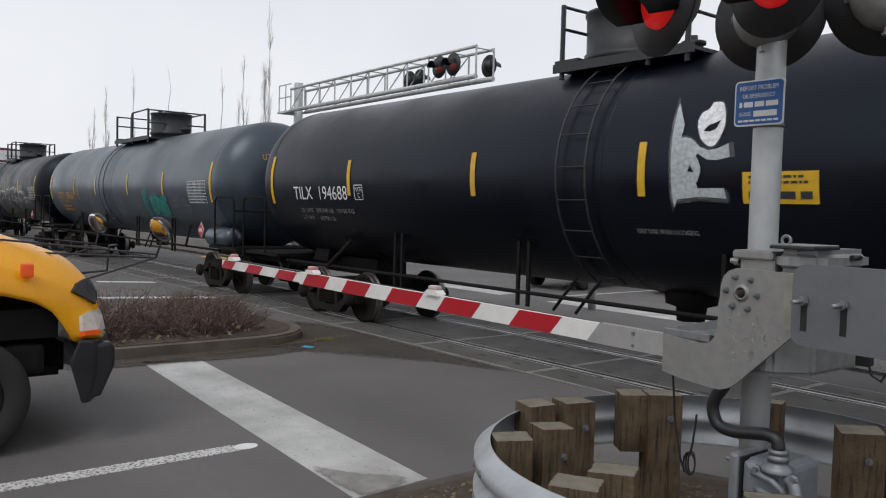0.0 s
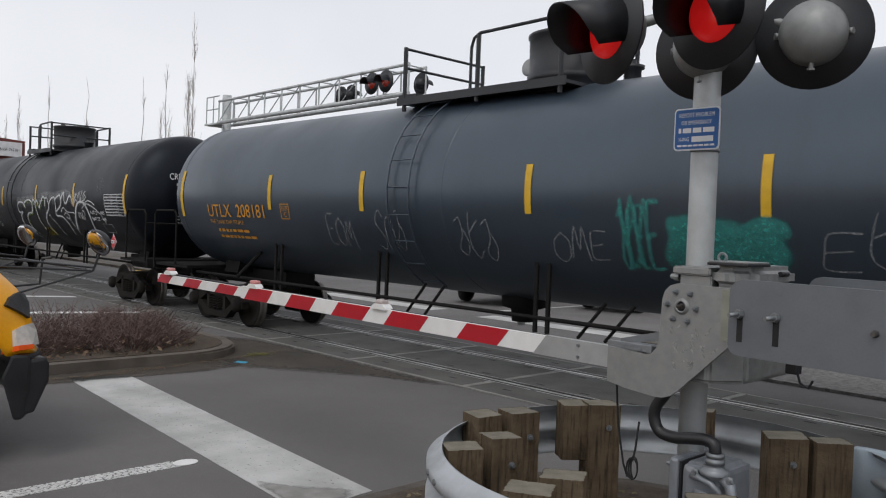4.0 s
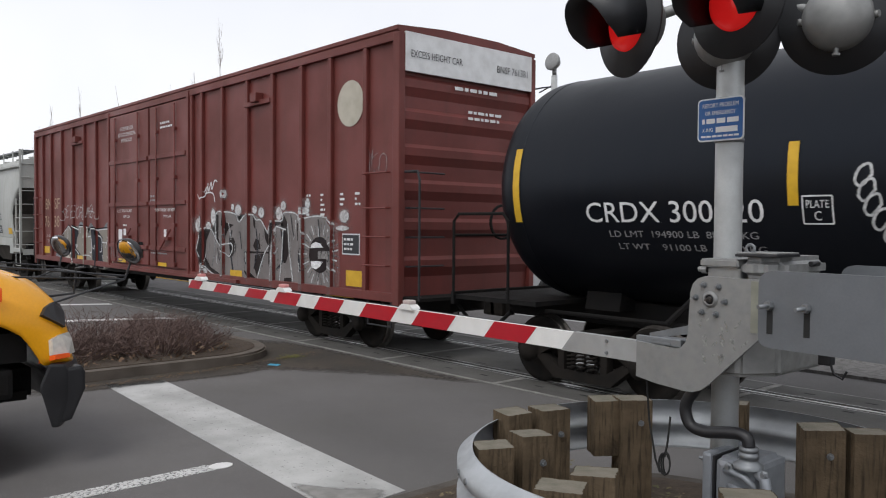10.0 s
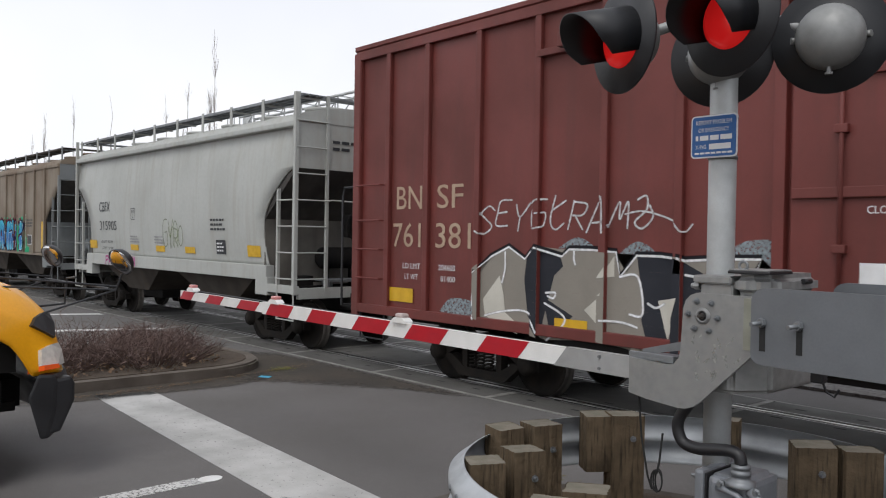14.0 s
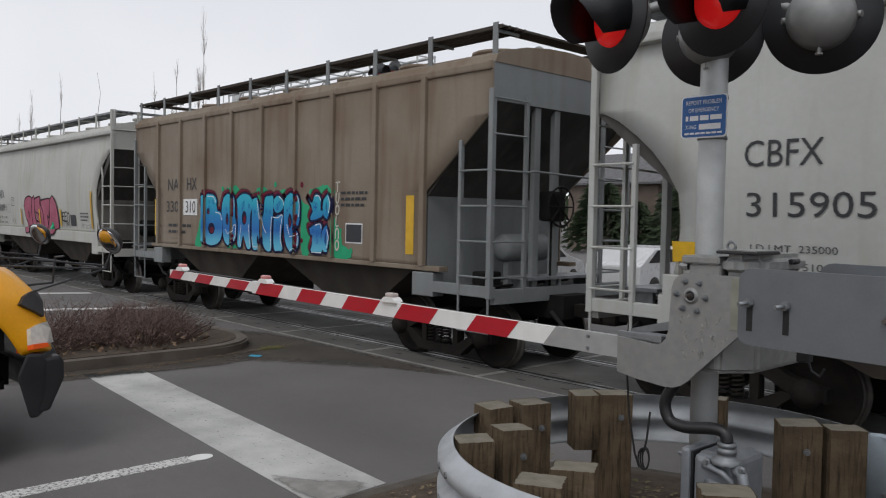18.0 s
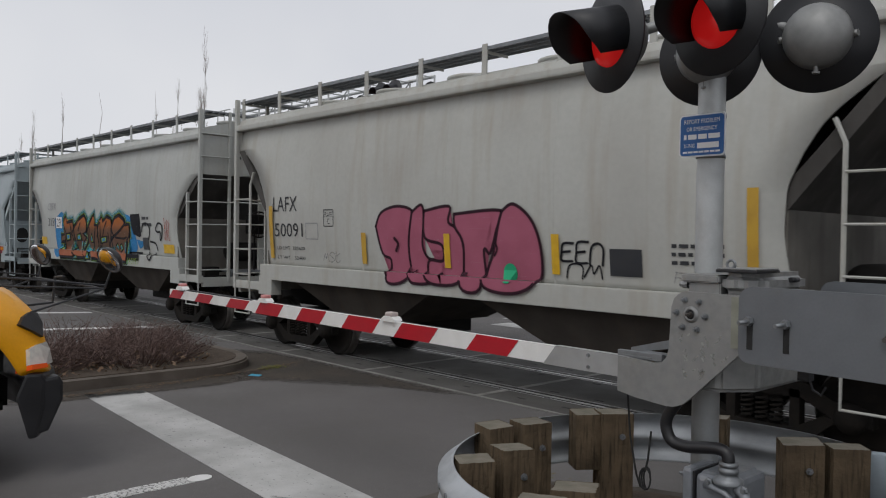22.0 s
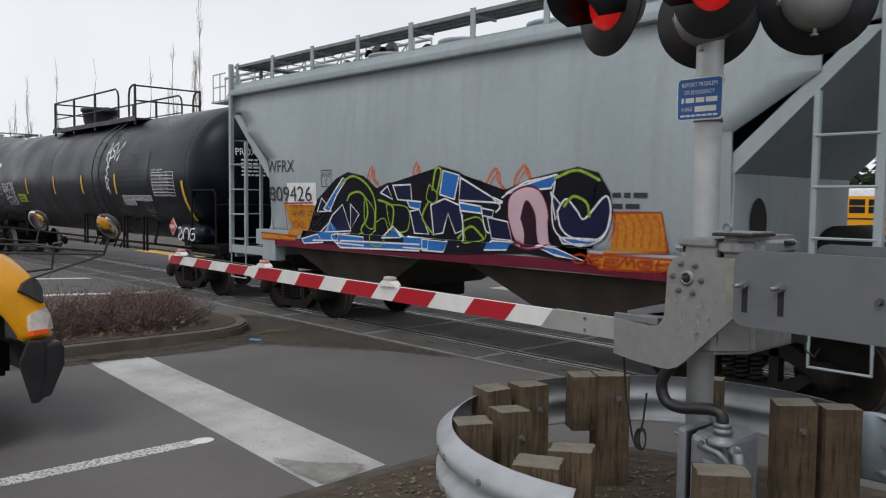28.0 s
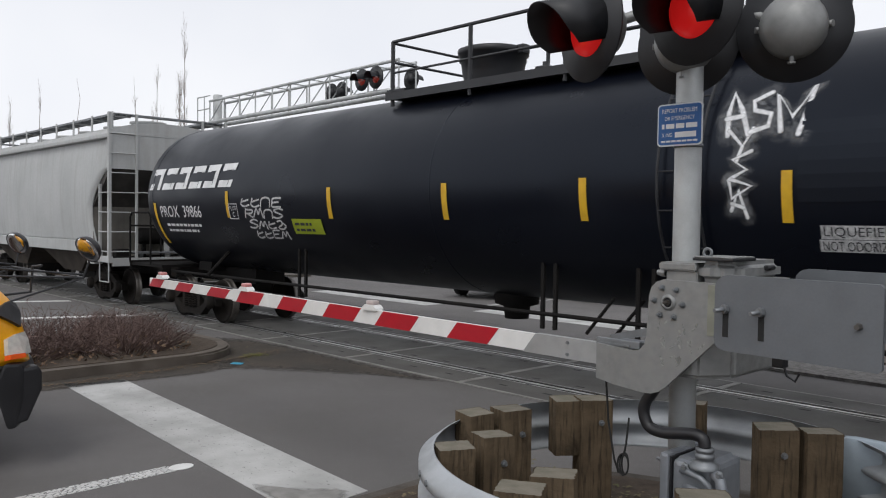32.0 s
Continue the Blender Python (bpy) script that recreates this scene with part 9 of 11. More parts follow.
def guard_ring():
    ring = thing("guard_rail", pose(*RING), "galvanised corrugated guard rail bent in a ring round the signal mast", "guard rail")
    prof = [(0.0, 0.85), (0.012, 0.845), (0.03, 0.82), (0.085, 0.79), (0.085, 0.73), (0.03, 0.695), (0.015, 0.67), (0.03, 0.645), (0.085, 0.61), (0.085, 0.55), (0.03, 0.52), (0.0, 0.5)]
    thin = [(a - 0.006, z) for a, z in prof[::-1]]
    n = 96

    def bent(a):
        """The ring is a little out of round."""
        return 0.012 * math.cos(2 * (a - radians(95)))

    bm = B()
    rows = []
    a0, a1 = radians(-62), radians(282)
    for k in range(n + 1):
        a = a0 + (a1 - a0) * k / n
        rr = RING_R + bent(a)
        rows.append([bm.verts.new(((rr + d) * math.cos(a), (rr + d) * math.sin(a), z)) for d, z in prof + thin])
    for p, q in zip(rows, rows[1:]):
        for i in range(len(p)):
            j = (i + 1) % len(p)
            f = bm.faces.new((p[i], p[j], q[j], q[i]))
            f.smooth = True
    bm.faces.new(rows[0])
    bm.faces.new(rows[-1][::-1])
    part("beam", bm, GALVRAIL, ring)
    for deg in (-40, 20, 55, 95, 130, 150, 172, 178, 183, 200, 206, 212, 236, 243, 260):
        for z in (0.76, 0.58):
            a = radians(deg)
            bm = B()
            c = ((RING_R + bent(a) + 0.085) * math.cos(a), (RING_R + bent(a) + 0.085) * math.sin(a), z)
            lathe(bm, c, (math.cos(a), math.sin(a), 0), [(0, 0.02), (0.008, 0.018), (0.012, 0.0)], 8)
            part("bolt", bm, GALV, ring)
    # flared pale end wing beside the far posts
    bm = B()
    rows = []
    for k in range(13):
        t = k / 12
        x, y = 0.60 + 0.62 * t, 1.10 - 0.10 * t + 0.05 * math.sin(3.1 * t)
        zt = 0.865 - 0.05 * max(0.0, 1 - t / 0.12) ** 2
        rows.append([bm.verts.new((x, y + dy, z)) for dy, z in ((0.03, zt), (0.0, zt - 0.015), (0.0, 0.66), (0.0, 0.45), (0.03, 0.43))])
    for p, q in zip(rows, rows[1:]):
        for i in range(4):
            bm.faces.new((p[i], p[i + 1], q[i + 1], q[i])).smooth = True
    thicken(bm, 0.006)
    part("end_wing", bm, WINGZINC, ring, "pale blue-grey flared end plate")

    def post(x, y, top, turn, w=0.24, d=0.2, label="weathered square timber guard post with a split top", bolt=True, base=0.08):
        ob = thing("guard_post", pose(x, y, base, 0, 0, turn), label, "post", "timber posts of the guard rail")
        rp = random.Random(int(x * 100 + y * 1000))
        bm = B()
        h = top - base
        nz, nx = 2, 12
        # four sides with cracked, uneven faces
        per = []
        for k in range(nx):
            per.append((-w / 2 + w * k / nx, -d / 2))
        for k in range(nx):
            per.append((w / 2, -d / 2 + d * k / nx))
        for k in range(nx):
            per.append((w / 2 - w * k / nx, d / 2))
        for k in range(nx):
            per.append((-w / 2, d / 2 - d * k / nx))
        groove = [rp.choice((0, 0, 0, 0.001, 0.003, 0.007)) if k % nx else 0.004 for k in range(len(per))]
        rows = []
        lean_x, lean_y = rp.uniform(-0.04, 0.04), rp.uniform(-0.04, 0.04)
        for i in range(nz + 1):
            z = h * i / nz
            ring_ = []
            for (u, v), g in zip(per, groove):
                s = 1 - g / 0.1
                ring_.append(bm.verts.new((u * s, v * s, z + (lean_x * u + lean_y * v if i == nz else 0))))
            rows.append(ring_)
        m = len(per)
        for p, q in zip(rows, rows[1:]):
            for i in range(m):
                bm.faces.new((p[i], p[(i + 1) % m], q[(i + 1) % m], q[i]))
        bm.faces.new(rows[0][::-1])
        part("timber", bm, WOOD, ob)
        bm = B()
        bm.faces.new([bm.verts.new((u * 0.975 * (1 - g / 0.1), v * 0.975 * (1 - g / 0.1), h - 0.001 + lean_x * u + lean_y * v)) for (u, v), g in zip(per, groove)])
        thicken(bm, 0.01)
        part("cut_top", bm, WOODTOP, ob, "weathered pale end grain")
        if bolt:
            bm = B()
            lathe(bm, (0.03, -d / 2, h - 0.16), (0, -1, 0), [(0, 0.022), (0.008, 0.022), (0.008, 0.012), (0.03, 0.011), (0.03, 0.0)], 8)
            part("bolt_nut", bm, GALV, ob)

    block = "weathered timber spacer block between post and rail"
    post(-3.38, 4.83, 0.905, 55)
    post(-3.53, 4.70, 0.895, 55, 0.2, 0.19, block, False, 0.5)
    post(-3.56, 4.13, 0.905, 72, 0.22, 0.21)
    post(-3.66, 3.88, 0.90, 78, 0.2, 0.19, block, False)
    post(-3.29, 3.65, 0.865, 70, 0.22, 0.2)
    post(-3.31, 3.34, 0.845, 60, 0.22, 0.18, block, False)
    post(-2.51, 3.27, 0.885, 30, 0.23, 0.2, bolt=False)
    post(-2.50, 2.99, 0.875, 30, 0.24, 0.18, "weathered timber spacer block with a mossy top", False)
    post(-1.80, 3.49, 0.90, 38, 0.25, 0.2, bolt=False)
    post(-2.14, 5.05, 0.90, 38, 0.25, 0.2)
    post(-1.91, 5.17, 0.895, 40, 0.22, 0.2, block, False)
    post(-2.79, 5.28, 0.905, 20, 0.1, 0.15, bolt=False)


guard_ring()


# ---------------------------------------------------------------- crossing signal with its gate
def smooth_path(pts, per=4):
    """A rounded path through points in space."""
    out = []
    for i in range(len(pts) - 1):
        p0, p1, p2, p3 = (Vector(pts[min(max(j, 0), len(pts) - 1)]) for j in (i - 1, i, i + 1, i + 2))
        for k in range(per):
            t = k / per
            out.append(0.5 * (2 * p1 + (p2 - p0) * t + (2 * p0 - 5 * p1 + 4 * p2 - p3) * t * t + (3 * p1 - p0 - 3 * p2 + p3) * t ** 3))
    return out + [Vector(pts[-1])]


def crossing_signal():
    mx, my = -2.24, 4.06
    sig = thing("crossing_signal", pose(mx, my, 0.12), "aluminium level crossing mast with red flashers and a lowered gate", "crossing signal")

    def put(name, bm, mat, label="", parent=None):
        bmesh.ops.translate(bm, verts=list(bm.verts), vec=(-mx, -my, -0.12))
        return part(name, bm, mat, parent or sig, label)

    bm = B()
    tube(bm, [(mx, my, 0.12), (mx, my, 4.6)], 0.073, 28)
    put("mast", bm, MASTPAINT)
    # base casting with cover and conduit
    bm = B()
    box(bm, -2.158, -1.935, 3.82, 4.16, 0.12, 0.93, 0.03)
    prism(bm, [(-2.15, 0.92), (-1.95, 0.92), (-1.97, 0.95), (-2.13, 0.945)], xz, 3.85, 4.1)
    base = put("base_housing", bm, CASTBASE, "grey cast junction base with a bolted cover")
    bm = B()
    box(bm, -2.222, -2.168, 3.80, 4.17, 0.13, 0.955, 0.018)
    put("cover", bm, CASTBASE, "", base)
    bm = B()
    box(bm, -2.169, -2.157, 3.815, 4.165, 0.125, 0.94)
    put("gasket", bm, BUSBLACK, "", base)
    bm = B()
    for x0, x1, z in ((-2.1, -1.93, 0.86), (-2.08, -1.9, 0.78)):
        tube(bm, [(x0, 3.822, z + 0.02), (x0 + 0.05, 3.80, z + 0.025), (x1 - 0.05, 3.79, z + 0.015), (x1 - 0.01, 3.80, z - 0.02), (x1, 3.82, z - 0.08)], 0.017, 8)
    tube(bm, [(-1.93, 3.83, 0.90), (-1.89, 3.82, 0.88), (-1.87, 3.82, 0.80), (-1.87, 3.82, 0.5)], 0.028, 10)
    box(bm, -2.14, -1.98, 3.806, 3.83, 0.3, 0.74, 0.01)
    put("rib", bm, CASTBASE, "", base)
    bm = B()
    lathe(bm, (-1.984, 3.84, 0.915), (0, 0, 1), [(0, 0.075), (0.02, 0.075), (0.03, 0.055), (0.05, 0.042), (0.052, 0.05), (0.075, 0.05), (0.077, 0.042), (0.085, 0.042), (0.087, 0.048), (0.105, 0.046), (0.107, 0.03)], 18)
    put("cable_gland", bm, GALV, "", base)
    for bx, by, bz in ((-2.235, 3.86, 0.9), (-2.235, 3.86, 0.5)):
        bm = B()
        lathe(bm, (bx, by, bz), (-1, 0, 0), [(0, 0.018), (0.014, 0.018), (0.014, 0.01), (0.035, 0.01), (0.035, 0)], 6)
        put("bolt", bm, GALV, "", base)
    for bx, bz in ((-2.075, 0.905), (-1.885, 0.905)):
        bm = B()
        lathe(bm, (bx, 3.815, bz), (0, -1, 0), [(0, 0.024), (0.01, 0.023), (0.014, 0.014), (0.028, 0.013), (0.028, 0)], 6)
        put("bolt", bm, GALV, "", base)
    bm = B()
    tube(bm, smooth_path([(-2.26, 3.87, 1.36), (-2.292, 3.85, 1.272), (-2.336, 3.84, 1.2), (-2.346, 3.84, 1.133), (-2.311, 3.84, 1.067), (-2.222, 3.84, 1.052), (-2.12, 3.84, 1.068), (-2.04, 3.84, 1.077), (-1.995, 3.84, 1.062), (-1.984, 3.84, 1.02)]), 0.032, 12)
    put("conduit", bm, BUSBLACK, "dark flexible cable conduit")
    bm = B()
    wx = mx - 0.34
    tube(bm, [(wx, my - 0.25, 1.34), (wx + 0.02, my - 0.24, 1.05), (wx + 0.07, my - 0.25, 0.85), (wx + 0.1, my - 0.25, 0.78)], 0.006, 5)
    for k in range(3):
        tube(bm, [(wx + 0.14 + 0.035 * math.cos(a) * (1 - 0.2 * k), my - 0.27 + 0.01 * k, 0.84 + 0.06 * math.sin(a)) for a in (6.283 * j / 12 for j in range(13))], 0.005, 4)
    tube(bm, [(wx + 0.16, my - 0.25, 1.1), (wx + 0.15, my - 0.26, 0.95), (wx + 0.14, my - 0.27, 0.88)], 0.006, 5)
    put("loose_wire", bm, RUBBER, "loose coil of thin black wire")

    # gate mechanism
    def soft_box(plan, z0, z1, name, mat, label="", bevel=0.015):
        """An upright block over a plan of corners, with rounded edges."""
        bm = B()
        prism(bm, plan, lambda u, v, d: (u, v, d), z0, z1)
        bmesh.ops.recalc_face_normals(bm, faces=list(bm.faces))
        bmesh.ops.bevel(bm, geom=list(bm.edges), offset=bevel, segments=3, affect="EDGES", clamp_overlap=True)
        return put(name, bm, mat, label)

    soft_box([(-2.26, 3.79), (-2.02, 3.79), (-1.895, 3.96), (-1.895, 4.53), (-2.26, 4.53)], 1.372, 1.87, "mechanism_case", CASTALU, "cast aluminium gate mechanism case", 0.022)
    soft_box([(-2.265, 3.82), (-2.05, 3.82), (-2.05, 4.46), (-2.265, 4.46)], 1.925, 1.968, "case_shoulder", CASTALU, "", 0.008)
    soft_box([(-2.23, 3.84), (-2.05, 3.84), (-2.05, 4.44), (-2.23, 4.44)], 1.865, 1.927, "case_collar", CASTALU, "", 0.006)
    soft_box([(-2.055, 3.82), (-1.93, 3.82), (-1.85, 3.92), (-1.85, 4.42), (-2.055, 4.42)], 1.868, 1.985, "case_lid", CASTALU, "rounded aluminium lid of the gate mechanism", 0.038)
    bm = B()
    box(bm, -2.066, -1.845, 3.815, 4.07, 1.984, 1.999, 0.005)
    put("lid_seal", bm, BUSBLACK)
    bm = B()
    box(bm, -2.06, -1.85, 3.82, 4.065, 1.9995, 2.007, 0.003)
    put("lid_plate", bm, CASTALU)
    bm = B()
    tube(bm, [(-2.0 + 0.022 * math.cos(q), 3.85, 2.024 + 0.022 * math.sin(q)) for q in (6.2832 * j / 12 for j in range(13))], 0.008, 6)
    put("lifting_eye", bm, GALV)
    for by, bz in ((3.85, 1.91), (4.1, 1.91)):
        bm = B()
        lathe(bm, (-2.236, by, bz), (-1, 0, 0), [(0, 0.022), (0.03, 0.022), (0.036, 0.014), (0.05, 0.014), (0.05, 0)], 8)
        put("bolt", bm, CASTALU)
    bm = B()
    tube(bm, [(-1.842, 4.18, 1.945), (-1.842, 4.27, 1.945)], 0.014, 8)
    put("hasp", bm, BUSBLACK)
    # swan-neck arm bracket: front plate, back plate
    neck = [(-2.60, 1.50), (-2.60, 1.305), (-2.48, 1.284), (-2.30, 1.268), (-2.25, 1.271), (-2.205, 1.287), (-2.165, 1.318), (-1.905, 1.575), (-1.88, 1.60), (-1.88, 1.876), (-2.19, 1.88), (-2.23, 1.866), (-2.258, 1.838), (-2.272, 1.795), (-2.284, 1.57), (-2.297, 1.525), (-2.325, 1.495), (-2.37, 1.485), (-2.44, 1.49)]
    bm = B()
    prism(bm, neck, xz, 3.745, 3.765)
    plate = put("arm_bracket", bm, CASTALU, "scuffed cast arm bracket plate")
    scuff = material("bright_scuff", (0.40, 0.405, 0.40), 0.4, 0.5, second=(0.3, 0.3, 0.3), amount=0.6, scale=30, bump=0.05)
    worn_through(scuff, 0.42, 0.62, 40.0)
    rs = random.Random(8)
    bm = B()
    for _ in range(26):
        u, v = rs.uniform(-2.24, -1.97), rs.uniform(1.42, 1.66)
        if v < 1.33 + (u + 2.16) * 1.05:
            continue
        q, ln = rs.choice((0.9, 1.0, 2.0, 2.2)) + rs.uniform(-0.25, 0.25), rs.uniform(0.02, 0.06)
        ribbon(bm, smooth([(u, v), (u + ln * 0.5 * math.cos(q) + 0.004, v + ln * 0.5 * math.sin(q)), (u + ln * math.cos(q), v + ln * math.sin(q))], 4), rs.uniform(0.006, 0.018), lambda a, c, o=0.0: (a, 3.7445 - o, c), 0.0, True)
    put("scuff", bm, scuff, "bright rubbed scuff marks", plate)["kind"] = "stuff"
    bm = B()
    prism(bm, neck, xz, 4.56, 4.58)
    put("arm_bracket", bm, CASTALU, "scuffed cast arm bracket plate")
    bm = B()
    box(bm, -2.62, -2.34, 3.77, 3.80, 1.49, 1.53, 0.004)
    prism(bm, [(-2.62, 1.50), (-2.36, 1.55), (-2.36, 1.60), (-2.62, 1.53)], xz, 3.90, 3.93)
    box(bm, -2.6, -2.4, 3.765, 4.0, 1.497, 1.507)
    put("arm_clamp", bm, GALV)
    bm = B()
    box(bm, -1.935, -1.85, 3.737, 3.7448, 1.615, 1.868)
    put("bracket_shim", bm, material("aged_primer", (0.27, 0.275, 0.225), 0.7, second=(0.2, 0.2, 0.165), amount=0.7, scale=12, bump=0.1))
    px, pz = -2.158, 1.762
    bm = B()
    lathe(bm, (px, 3.744, pz), (0, -1, 0), [(0, 0.043), (0.003, 0.042), (0.004, 0.034), (0.012, 0.033), (0.012, 0.026), (0.001, 0.025), (0.001, 0.0)], 20)
    hub = put("pivot_hub", bm, CASTALU)
    bm = B()
    lathe(bm, (px, 3.7425, pz), (0, -1, 0), [(0, 0.025), (0.003, 0.024), (0.003, 0.0)], 16)
    put("bore", bm, BUSBLACK, "", hub)
    bm = B()
    lathe(bm, (px, 3.74, pz), (-0.15, -1, 0), [(0, 0.015), (0.012, 0.015), (0.012, 0.009), (0.035, 0.008), (0.035, 0)], 6)
    put("nut", bm, TREAD, "", hub)
    for k in range(6):
        q = radians(60 * k - 4)
        bm = B()
        lathe(bm, (px + 0.082 * math.cos(q), 3.744, pz + 0.082 * math.sin(q)), (-0.1, -1, 0), [(0, 0.019), (0.003, 0.019), (0.003, 0.014), (0.016, 0.013), (0.016, 0.008), (0.03, 0.007), (0.03, 0.0)], 6)
        put("bolt", bm, GALV)
    # counterweight plates
    for y in (3.66, 4.6):
        cw = [(-1.80, 1.563), (-1.832, 1.57), (-1.852, 1.587), (-1.858, 1.615), (-1.858, 1.87), (-1.853, 1.89), (-1.84, 1.908), (-1.82, 1.922), (-1.79, 1.929), (-1.12, 1.925), (-1.105, 1.91), (-1.105, 1.565), (-1.12, 1.55)]
        bm = B()
        prism(bm, cw, xz, y, y + 0.025)
        w = put("counterweight", bm, PLATEZINC, "long grey counterweight plate with slots")
        if y < 4:
            for sx in (-1.80, -1.625):
                bm = B()
                box(bm, sx - 0.014, sx + 0.014, y - 0.003, y + 0.001, 1.63, 1.775, 0.0)
                put("slot", bm, RUBBER, "", w)
                bm = B()
                tube(bm, [(sx + 0.004, y, 1.765), (sx - 0.02, y - 0.075, 1.76)], 0.011, 8)
                lathe(bm, (sx, y - 0.004, 1.765), (-0.2, -1, 0), [(0, 0.024), (0.02, 0.022), (0.02, 0.0)], 6)
                put("slot_bolt", bm, GALV, "", w)
            bm = B()
            lathe(bm, (-1.2, y - 0.001, 1.74), (0, -1, 0), [(0, 0.018), (0.012, 0.016), (0.03, 0.012), (0.03, 0)], 6)
            put("slot_bolt", bm, TREAD, "", w)
    bm = B()
    tube(bm, [(-1.62, 3.9, 1.5), (-1.6, 3.9, 1.44), (-1.56, 3.9, 1.42), (-1.54, 3.9, 1.46)], 0.006, 5)
    box(bm, -1.66, -1.6, 3.86, 3.92, 1.48, 1.56, 0.01)
    put("chain", bm, BLACKMETAL)

    # gate arm: metal butt, striped tip, three lights
    z0, z1, yb, ya = 1.415, 1.455, 3.89, 3.91
    xa, xb = -2.42, -8.72

    def arm_at(x):
        return z0 + (z1 - z0) * (x - xa) / (xb - xa)

    def plank(x0, x1, y0, y1, half, mat, name, label="", slant=0.0, parent=None):
        bm = B()
        a, b = arm_at(x0), arm_at(x1)
        vs = []
        for y in (y0, y1):
            for x, z, sgn in ((x0, a, -1), (x1, b, -1), (x1, b, 1), (x0, a, 1)):
                vs.append(bm.verts.new((x + slant * sgn, y, z + sgn * half)))
        for f in ((0, 1, 2, 3), (7, 6, 5, 4), (0, 4, 5, 1), (1, 5, 6, 2), (2, 6, 7, 3), (3, 7, 4, 0)):
            bm.faces.new([vs[i] for i in f])
        return put(name, bm, mat, label, parent)

    arm = plank(xa, -3.2, yb - 0.012, ya + 0.012, 0.062, ARMMETAL, "gate_arm", "lowered gate arm with red and white stripes", 0.05)
    plank(-3.05, -6.88, yb - 0.006, ya + 0.006, 0.058, GATEWHITE, "arm_board", "", 0, arm)
    plank(-6.8, xb, yb - 0.003, ya + 0.003, 0.046, GATEWHITE, "arm_board", "", 0, arm)
    stripes = [(-3.51, -3.89), (-4.28, -4.68), (-4.95, -5.36), (-5.68, -6.05), (-6.36, -6.76), (-6.98, -7.35), (-7.72, -8.05), (-8.40, -8.68)]
    for k, (s0, s1) in enumerate(stripes):
        wide = 0.0575 if s0 > -6.8 else 0.0455
        plank(s0, s1, yb - (0.010 if s0 > -6.8 else 0.0065), yb - 0.003, wide, GATERED, "red_stripe", "", 0.05, arm)
    for bx in (-2.62, -2.9):
        for dz in (-0.035, 0.035):
            bm = B()
            lathe(bm, (bx, yb - 0.012, arm_at(bx) + dz), (0, -1, 0), [(0, 0.011), (0.01, 0.01), (0.01, 0)], 6)
            put("bolt", bm, GALV, "", arm)
    ARMLENS = material("arm_lens_red", (0.62, 0.25, 0.24), 0.3, second=(0.5, 0.17, 0.16), amount=0.5, scale=20, bump=0.05, coat=0.4)
    ARMLENSPALE = material("arm_lens_pale", (0.5, 0.43, 0.41), 0.3, second=(0.42, 0.34, 0.33), amount=0.5, scale=20, bump=0.05, coat=0.4)
    for lx in (-4.78, -6.65, -8.42):
        bm = B()
        lz = arm_at(lx) + 0.06
        prism(bm, [(lx - 0.085, lz - 0.005), (lx + 0.085, lz - 0.005), (lx + 0.08, lz + 0.012), (lx + 0.05, lz + 0.035), (lx - 0.05, lz + 0.035), (lx - 0.08, lz + 0.012)], xz, yb - 0.03, ya + 0.03)
        lamp = put("arm_light", bm, GATEWHITE, "small red warning light on the arm", arm)
        bm = B()
        box(bm, lx - 0.045, lx + 0.045, yb - 0.025, ya + 0.025, lz + 0.033, lz + 0.068, 0.015)
        put("arm_lens", bm, ARMLENS if lx < -5 else ARMLENSPALE, "", arm)
    bm = B()
    tube(bm, [(-2.6, ya + 0.02, arm_at(-2.6) + 0.05), (-5, ya + 0.02, arm_at(-5) + 0.055), (xb + 0.2, ya + 0.02, arm_at(xb) + 0.055)], 0.008, 6)
    put("arm_cable", bm, BLACKMETAL, "", arm)

    # emergency notice
    bm = B()
    sy = 3.965
    def plate_outline(a, b, c, d, r):
        return [(cx + r * math.cos(q), cz + r * math.sin(q)) for cx, cz, q0 in ((b - r, d - r, 0), (a + r, d - r, 1), (a + r, c + r, 2), (b - r, c + r, 3)) for q in (math.pi / 2 * (q0 + k / 4) for k in range(5))]

    prism(bm, plate_outline(-2.375, -2.105, 2.595, 2.825, 0.022), xz, sy - 0.003, sy)
    notice = put("notice", bm, WHITEPAINT, "blue and white emergency notice")
    bm = B()
    prism(bm, plate_outline(-2.367, -2.113, 2.603, 2.817, 0.018), xz, sy - 0.0062, sy - 0.0035)
    put("notice_face", bm, SIGNBLUE, "", notice)

    def on_sign(u, v):
        return (-2.24 + u, sy - 0.0085, v)
    for words, z, size in (("REPORT PROBLEM", 2.775, 0.033), ("OR EMERGENCY", 2.735, 0.031), ("X-ING", 2.646, 0.03)):
        bm = text_mesh(words, size, on_sign if words != "X-ING" else (lambda u, v: (-2.345 + u, sy - 0.0085, v)), 0.78, words != "X-ING")
        for v in bm.verts:
            v.co.z += z
        put("notice_lettering", bm, WHITEPAINT, "", notice)
    rows = []
    for u0, u1, v, h in ((-0.105, -0.09, 2.69, 0.026), (-0.08, -0.03, 2.69, 0.026), (-0.02, 0.03, 2.69, 0.026), (0.04, 0.105, 2.69, 0.026), (-0.025, 0.1, 2.64, 0.03)):
        rows.append((-2.24 + u0, -2.24 + u1, v, v + h))
    for k in range(7):
        rows.append((-2.35 + 0.032 * k, -2.324 + 0.032 * k, 2.616, 2.626))
    for a, b, c, d in rows:
        bm = B()
        box(bm, a, b, sy - 0.0082, sy - 0.007, c, d)
        put("notice_bar", bm, WHITEPAINT, "", notice)
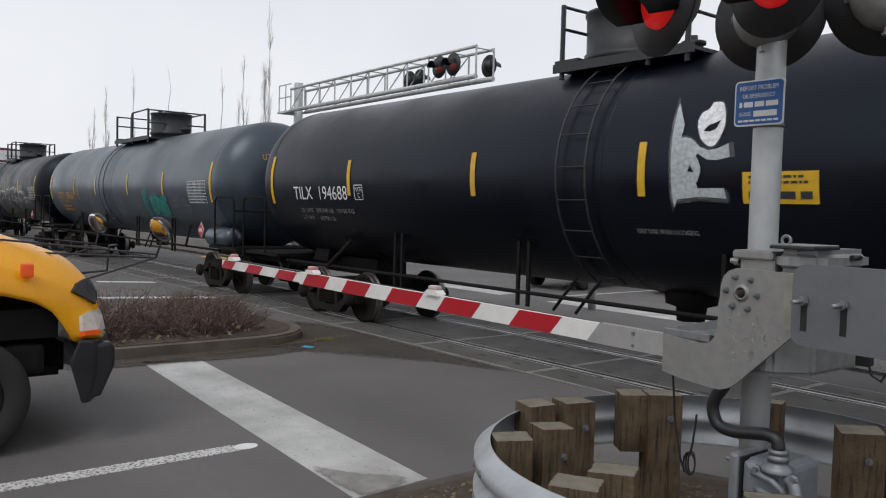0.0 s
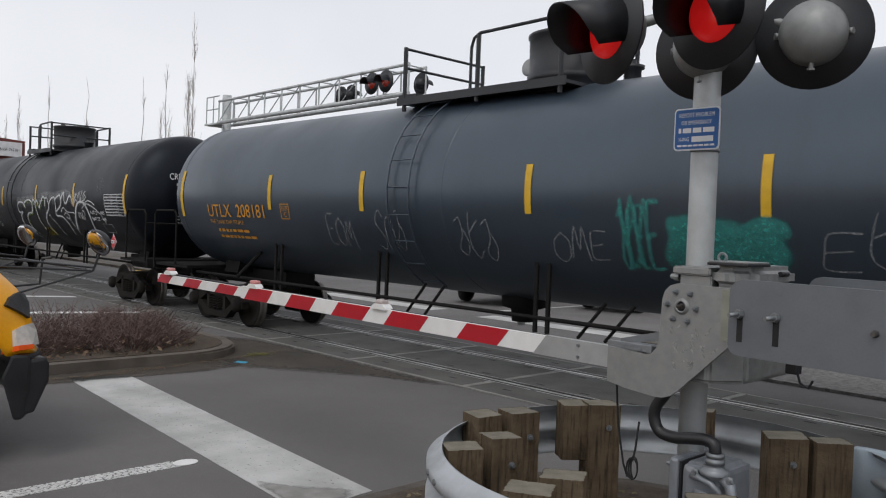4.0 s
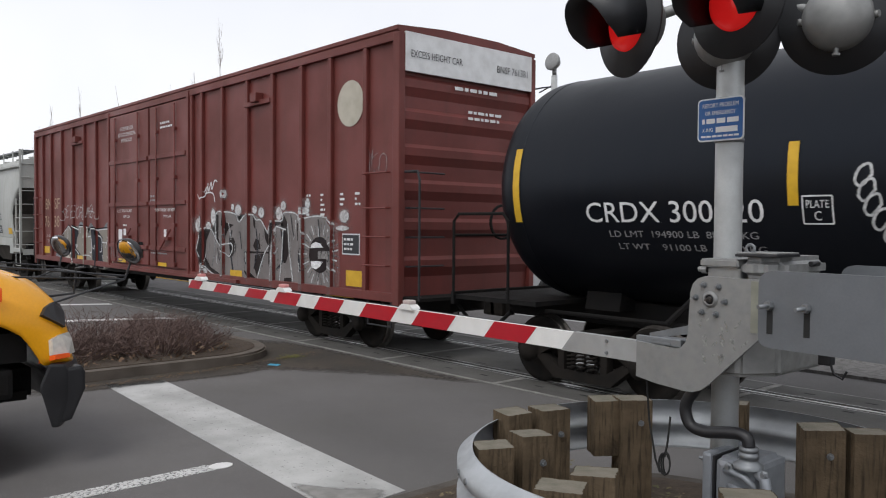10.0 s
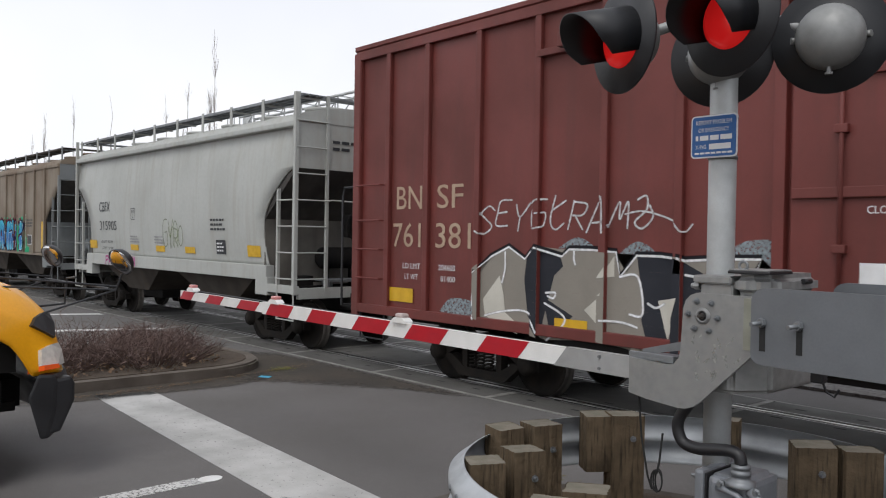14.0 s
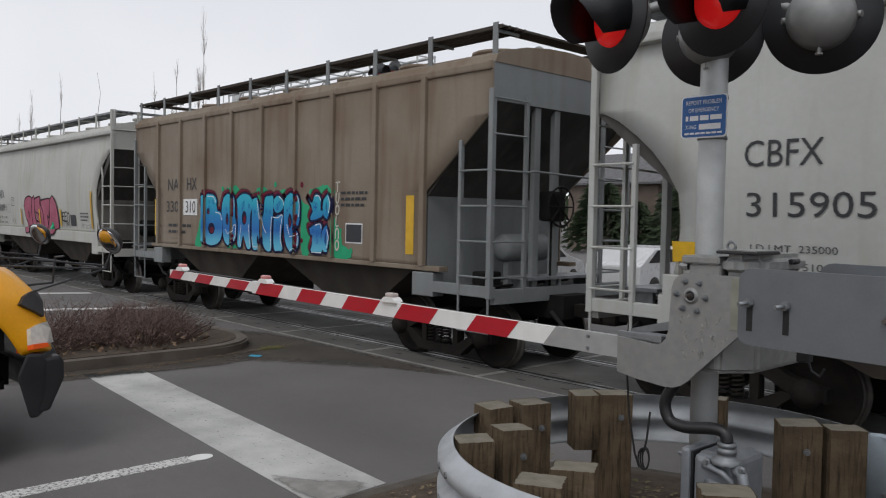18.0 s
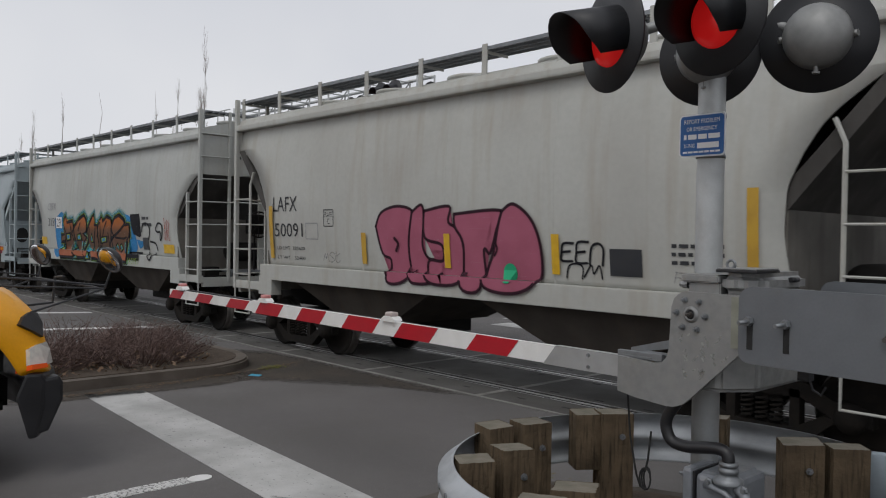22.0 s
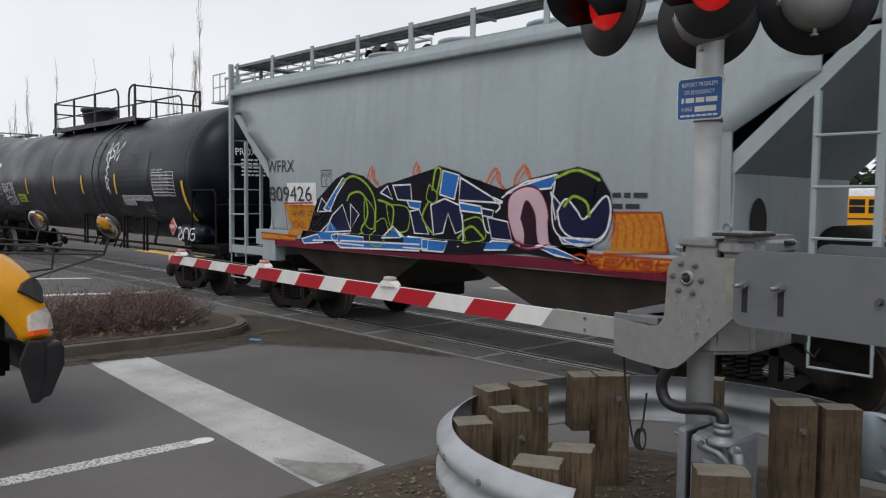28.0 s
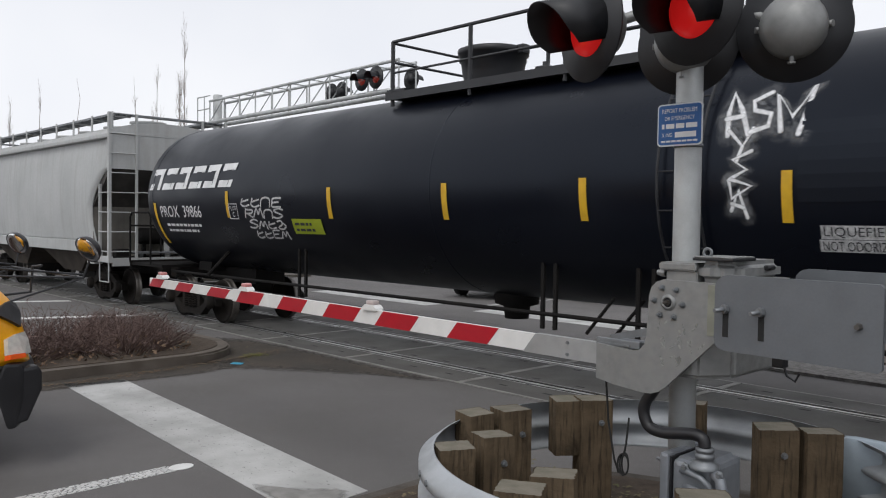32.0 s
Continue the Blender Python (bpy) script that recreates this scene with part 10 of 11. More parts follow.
    for z in (2.6, 2.82):
        bm = B()
        lathe(bm, (mx, my, z), (0, 0, 1), [(-0.01, 0.073), (-0.01, 0.078), (0.01, 0.078), (0.01, 0.073)], 24)
        put("band", bm, GALV)

    # flasher heads: (x, y, z) of the disc, the way it faces, hood or back towards the road
    def head(x, y, z, deg, lit, r=0.29):
        d = Vector((math.cos(radians(deg)), math.sin(radians(deg)), 0))
        c = Vector((x, y, z))
        k = k2 = r / 0.29
        bm = B()
        lathe(bm, c - d * 0.006, d, [(0, 0), (0, r), (0.012, r), (0.012, 0)], 40)
        disc = put("flasher_head", bm, BLACKMETAL, "round black backboard with a hooded red light")
        bm = B()
        lathe(bm, c - d * 0.004, -d, [(0, 0.165), (0.05, 0.165), (0.09, 0.155), (0.13, 0.125), (0.155, 0.07), (0.16, 0.0)], 28)
        housing = put("lamp_housing", bm, CASTALU, "weathered grey lamp housing", disc)
        bm = B()
        lathe(bm, c + d * 0.008, d, [(0, k * 0.155), (0.02, k * 0.15), (0.045, k * 0.11), (0.058, k * 0.05), (0.06, 0)], 28)
        put("lens", bm, LENSRED if lit else LENSDIM, "glowing red lens" if lit else "red lens", disc)
        bm = B()
        side, up = d.cross(Vector((0, 0, 1))).normalized(), Vector((0, 0, 1))
        n = 18
        rows = []
        for j in range(n + 1):
            a = radians(-30) + radians(240) * j / n
            lng = 0.33 * (0.72 + 0.28 * max(0.0, math.sin(a)) - 0.5 * max(0.0, -math.sin(a)))
            o = side * math.cos(a) * 0.17 * k2 + up * math.sin(a) * 0.17 * k2
            rows.append((bm.verts.new(c + o), bm.verts.new(c + o + d * lng - up * 0.07 * lng / 0.3)))
        for p, q in zip(rows, rows[1:]):
            bm.faces.new((p[0], q[0], q[1], p[1])).smooth = True
        thicken(bm, 0.006)
        put("hood", bm, BLACKMETAL, "", disc)
        bm = B()
        lathe(bm, c - d * 0.07 - Vector((0, 0, 0.155)), (0, 0, -1), [(0, 0.012), (0.03, 0.012), (0.03, 0.02), (0.04, 0.02), (0.04, 0)], 8)
        put("latch", bm, CASTALU, "", disc)
        for sgn in (-1, 1):
            bm = B()
            tube(bm, [c + side * sgn * 0.16 - d * 0.02, c + side * sgn * 0.185 - d * 0.03], 0.018, 8)
            put("latch", bm, CASTALU, "", disc)

    head(-2.443, 3.412, 3.165, 249, True, 0.275)
    head(-1.985, 3.64, 3.228, 258, True, 0.28)
    head(-2.267, 4.068, 3.161, 102, False, 0.28)
    head(-1.735, 4.194, 3.187, 107, False, 0.28)
    bm = B()
    tube(bm, [(-2.5, 3.56, 3.2), (-2.4, 3.85, 3.32), (-2.24, 4.06, 3.36), (-2.0, 4.16, 3.32), (-1.78, 4.16, 3.2)], 0.03, 10)
    tube(bm, [(-1.98, 3.76, 3.25), (-2.06, 3.92, 3.34), (-2.24, 4.06, 3.36)], 0.03, 10)
    lathe(bm, (mx, my, 3.28), (0, 0, 1), [(0, 0.075), (0, 0.11), (0.18, 0.11), (0.18, 0.075)], 20)
    put("crossarm", bm, CASTALU)


crossing_signal()


# ---------------------------------------------------------------- school bus waiting at the stop line
GLASS = material("dark_glass", (0.02, 0.022, 0.025), 0.08, second=(0.03, 0.03, 0.03), amount=0.3, scale=1, bump=0.0, coat=0.3)
AMBER = glow("amber_lens", (0.75, 0.1, 0.015), 0.12)
CHROME = material("mirror_chrome", (0.72, 0.72, 0.73), 0.05, 1.0, second=(0.66, 0.66, 0.67), amount=0.3, scale=2, bump=0.0)
HEADLENS = material("headlamp_lens", (0.62, 0.6, 0.55), 0.12, second=(0.45, 0.43, 0.4), amount=0.6, scale=18, bump=0.3, bump_scale=40, coat=0.8)


def school_bus():
    cx, wheel_y, wheel_z = -8.42, 1.15, 0.5
    bus = thing("school_bus", pose(cx, wheel_y, 0), "yellow school bus waiting behind the stop line", "bus")
    bus_front = 1.03

    # bonnet: cross sections from the nose back to the cowl
    crown = [(-2.0, 2.14), (-0.87, 2.07), (-0.5, 2.01), (0.0, 1.92), (0.25, 1.86), (0.5, 1.775), (0.76, 1.68), (0.88, 1.61), (0.96, 1.535), (1.02, 1.44), (1.065, 1.29), (1.10, 1.1), (1.125, 0.97)]
    arch = [(-2.0, 0.8), (-0.86, 0.8), (-0.76, 1.0), (-0.55, 1.27), (0.0, 1.355), (0.28, 1.335), (0.51, 1.27), (0.65, 1.18), (0.74, 1.04), (0.81, 0.92), (1.2, 0.92)]
    width = [(-2.0, 1.14), (0.0, 1.13), (0.6, 1.12), (0.85, 1.09), (0.97, 1.055), (1.04, 1.025), (1.09, 0.96), (1.125, 0.86)]

    def along(table, y):
        for (a, p), (b, q) in zip(table, table[1:]):
            if y <= b:
                return p + (q - p) * max(0.0, (y - a) / (b - a))
        return table[-1][1]

    def section(y):
        w, top, zb = along(width, y), along(crown, y), along(arch, y)
        drop = 0.06 + 0.2 * max(0.0, min(1.0, (1.12 - y) / 0.25))
        sh = max(zb + 0.02, top - drop)
        lip = w + (0.03 if y > -0.9 else 0.0)
        return [(lip, zb), (lip + 0.015, zb + (sh - zb) * 0.15), (w + 0.005, zb + (sh - zb) * 0.45), (w - 0.015, zb + (sh - zb) * 0.85), (w - 0.06, sh), (w - 0.2, sh + (top - sh) * 0.62), (w * 0.55, top - 0.015), (0, top)]

    bus_front = 1.125
    ys = [bus_front - 0.02 * k for k in range(18)] + [bus_front - 0.34 - 0.05 * k for k in range(1, 36)]
    bm = B()
    rows = []
    for y in ys:
        sec = section(y)
        rows.append([bm.verts.new((x, y, z)) for x, z in sec] + [bm.verts.new((-x, y, z)) for x, z in sec[-2::-1]])
    for p, q in zip(rows, rows[1:]):
        for i in range(len(p) - 1):
            bm.faces.new((p[i], p[i + 1], q[i + 1], q[i])).smooth = True
    thicken(bm, 0.02)
    part("bonnet", bm, BUSYELLOW, bus)
    bm = B()
    prism(bm, [(-0.66, 0.98), (0.66, 0.98), (0.62, 1.3), (-0.62, 1.3)], xz, bus_front - 0.15, bus_front + 0.01)
    part("grille", bm, BUSBLACK, bus)
    for s in (-1, 1):
        # black corner cap, and the headlamp with its amber strip, wrapped round the corner
        def wrapped(name, poly, mat, label, proud):
            bm = B()
            def skin(y, z):
                """Half the bonnet's width at a place along it and a height."""
                sec = section(y)
                for (xa, za), (xb, zb) in zip(sec, sec[1:]):
                    if z <= zb:
                        return xa + (xb - xa) * max(0.0, (z - za) / (zb - za)) if zb > za else xb
                return sec[-1][0]

            a = [bm.verts.new((s * (skin(y, z) + proud), y + proud * 0.5, z + proud * 0.3)) for y, z in poly]
            b = [bm.verts.new((s * (skin(y, z) - 0.1), y - 0.06, z - 0.03)) for y, z in poly]
            bm.faces.new(a)
            bm.faces.new(b[::-1])
            for k in range(len(poly)):
                n = (k + 1) % len(poly)
                bm.faces.new((a[k], b[k], b[n], a[n]))
            part(name, bm, mat, bus, label)

        wrapped("corner_cap", [(0.80, 1.34), (0.85, 1.4), (0.92, 1.43), (1.0, 1.41), (1.02, 1.34), (0.995, 1.22), (0.93, 1.265)], BUSBLACK, "", 0.034)
        wrapped("headlamp", [(0.865, 1.0), (0.87, 1.13), (0.95, 1.165), (1.02, 1.175), (1.055, 1.11), (1.085, 0.985), (1.0, 0.985)], HEADLENS, "clear headlamp with an amber corner", 0.036)
        wrapped("indicator", [(0.865, 0.955), (0.865, 0.998), (0.99, 0.998), (1.0, 0.96)], AMBER, "amber indicator", 0.058)
        bm = B()
        xa, xb = sorted((s * 1.12, s * 1.17))
        box(bm, xa, xb, 0.40, 0.50, 1.48, 1.60, 0.02)
        part("side_marker", bm, AMBER, bus, "amber side marker lamp")
        # front wheel
        bm = B()
        lathe(bm, (s * 0.98, 0, wheel_z), (s, 0, 0), [(-0.13, 0.3), (-0.13, 0.46), (-0.1, 0.495), (0.1, 0.495), (0.13, 0.47), (0.14, 0.4), (0.13, 0.31), (0.1, 0.29)], 36)
        wheel = part("front_wheel", bm, TYRE, bus, "black truck tyre on a dark steel rim")
        bm = B()
        lathe(bm, (s * 0.98, 0, wheel_z), (s, 0, 0), [(0.1, 0.295), (0.115, 0.29), (0.1, 0.26), (0.04, 0.23), (0.02, 0.15), (0.09, 0.12), (0.1, 0.0)], 28)
        part("rim", bm, UNDER, wheel)
        for k in range(8):
            a = math.pi / 4 * k
            bm = B()
            lathe(bm, (s * 1.02, 0.2 * math.cos(a), wheel_z + 0.2 * math.sin(a)), (s, 0, 0), [(0, 0.02), (0.03, 0.018), (0.03, 0)], 6)
            part("wheel_nut", bm, UNDER, wheel)
        # stalk mirror ahead of the wing
        mxp, myp, mzp = s * 1.02, 1.57, 1.87
        bm = B()
        lathe(bm, (mxp, myp, mzp), (0.33, -1, -0.62) if s > 0 else (0.42, -1, -0.6), [(-0.1, 0.0), (-0.09, 0.07), (-0.06, 0.11), (-0.02, 0.13), (0.0, 0.132)], 24)
        mirror = part("crossview_mirror", bm, BUSBLACK, bus, "round convex crossview mirror on black stalks")
        bm = B()
        lathe(bm, (mxp, myp, mzp), (0.33, -1, -0.62) if s > 0 else (0.42, -1, -0.6), [(-0.005, 0.126), (0.006, 0.115), (0.016, 0.08), (0.02, 0.0)], 24)
        part("mirror_glass", bm, CHROME, mirror)
        bm = B()
        tube(bm, [(mxp, myp + 0.02, mzp - 0.1), (mxp - s * 0.03, myp - 0.02, mzp - 0.25)], 0.011, 6)
        tube(bm, [(mxp - s * 0.03, myp - 0.02, mzp - 0.25), (s * 0.72, 0.62, 1.66)], 0.009, 6)
        tube(bm, [(mxp - s * 0.03, myp - 0.02, mzp - 0.25), (s * 0.9, 0.93, 1.42)], 0.009, 6)
        tube(bm, [(mxp - s * 0.03, myp - 0.02, mzp - 0.22), (s * 0.85, 0.3, 1.78)], 0.009, 6)
        part("mirror_stalk", bm, BLACKMETAL, mirror)
    bm = B()
    tube(bm, [(-0.95, 1.5, 1.63), (0.95, 1.5, 1.63)], 0.012, 6)
    tube(bm, [(0.35, 1.05, 1.44), (0.35, 1.3, 1.46), (0.35, 1.32, 1.7), (0.6, 1.32, 1.72)], 0.012, 6)
    part("crossing_bar", bm, BLACKMETAL, bus)
    # bumper wraps the nose
    bm = B()
    pts = []
    for k in range(25):
        t = -1 + 2 * k / 24
        x = 1.16 * t
        y = bus_front + 0.10 - 0.26 * abs(t) ** 3.5
        pts.append((x, y))
    rows = []
    for x, y in pts:
        low = 0.50 - 0.06 * (abs(x) / 1.16) ** 2
        rows.append([bm.verts.new(v) for v in ((x, y - 0.10, low - 0.06), (x, y - 0.03, low - 0.06), (x, y + 0.03, low + 0.18), (x, y + 0.04, 0.86), (x, y + 0.01, 0.93), (x, y - 0.12, 0.94), (x, y - 0.2, 0.75))])
    for p, q in zip(rows, rows[1:]):
        for i in range(len(p)):
            bm.faces.new((p[i], p[(i + 1) % len(p)], q[(i + 1) % len(p)], q[i]))
    bm.faces.new(rows[0])
    bm.faces.new(rows[-1][::-1])
    for s in (-1, 1):
        prism(bm, [(0.83, 0.87), (1.12, 0.9), (1.155, 0.84), (1.155, 0.69), (1.04, 0.43), (0.94, 0.41), (0.87, 0.68)], lambda u, v, d: (d, u, v), s * 1.0, s * 1.15)
    part("bumper", bm, BUSBLACK, bus, bevel=0.03)
    bm = B()
    box(bm, -0.42, 0.42, -9.5, 0.9, 0.55, 0.8)
    tube(bm, [(-0.9, 0, 0.5), (0.9, 0, 0.5)], 0.08, 10)
    for s in (-1, 1):
        box(bm, s * 0.62 - 0.05, s * 0.62 + 0.05, -0.75, 0.8, 0.56, 0.64)
        tube(bm, [(s * 0.7, 0.1, 0.55), (s * 0.7, 0.5, 0.75)], 0.035, 8)
        box(bm, s * 0.85 - 0.16, s * 0.85 + 0.16, 0.30, 0.62, 0.64, 0.9, 0.05)
    part("chassis", bm, UNDER, bus)
    bm = B()
    box(bm, -1.0, 1.0, -0.72, 0.72, 0.95, 1.2)
    part("engine_block", bm, UNDER, bus)
    # body behind the bonnet
    bm = B()
    prism(bm, [(-1.2, 0.7), (1.2, 0.7), (1.2, 2.6), (1.05, 2.95), (0.7, 3.08), (-0.7, 3.08), (-1.05, 2.95), (-1.2, 2.6)], lambda u, v, d: (u, d, v), -10.5, -0.95)
    body = part("body", bm, BUSYELLOW, bus)
    bm = B()
    box(bm, -1.05, 1.05, -0.96, -0.93, 1.95, 2.75)
    part("windscreen", bm, GLASS, body)
    for k in range(10):
        for s in (-1, 1):
            bm = B()
            xa, xb = sorted((s * 1.19, s * 1.206))
            box(bm, xa, xb, -1.8 - 0.85 * k, -1.1 - 0.85 * k, 1.85, 2.5)
            part("window", bm, GLASS, body)
    for z in (1.0, 1.35, 1.7):
        for s in (-1, 1):
            bm = B()
            xa, xb = sorted((s * 1.195, s * 1.215))
            box(bm, xa, xb, -10.4, -1.0, z, z + 0.06)
            part("rub_rail", bm, BUSBLACK, body)
    for s in (-1, 1):
        bm = B()
        lathe(bm, (s * 1.0, -7.0, 0.5), (s, 0, 0), [(-0.13, 0.3), (-0.13, 0.46), (-0.1, 0.495), (0.1, 0.495), (0.13, 0.47), (0.13, 0.31), (0.02, 0.2), (0.05, 0.0)], 28)
        part("rear_wheel", bm, TYRE, bus)


school_bus()


# ---------------------------------------------------------------- beyond the tracks
def cantilever():
    y = 14.0
    c = thing("signal_cantilever", pose(-26.0, y, 0), "white metal cantilever with crossing flashers over the far lanes", "signal cantilever")

    def put(name, bm, mat, label=""):
        bmesh.ops.translate(bm, verts=list(bm.verts), vec=(26.0, -y, 0))
        return part(name, bm, mat, c, label)

    xl, xr = -26.0, -15.9
    bm = B()
    tube(bm, [(xl, y, 0), (xl, y, 6.55)], 0.16, 14)
    put("mast", bm, MASTPAINT)
    for yy in (y - 0.3, y + 0.3):
        bm = B()
        tube(bm, [(xl, yy, 5.55), (xr, yy, 5.62)], 0.07, 8)
        put("lower_chord", bm, MASTPAINT)
        bm = B()
        tube(bm, [(xl, yy, 6.3), (xr, yy, 6.38)], 0.045, 8)
        put("upper_chord", bm, MASTPAINT)
        for k in range(11):
            x = xl + (xr - xl) * k / 10
            bm = B()
            tube(bm, [(x, yy, 5.57), (x, yy, 6.34)], 0.025, 6)
            if k < 10 and k % 2 == 0:
                tube(bm, [(x, yy, 5.57), (x + 1.0, yy, 6.34)], 0.02, 6)
            put("truss_bar", bm, MASTPAINT)
    for k in range(11):
        x = xl + (xr - xl) * k / 10
        bm = B()
        tube(bm, [(x, y - 0.3, 6.34), (x, y + 0.3, 6.34)], 0.02, 6)
        put("cross_bar", bm, MASTPAINT)
    bm = B()
    for x in (xl - 0.9, xl - 0.4):
        tube(bm, [(x, y - 0.3, 5.55), (x, y - 0.3, 6.5)], 0.022, 6)
    tube(bm, [(xl - 0.9, y - 0.3, 6.5), (xl, y - 0.3, 6.5)], 0.022, 6)
    tube(bm, [(xl - 0.9, y - 0.3, 6.05), (xl, y - 0.3, 6.05)], 0.022, 6)
    box(bm, xl - 0.95, xl, y - 0.35, y + 0.35, 5.5, 5.56)
    put("service_platform", bm, MASTPAINT)
    for fx, dy, lit in ((-16.7, -0.4, True), (-17.3, -0.4, True), (-16.2, 0.4, False), (-19.3, 0.4, False), (-19.8, 0.4, False)):
        bm = B()
        sgn = -1 if dy < 0 else 1
        lathe(bm, (fx, y + dy, 6.0), (0, sgn, 0), [(0, 0), (0, 0.3), (0.015, 0.3), (0.015, 0)], 24)
        lathe(bm, (fx, y + dy, 6.0), (0, -sgn, 0), [(0, 0.16), (0.1, 0.15), (0.15, 0.0)], 16)
        n = 10
        rows = []
        for k in range(n + 1):
            a = math.pi * k / n
            rows.append((bm.verts.new((fx + 0.17 * math.cos(a), y + dy, 6.0 + 0.17 * math.sin(a))), bm.verts.new((fx + 0.17 * math.cos(a), y + dy + sgn * 0.3, 5.97 + 0.17 * math.sin(a)))))
        for p, q in zip(rows, rows[1:]):
            bm.faces.new((p[0], q[0], q[1], p[1]))
        put("flasher_head", bm, BLACKMETAL, "black flasher head")
        if dy < 0:
            bm = B()
            lathe(bm, (fx, y + dy - 0.016, 6.0), (0, -1, 0), [(0, 0.15), (0.03, 0.12), (0.05, 0)], 18)
            put("lens", bm, LENSDIM, "red lens")


cantilever()


def pole_light():
    x, y = -12.0, 14.0
    p = thing("floodlight_pole", pose(x, y, 0), "grey steel pole with a round floodlight and a side bracket", "light pole")
    bm = B()
    tube(bm, [(0, 0, 0), (0, 0, 5.55)], [0.09, 0.07], 12)
    part("pole", bm, MASTPAINT, p)
    bm = B()
    lathe(bm, (0, -0.05, 5.85), (0, -1, 0.1), [(-0.14, 0.0), (-0.12, 0.12), (-0.02, 0.19), (0.05, 0.2), (0.07, 0.17), (0.07, 0.0)], 20)
    tube(bm, [(0, 0, 5.55), (0, 0, 5.75)], 0.05, 8)
    part("floodlight", bm, CASTALU, p, "round grey floodlight")
    bm = B()
    tube(bm, [(0, 0, 5.3), (-0.35, 0, 5.32), (-1.1, 0, 5.3)], 0.018, 6)
    tube(bm, [(0, 0, 5.35), (-0.45, 0, 5.22)], 0.015, 6)
    part("bracket", bm, BLACKMETAL, p)
    bm = B()
    prism(bm, [(0.05, 3.9), (0.8, 4.9), (0.9, 4.85), (0.15, 3.8)], xz, -0.02, 0.02)
    prism(bm, [(0.05, 4.9), (0.1, 5.0), (0.9, 4.0), (0.8, 3.9)], xz, -0.06, -0.025)
    part("crossbuck", bm, CASTALU, p, "back of a crossbuck sign")


pole_light()


def lamp_post(x, y, h=4.6):
    p = thing("lamp_post", pose(x, y, 0), "slim black street lamp with a lantern head", "street lamp", "black street lamps")
    bm = B()
    tube(bm, [(0, 0, 0), (0, 0, 0.9), (0, 0, 1.0), (0, 0, h)], [0.11, 0.1, 0.06, 0.045], 12)
    part("post", bm, BLACKMETAL, p)
    bm = B()
    lathe(bm, (0, 0, h), (0, 0, 1), [(0, 0.05), (0.1, 0.12), (0.55, 0.2), (0.57, 0.24), (0.7, 0.1), (0.82, 0.02), (0.82, 0)], 8, False)
    part("lantern", bm, BLACKMETAL, p)
    bm = B()
    lathe(bm, (0, 0, h + 0.14), (0, 0, 1), [(0, 0.13), (0.38, 0.2)], 8, False)
    part("lantern_glass", bm, HEADLENS, p)


lamp_post(-11.5, 30.5, 4.3)
lamp_post(-3.0, 31.0, 4.3)


def far_bus(x, y, turn):
    b = thing("school_bus", pose(x, y, 0, 0, 0, turn), "yellow school bus with a white roof parked beyond the tracks", "bus", "parked school buses")
    bm = B()
    prism(bm, [(-1.2, 0.6), (1.2, 0.6), (1.2, 2.55), (-1.2, 2.55)], lambda u, v, d: (d, u, v), -5.0, 5.0)
    box(bm, 5.0, 6.5, -1.1, 1.1, 0.7, 1.55, 0.12)
    part("body", bm, BUSYELLOW, b)
    bm = B()
    prism(bm, [(-1.2, 2.55), (1.2, 2.55), (1.1, 2.85), (0.7, 3.02), (-0.7, 3.02), (-1.1, 2.85)], lambda u, v, d: (d, u, v), -5.02, 5.02)
    part("roof", bm, WHITEPAINT, b)
    for k in range(11):
        bm = B()
        box(bm, -4.8 + 0.86 * k, -4.8 + 0.86 * k + 0.7, -1.215, 1.215, 1.75, 2.4)
        w = part("window", bm, GLASS, b)
        bm = B()
        box(bm, -4.8 + 0.86 * k, -4.8 + 0.86 * k + 0.7, -1.225, 1.225, 2.06, 2.1)
        part("window_bar", bm, BUSYELLOW, w)
    for z in (1.0, 1.45):
        bm = B()
        box(bm, -5.0, 5.0, -1.22, 1.22, z, z + 0.07)
        part("rub_rail", bm, BUSBLACK, b)
    bm = B()
    box(bm, 4.98, 5.03, -1.05, 1.05, 1.65, 2.4)
    part("windscreen", bm, GLASS, b)
    bm = B()
    box(bm, 4.9, 5.06, -0.75, 0.75, 2.62, 2.98, 0.04)
    sign = part("header_sign", bm, BUSYELLOW, b)
    bm = text_mesh("SCHOOL BUS", 0.2, lambda u, v: (5.068, u, 2.73 + v), 1.0, True)
    part("sign_lettering", bm, BUSBLACK, sign)
    for wx in (-3.2, 4.6):
        for s in (-1, 1):
            bm = B()
            lathe(bm, (wx + 0.6, s * 1.0, 0.5), (0, s, 0), [(-0.13, 0.3), (-0.13, 0.48), (0.13, 0.48), (0.14, 0.3), (0.05, 0.2), (0.05, 0.0)], 20)
            part("wheel", bm, TYRE, b)
    bm = B()
    lathe(bm, (3.5, -1.25, 1.35), (0, -1, 0), [(0, 0), (0, 0.24), (0.02, 0.24), (0.02, 0)], 8, False)
    part("stop_arm", bm, GATERED, b, "red octagonal stop arm")


far_bus(-12.0, 41.2, 180)
far_bus(3.0, 42.0, 180)


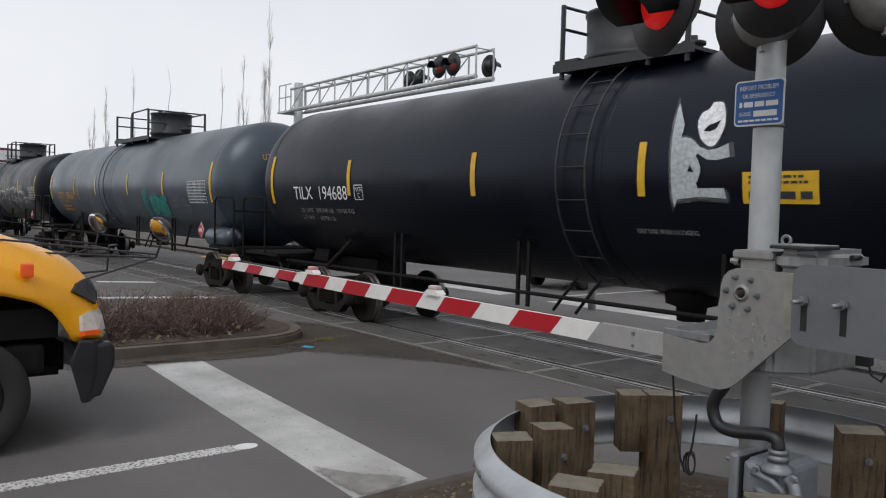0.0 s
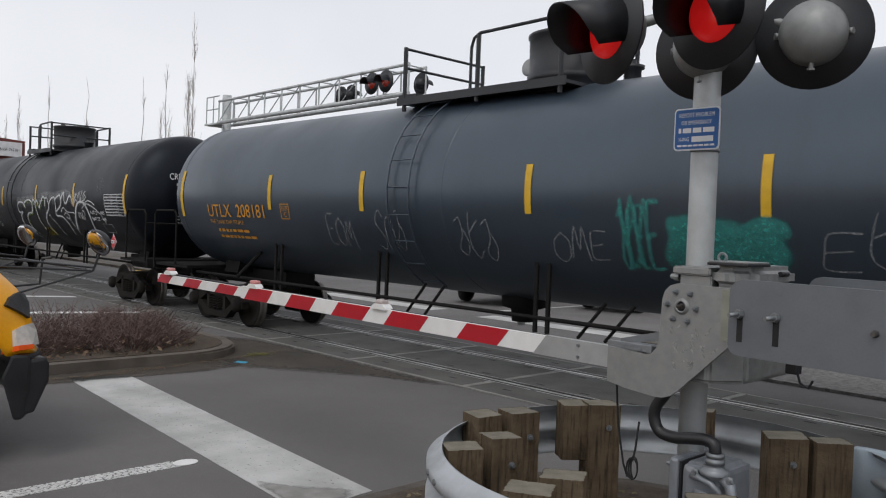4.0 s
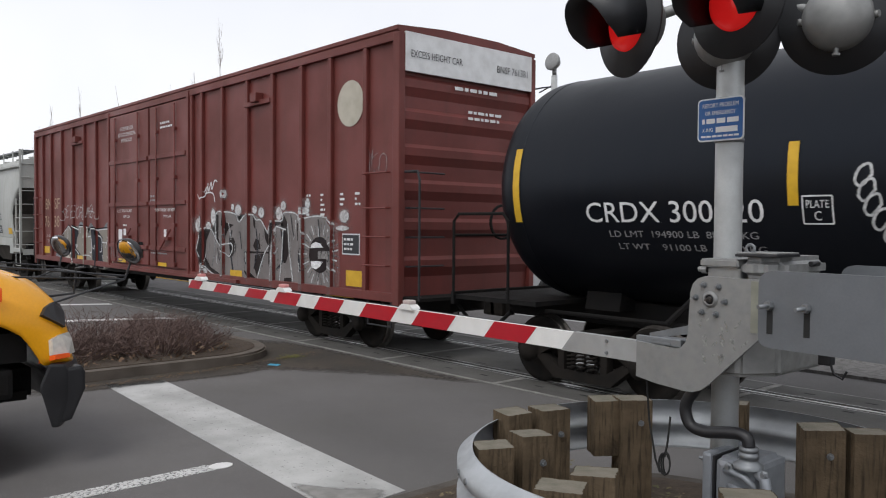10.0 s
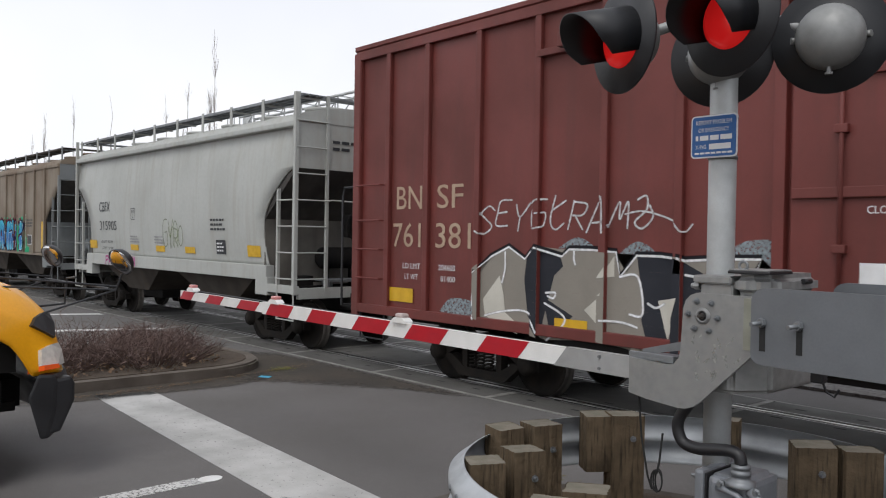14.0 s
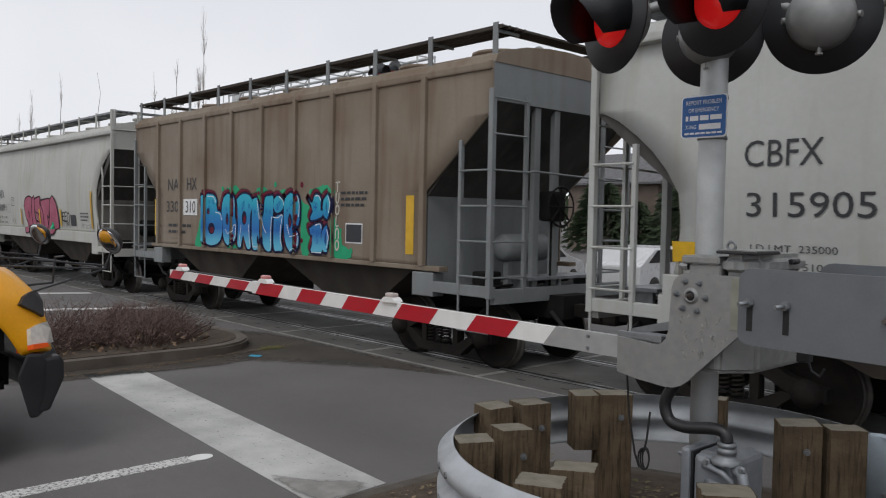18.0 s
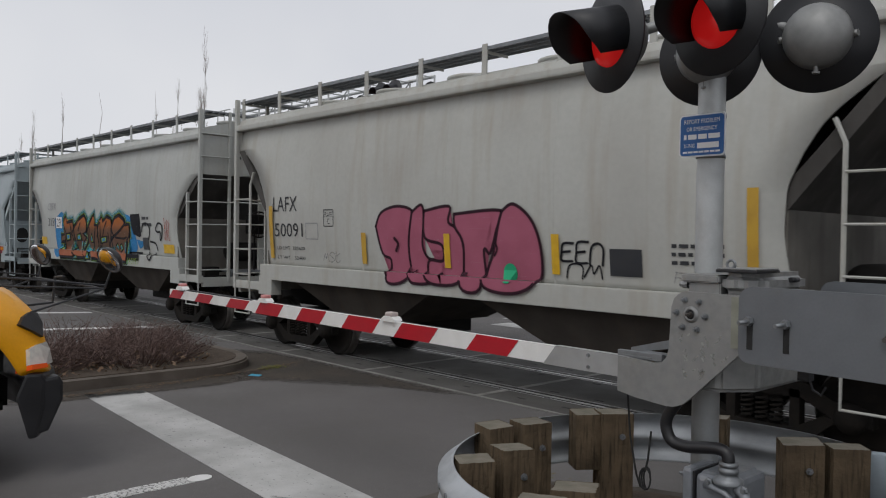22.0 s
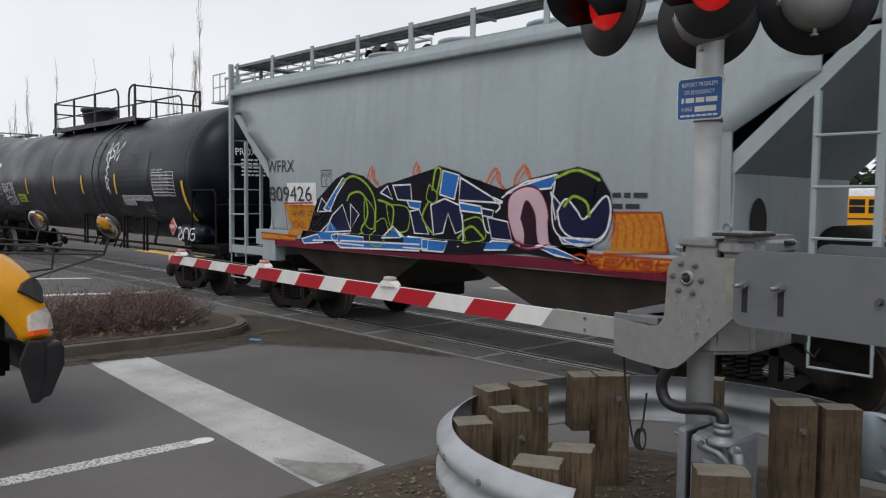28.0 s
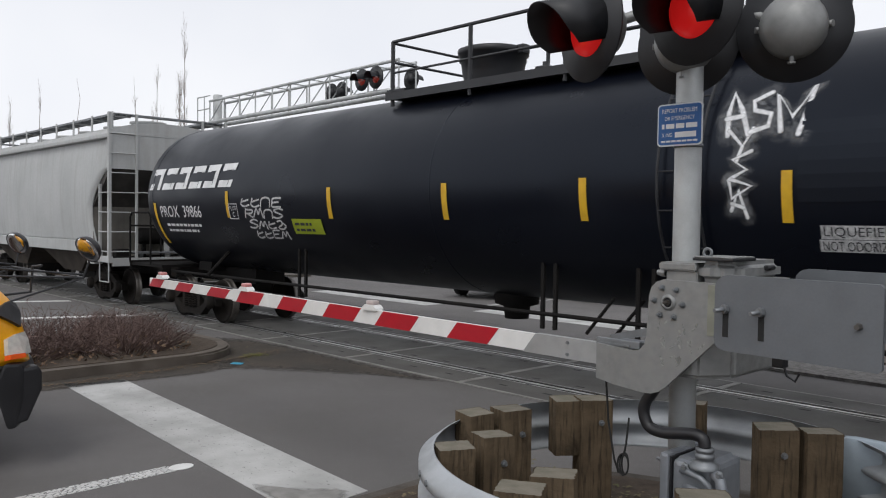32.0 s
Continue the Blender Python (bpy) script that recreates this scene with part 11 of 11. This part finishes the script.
def parked_car(x, y, turn, mat, label):
    c = thing("parked_car", pose(x, y, 0, 0, 0, turn), label, "car", "parked cars")
    prof = [(-2.25, 0.45), (-2.2, 0.95), (-1.95, 1.0), (-1.35, 1.42), (0.35, 1.45), (1.15, 1.0), (2.1, 0.85), (2.25, 0.6), (2.2, 0.35), (-2.2, 0.35)]
    bm = B()
    prism(bm, prof, xz, -0.86, 0.86)
    part("body", bm, mat, c, bevel=0.05)
    bm = B()
    prism(bm, [(-1.75, 1.02), (-1.25, 1.36), (0.3, 1.38), (0.95, 1.02)], xz, -0.87, 0.87)
    part("side_glass", bm, GLASS, c)
    for wx in (-1.4, 1.4):
        for s in (-1, 1):
            bm = B()
            lathe(bm, (wx, s * 0.78, 0.32), (0, s, 0), [(-0.1, 0.2), (-0.1, 0.31), (0.1, 0.31), (0.11, 0.2), (0.06, 0.0)], 18)
            part("wheel", bm, TYRE, c)


parked_car(-16.3, 18.6, 100, material("car_white", (0.5, 0.51, 0.52), 0.3, coat=0.5, bump=0.0), "white hatchback parked beyond the tracks")
parked_car(-13.2, 20.6, 95, material("car_silver", (0.55, 0.56, 0.57), 0.3, coat=0.5, bump=0.0), "white saloon car parked beyond the tracks")
parked_car(-5.5, 26.5, 10, material("car_grey", (0.12, 0.125, 0.13), 0.35, coat=0.6), "dark grey car parked in the far lot")


BARK = material("bark", (0.2, 0.175, 0.155), 0.95, second=(0.07, 0.06, 0.05), amount=0.8, scale=4, bump=0.5)
NEEDLE = material("conifer_needles", (0.035, 0.055, 0.022), 0.8, second=(0.02, 0.032, 0.016), amount=0.8, scale=1.2, bump=0.2)
TWIGGY = material("bare_twigs", (0.34, 0.3, 0.28), 0.95, second=(0.16, 0.13, 0.115), amount=0.8, scale=2)


def poplar(x, y, h, seed, spread=0.09, many=26):
    rp = random.Random(seed)
    t = thing("bare_poplar", pose(x, y, 0), "tall leafless poplar with steep upright branches", "tree", "bare poplars")
    trunk, crown = B(), B()
    for stem in range(1 if many < 15 else 3):
        hh = h * (1.0 if stem == 0 else rp.uniform(0.6, 0.85))
        lean = Vector((rp.uniform(-1, 1), rp.uniform(-1, 1), 0)) * h * (0.0 if stem == 0 else 0.035)
        pts = [lean * (k / 8) ** 0.6 + Vector((rp.uniform(-0.02, 0.02) * k, rp.uniform(-0.02, 0.02) * k, hh * k / 8)) for k in range(9)]
        tube(trunk, pts, [0.07 * (1 - k / 8.2) + 0.006 for k in range(9)], 6)
        for _ in range(many):
            f = rp.uniform(0.2, 0.93)
            i = min(7, int(f * 8))
            s = pts[i].lerp(pts[i + 1], f * 8 - i)
            a = rp.uniform(0, 6.283)
            ln = h * rp.uniform(0.08, 0.2) * (1.15 - f)
            out = Vector((math.cos(a), math.sin(a), 0)) * h * spread * rp.uniform(0.4, 1.2) * (1.1 - f)
            e = s + out + Vector((0, 0, ln))
            m = s + out * 0.7 + Vector((0, 0, ln * 0.35))
            tube(crown, [s, m, e], [0.016, 0.011, 0.004], 4, False)
            for _ in range(3):
                q = m.lerp(e, rp.random())
                tube(crown, [q, q + Vector((rp.uniform(-0.25, 0.25), rp.uniform(-0.25, 0.25), rp.uniform(0.4, 0.9)))], [0.008, 0.003], 3, False)
    part("trunk", trunk, TWIGGY, t)
    part("crown", crown, TWIGGY, t)


# rays to the poplars, drawn out to their distance
for k, (dx, dy, h, sp, many) in enumerate(((-56.3, 27.6, 17.5, 0.045, 40), (-57.9, 26.3, 13.6, 0.04, 24), (-58.9, 25.0, 12.6, 0.02, 10), (-61.3, 21.8, 12.4, 0.02, 10), (-63.1, 19.7, 12.3, 0.02, 12), (-64.6, 18.1, 11.0, 0.03, 20), (-66.2, 17.6, 9.5, 0.03, 16))):
    poplar(dx * 1.15, dy * 1.15, (h - 2.1) * 1.15 + 2.1, 40 + k, sp, many)


def conifer(x, y, h, r, seed):
    rp = random.Random(seed)
    t = thing("conifer_tree", pose(x, y, 0), "dark green conifer with drooping boughs", "tree", "conifers beyond the lot")
    bm = B()
    tube(bm, [(0, 0, 0), (0, 0, h * 0.98)], [0.22, 0.02], 8)
    part("trunk", bm, BARK, t)
    bm = B()
    for _ in range(900):
        f = rp.random() ** 0.8
        z = h * (0.1 + 0.9 * f)
        rr = r * (1 - f) ** 0.85 * rp.uniform(0.3, 1.12) + 0.08
        a = rp.uniform(0, 6.283)
        c = Vector((rr * math.cos(a), rr * math.sin(a), z - rr * 0.15))
        o = Vector((math.cos(a), math.sin(a), -0.35 + rp.uniform(-0.2, 0.3)))
        s = o.orthogonal().normalized()
        ln, wd = rp.uniform(0.25, 0.55), rp.uniform(0.07, 0.16)
        bm.faces.new([bm.verts.new(c + k) for k in (-o * ln * 0.4, s * wd, o * ln, -s * wd)])
        bm.faces.new([bm.verts.new(c + k) for k in (-o * ln * 0.4, Vector((0, 0, wd)), o * ln * 0.9, Vector((0, 0, -wd)))])
    part("crown", bm, NEEDLE, t)


def bare_tree(x, y, h, seed):
    rp = random.Random(seed)
    t = thing("bare_tree", pose(x, y, 0), "leafless broad tree with fine twigs beyond the lot", "tree", "bare trees beyond the lot")
    trunk, crown = B(), B()
    tube(trunk, [(0, 0, 0), (0.1, 0, h * 0.25), (0.0, 0.1, h * 0.5)], [0.2, 0.14, 0.08], 7)

    def grow(p, d, ln, rad, n):
        e = p + d * ln
        tube(crown if n < 3 else trunk, [p, (p + e) / 2 + Vector((rp.uniform(-1, 1), rp.uniform(-1, 1), 0)) * ln * 0.06, e], [rad, rad * 0.8, rad * 0.55], 4, False)
        if n:
            for _ in range(3):
                v = (d + Vector((rp.uniform(-1, 1), rp.uniform(-1, 1), rp.uniform(-0.2, 0.7))) * 0.62).normalized()
                grow(p.lerp(e, rp.uniform(0.55, 1)), v, ln * rp.uniform(0.6, 0.8), max(0.008, rad * 0.55), n - 1)
    for _ in range(5):
        grow(Vector((0.03, 0.05, h * rp.uniform(0.25, 0.48))), Vector((rp.uniform(-0.6, 0.6), rp.uniform(-0.6, 0.6), 1)).normalized(), h * 0.22, 0.06, 4)
    part("trunk", trunk, BARK, t)
    part("crown", crown, TWIGGY, t)


for k in range(9):
    rp = random.Random(70 + k)
    conifer(-27 + 4.2 * k + rp.uniform(-1, 1), 58 + rp.uniform(-4, 8), rp.uniform(8.0, 11.0), rp.uniform(2.0, 2.8), 80 + k)
conifer(-21.2, 46.5, 7.0, 2.0, 99)
for k, (x, y, h, r) in enumerate(((-26.4, 44.5, 7.4, 2.0), (-25.0, 43.4, 6.9, 2.1), (-27.4, 46.0, 6.4, 1.9), (-31.6, 44.2, 4.6, 1.9), (-33.4, 45.0, 4.9, 2.0), (-30.2, 45.6, 3.4, 1.6))):
    conifer(x, y, h, r, 140 + k)


def far_house():
    h = thing("house", pose(-34.0, 52.0, 0), "brown house with a grey pitched roof behind trees", "house")
    bm = B()
    box(bm, -4.0, 3.7, -4.0, 4.0, 0, 4.9)
    part("wall", bm, material("brown_siding", (0.15, 0.115, 0.095), 0.9, second=(0.11, 0.085, 0.07), amount=0.7, scale=1.5, bump=0.2), h)
    bm = B()
    prism(bm, [(-4.5, 4.75), (4.5, 4.75), (4.5, 4.9), (0.3, 7.3), (-0.3, 7.3), (-4.5, 4.9)], lambda u, v, d: (d, u, v), -4.5, 4.2)
    part("roof", bm, material("grey_shingle", (0.13, 0.13, 0.135), 0.9, second=(0.09, 0.09, 0.095), amount=0.8, scale=4, bump=0.4), h)
    for x in (-2.6, 0.1, 2.2):
        bm = B()
        box(bm, x - 0.55, x + 0.55, -4.06, -3.98, 1.6, 2.9)
        w = part("window", bm, WHITEPAINT, h, "white-framed window")
        bm = B()
        box(bm, x - 0.47, x + 0.47, -4.08, -4.05, 1.68, 2.82)
        part("pane", bm, GLASS, w)


far_house()
for k in range(7):
    rp = random.Random(170 + k)
    bare_tree(-22 + 5.0 * k + rp.uniform(-1, 1), 52 + rp.uniform(-3, 4), rp.uniform(9.0, 11.5), 180 + k)


def far_wood():
    rp = random.Random(8)
    bm = B()
    for _ in range(9000):
        x = rp.uniform(-60, 60)
        y = 70 + rp.uniform(-4, 6)
        top = 4.5 + 2.2 * noise.noise(Vector((x * 0.12, 3, 0))) + 1.2 * noise.noise(Vector((x * 0.6, 7, 0)))
        z = top * math.sqrt(rp.random())
        c = Vector((x, y, z))
        a = rp.uniform(0, 6.28)
        s = rp.uniform(0.15, 0.45)
        u, w = Vector((math.cos(a), math.sin(a), rp.uniform(-0.5, 0.5))) * s, Vector((0, rp.uniform(-0.3, 0.3), 1)) * s * 0.8
        bm.faces.new([bm.verts.new(c + k) for k in (u, w, -u, -w)])
    tagged(part("far_wood", bm, NEEDLE), "dark green wood on the far side of the lot", "wood", kind="stuff")


far_wood()


# ---------------------------------------------------------------- what moves
def motions():
    for car, x in CARS:
        walk(car, [(t, pose(x + s, TRACK_Y, 0)) for t, s in TRAIN_ROWS])
    ts, ss = np.array([r[0] for r in TRAIN_ROWS]), np.array([r[1] for r in TRAIN_ROWS])
    times = [k * 4 / 30 for k in range(241)]
    rolled = np.interp(times, ts, ss)
    for ax, x in WHEELSETS:
        walk(ax, [(t, pose(x, 0, 0.457, 0, math.degrees(s / 0.457) % 360, 0)) for t, s in zip(times, rolled)])


motions()
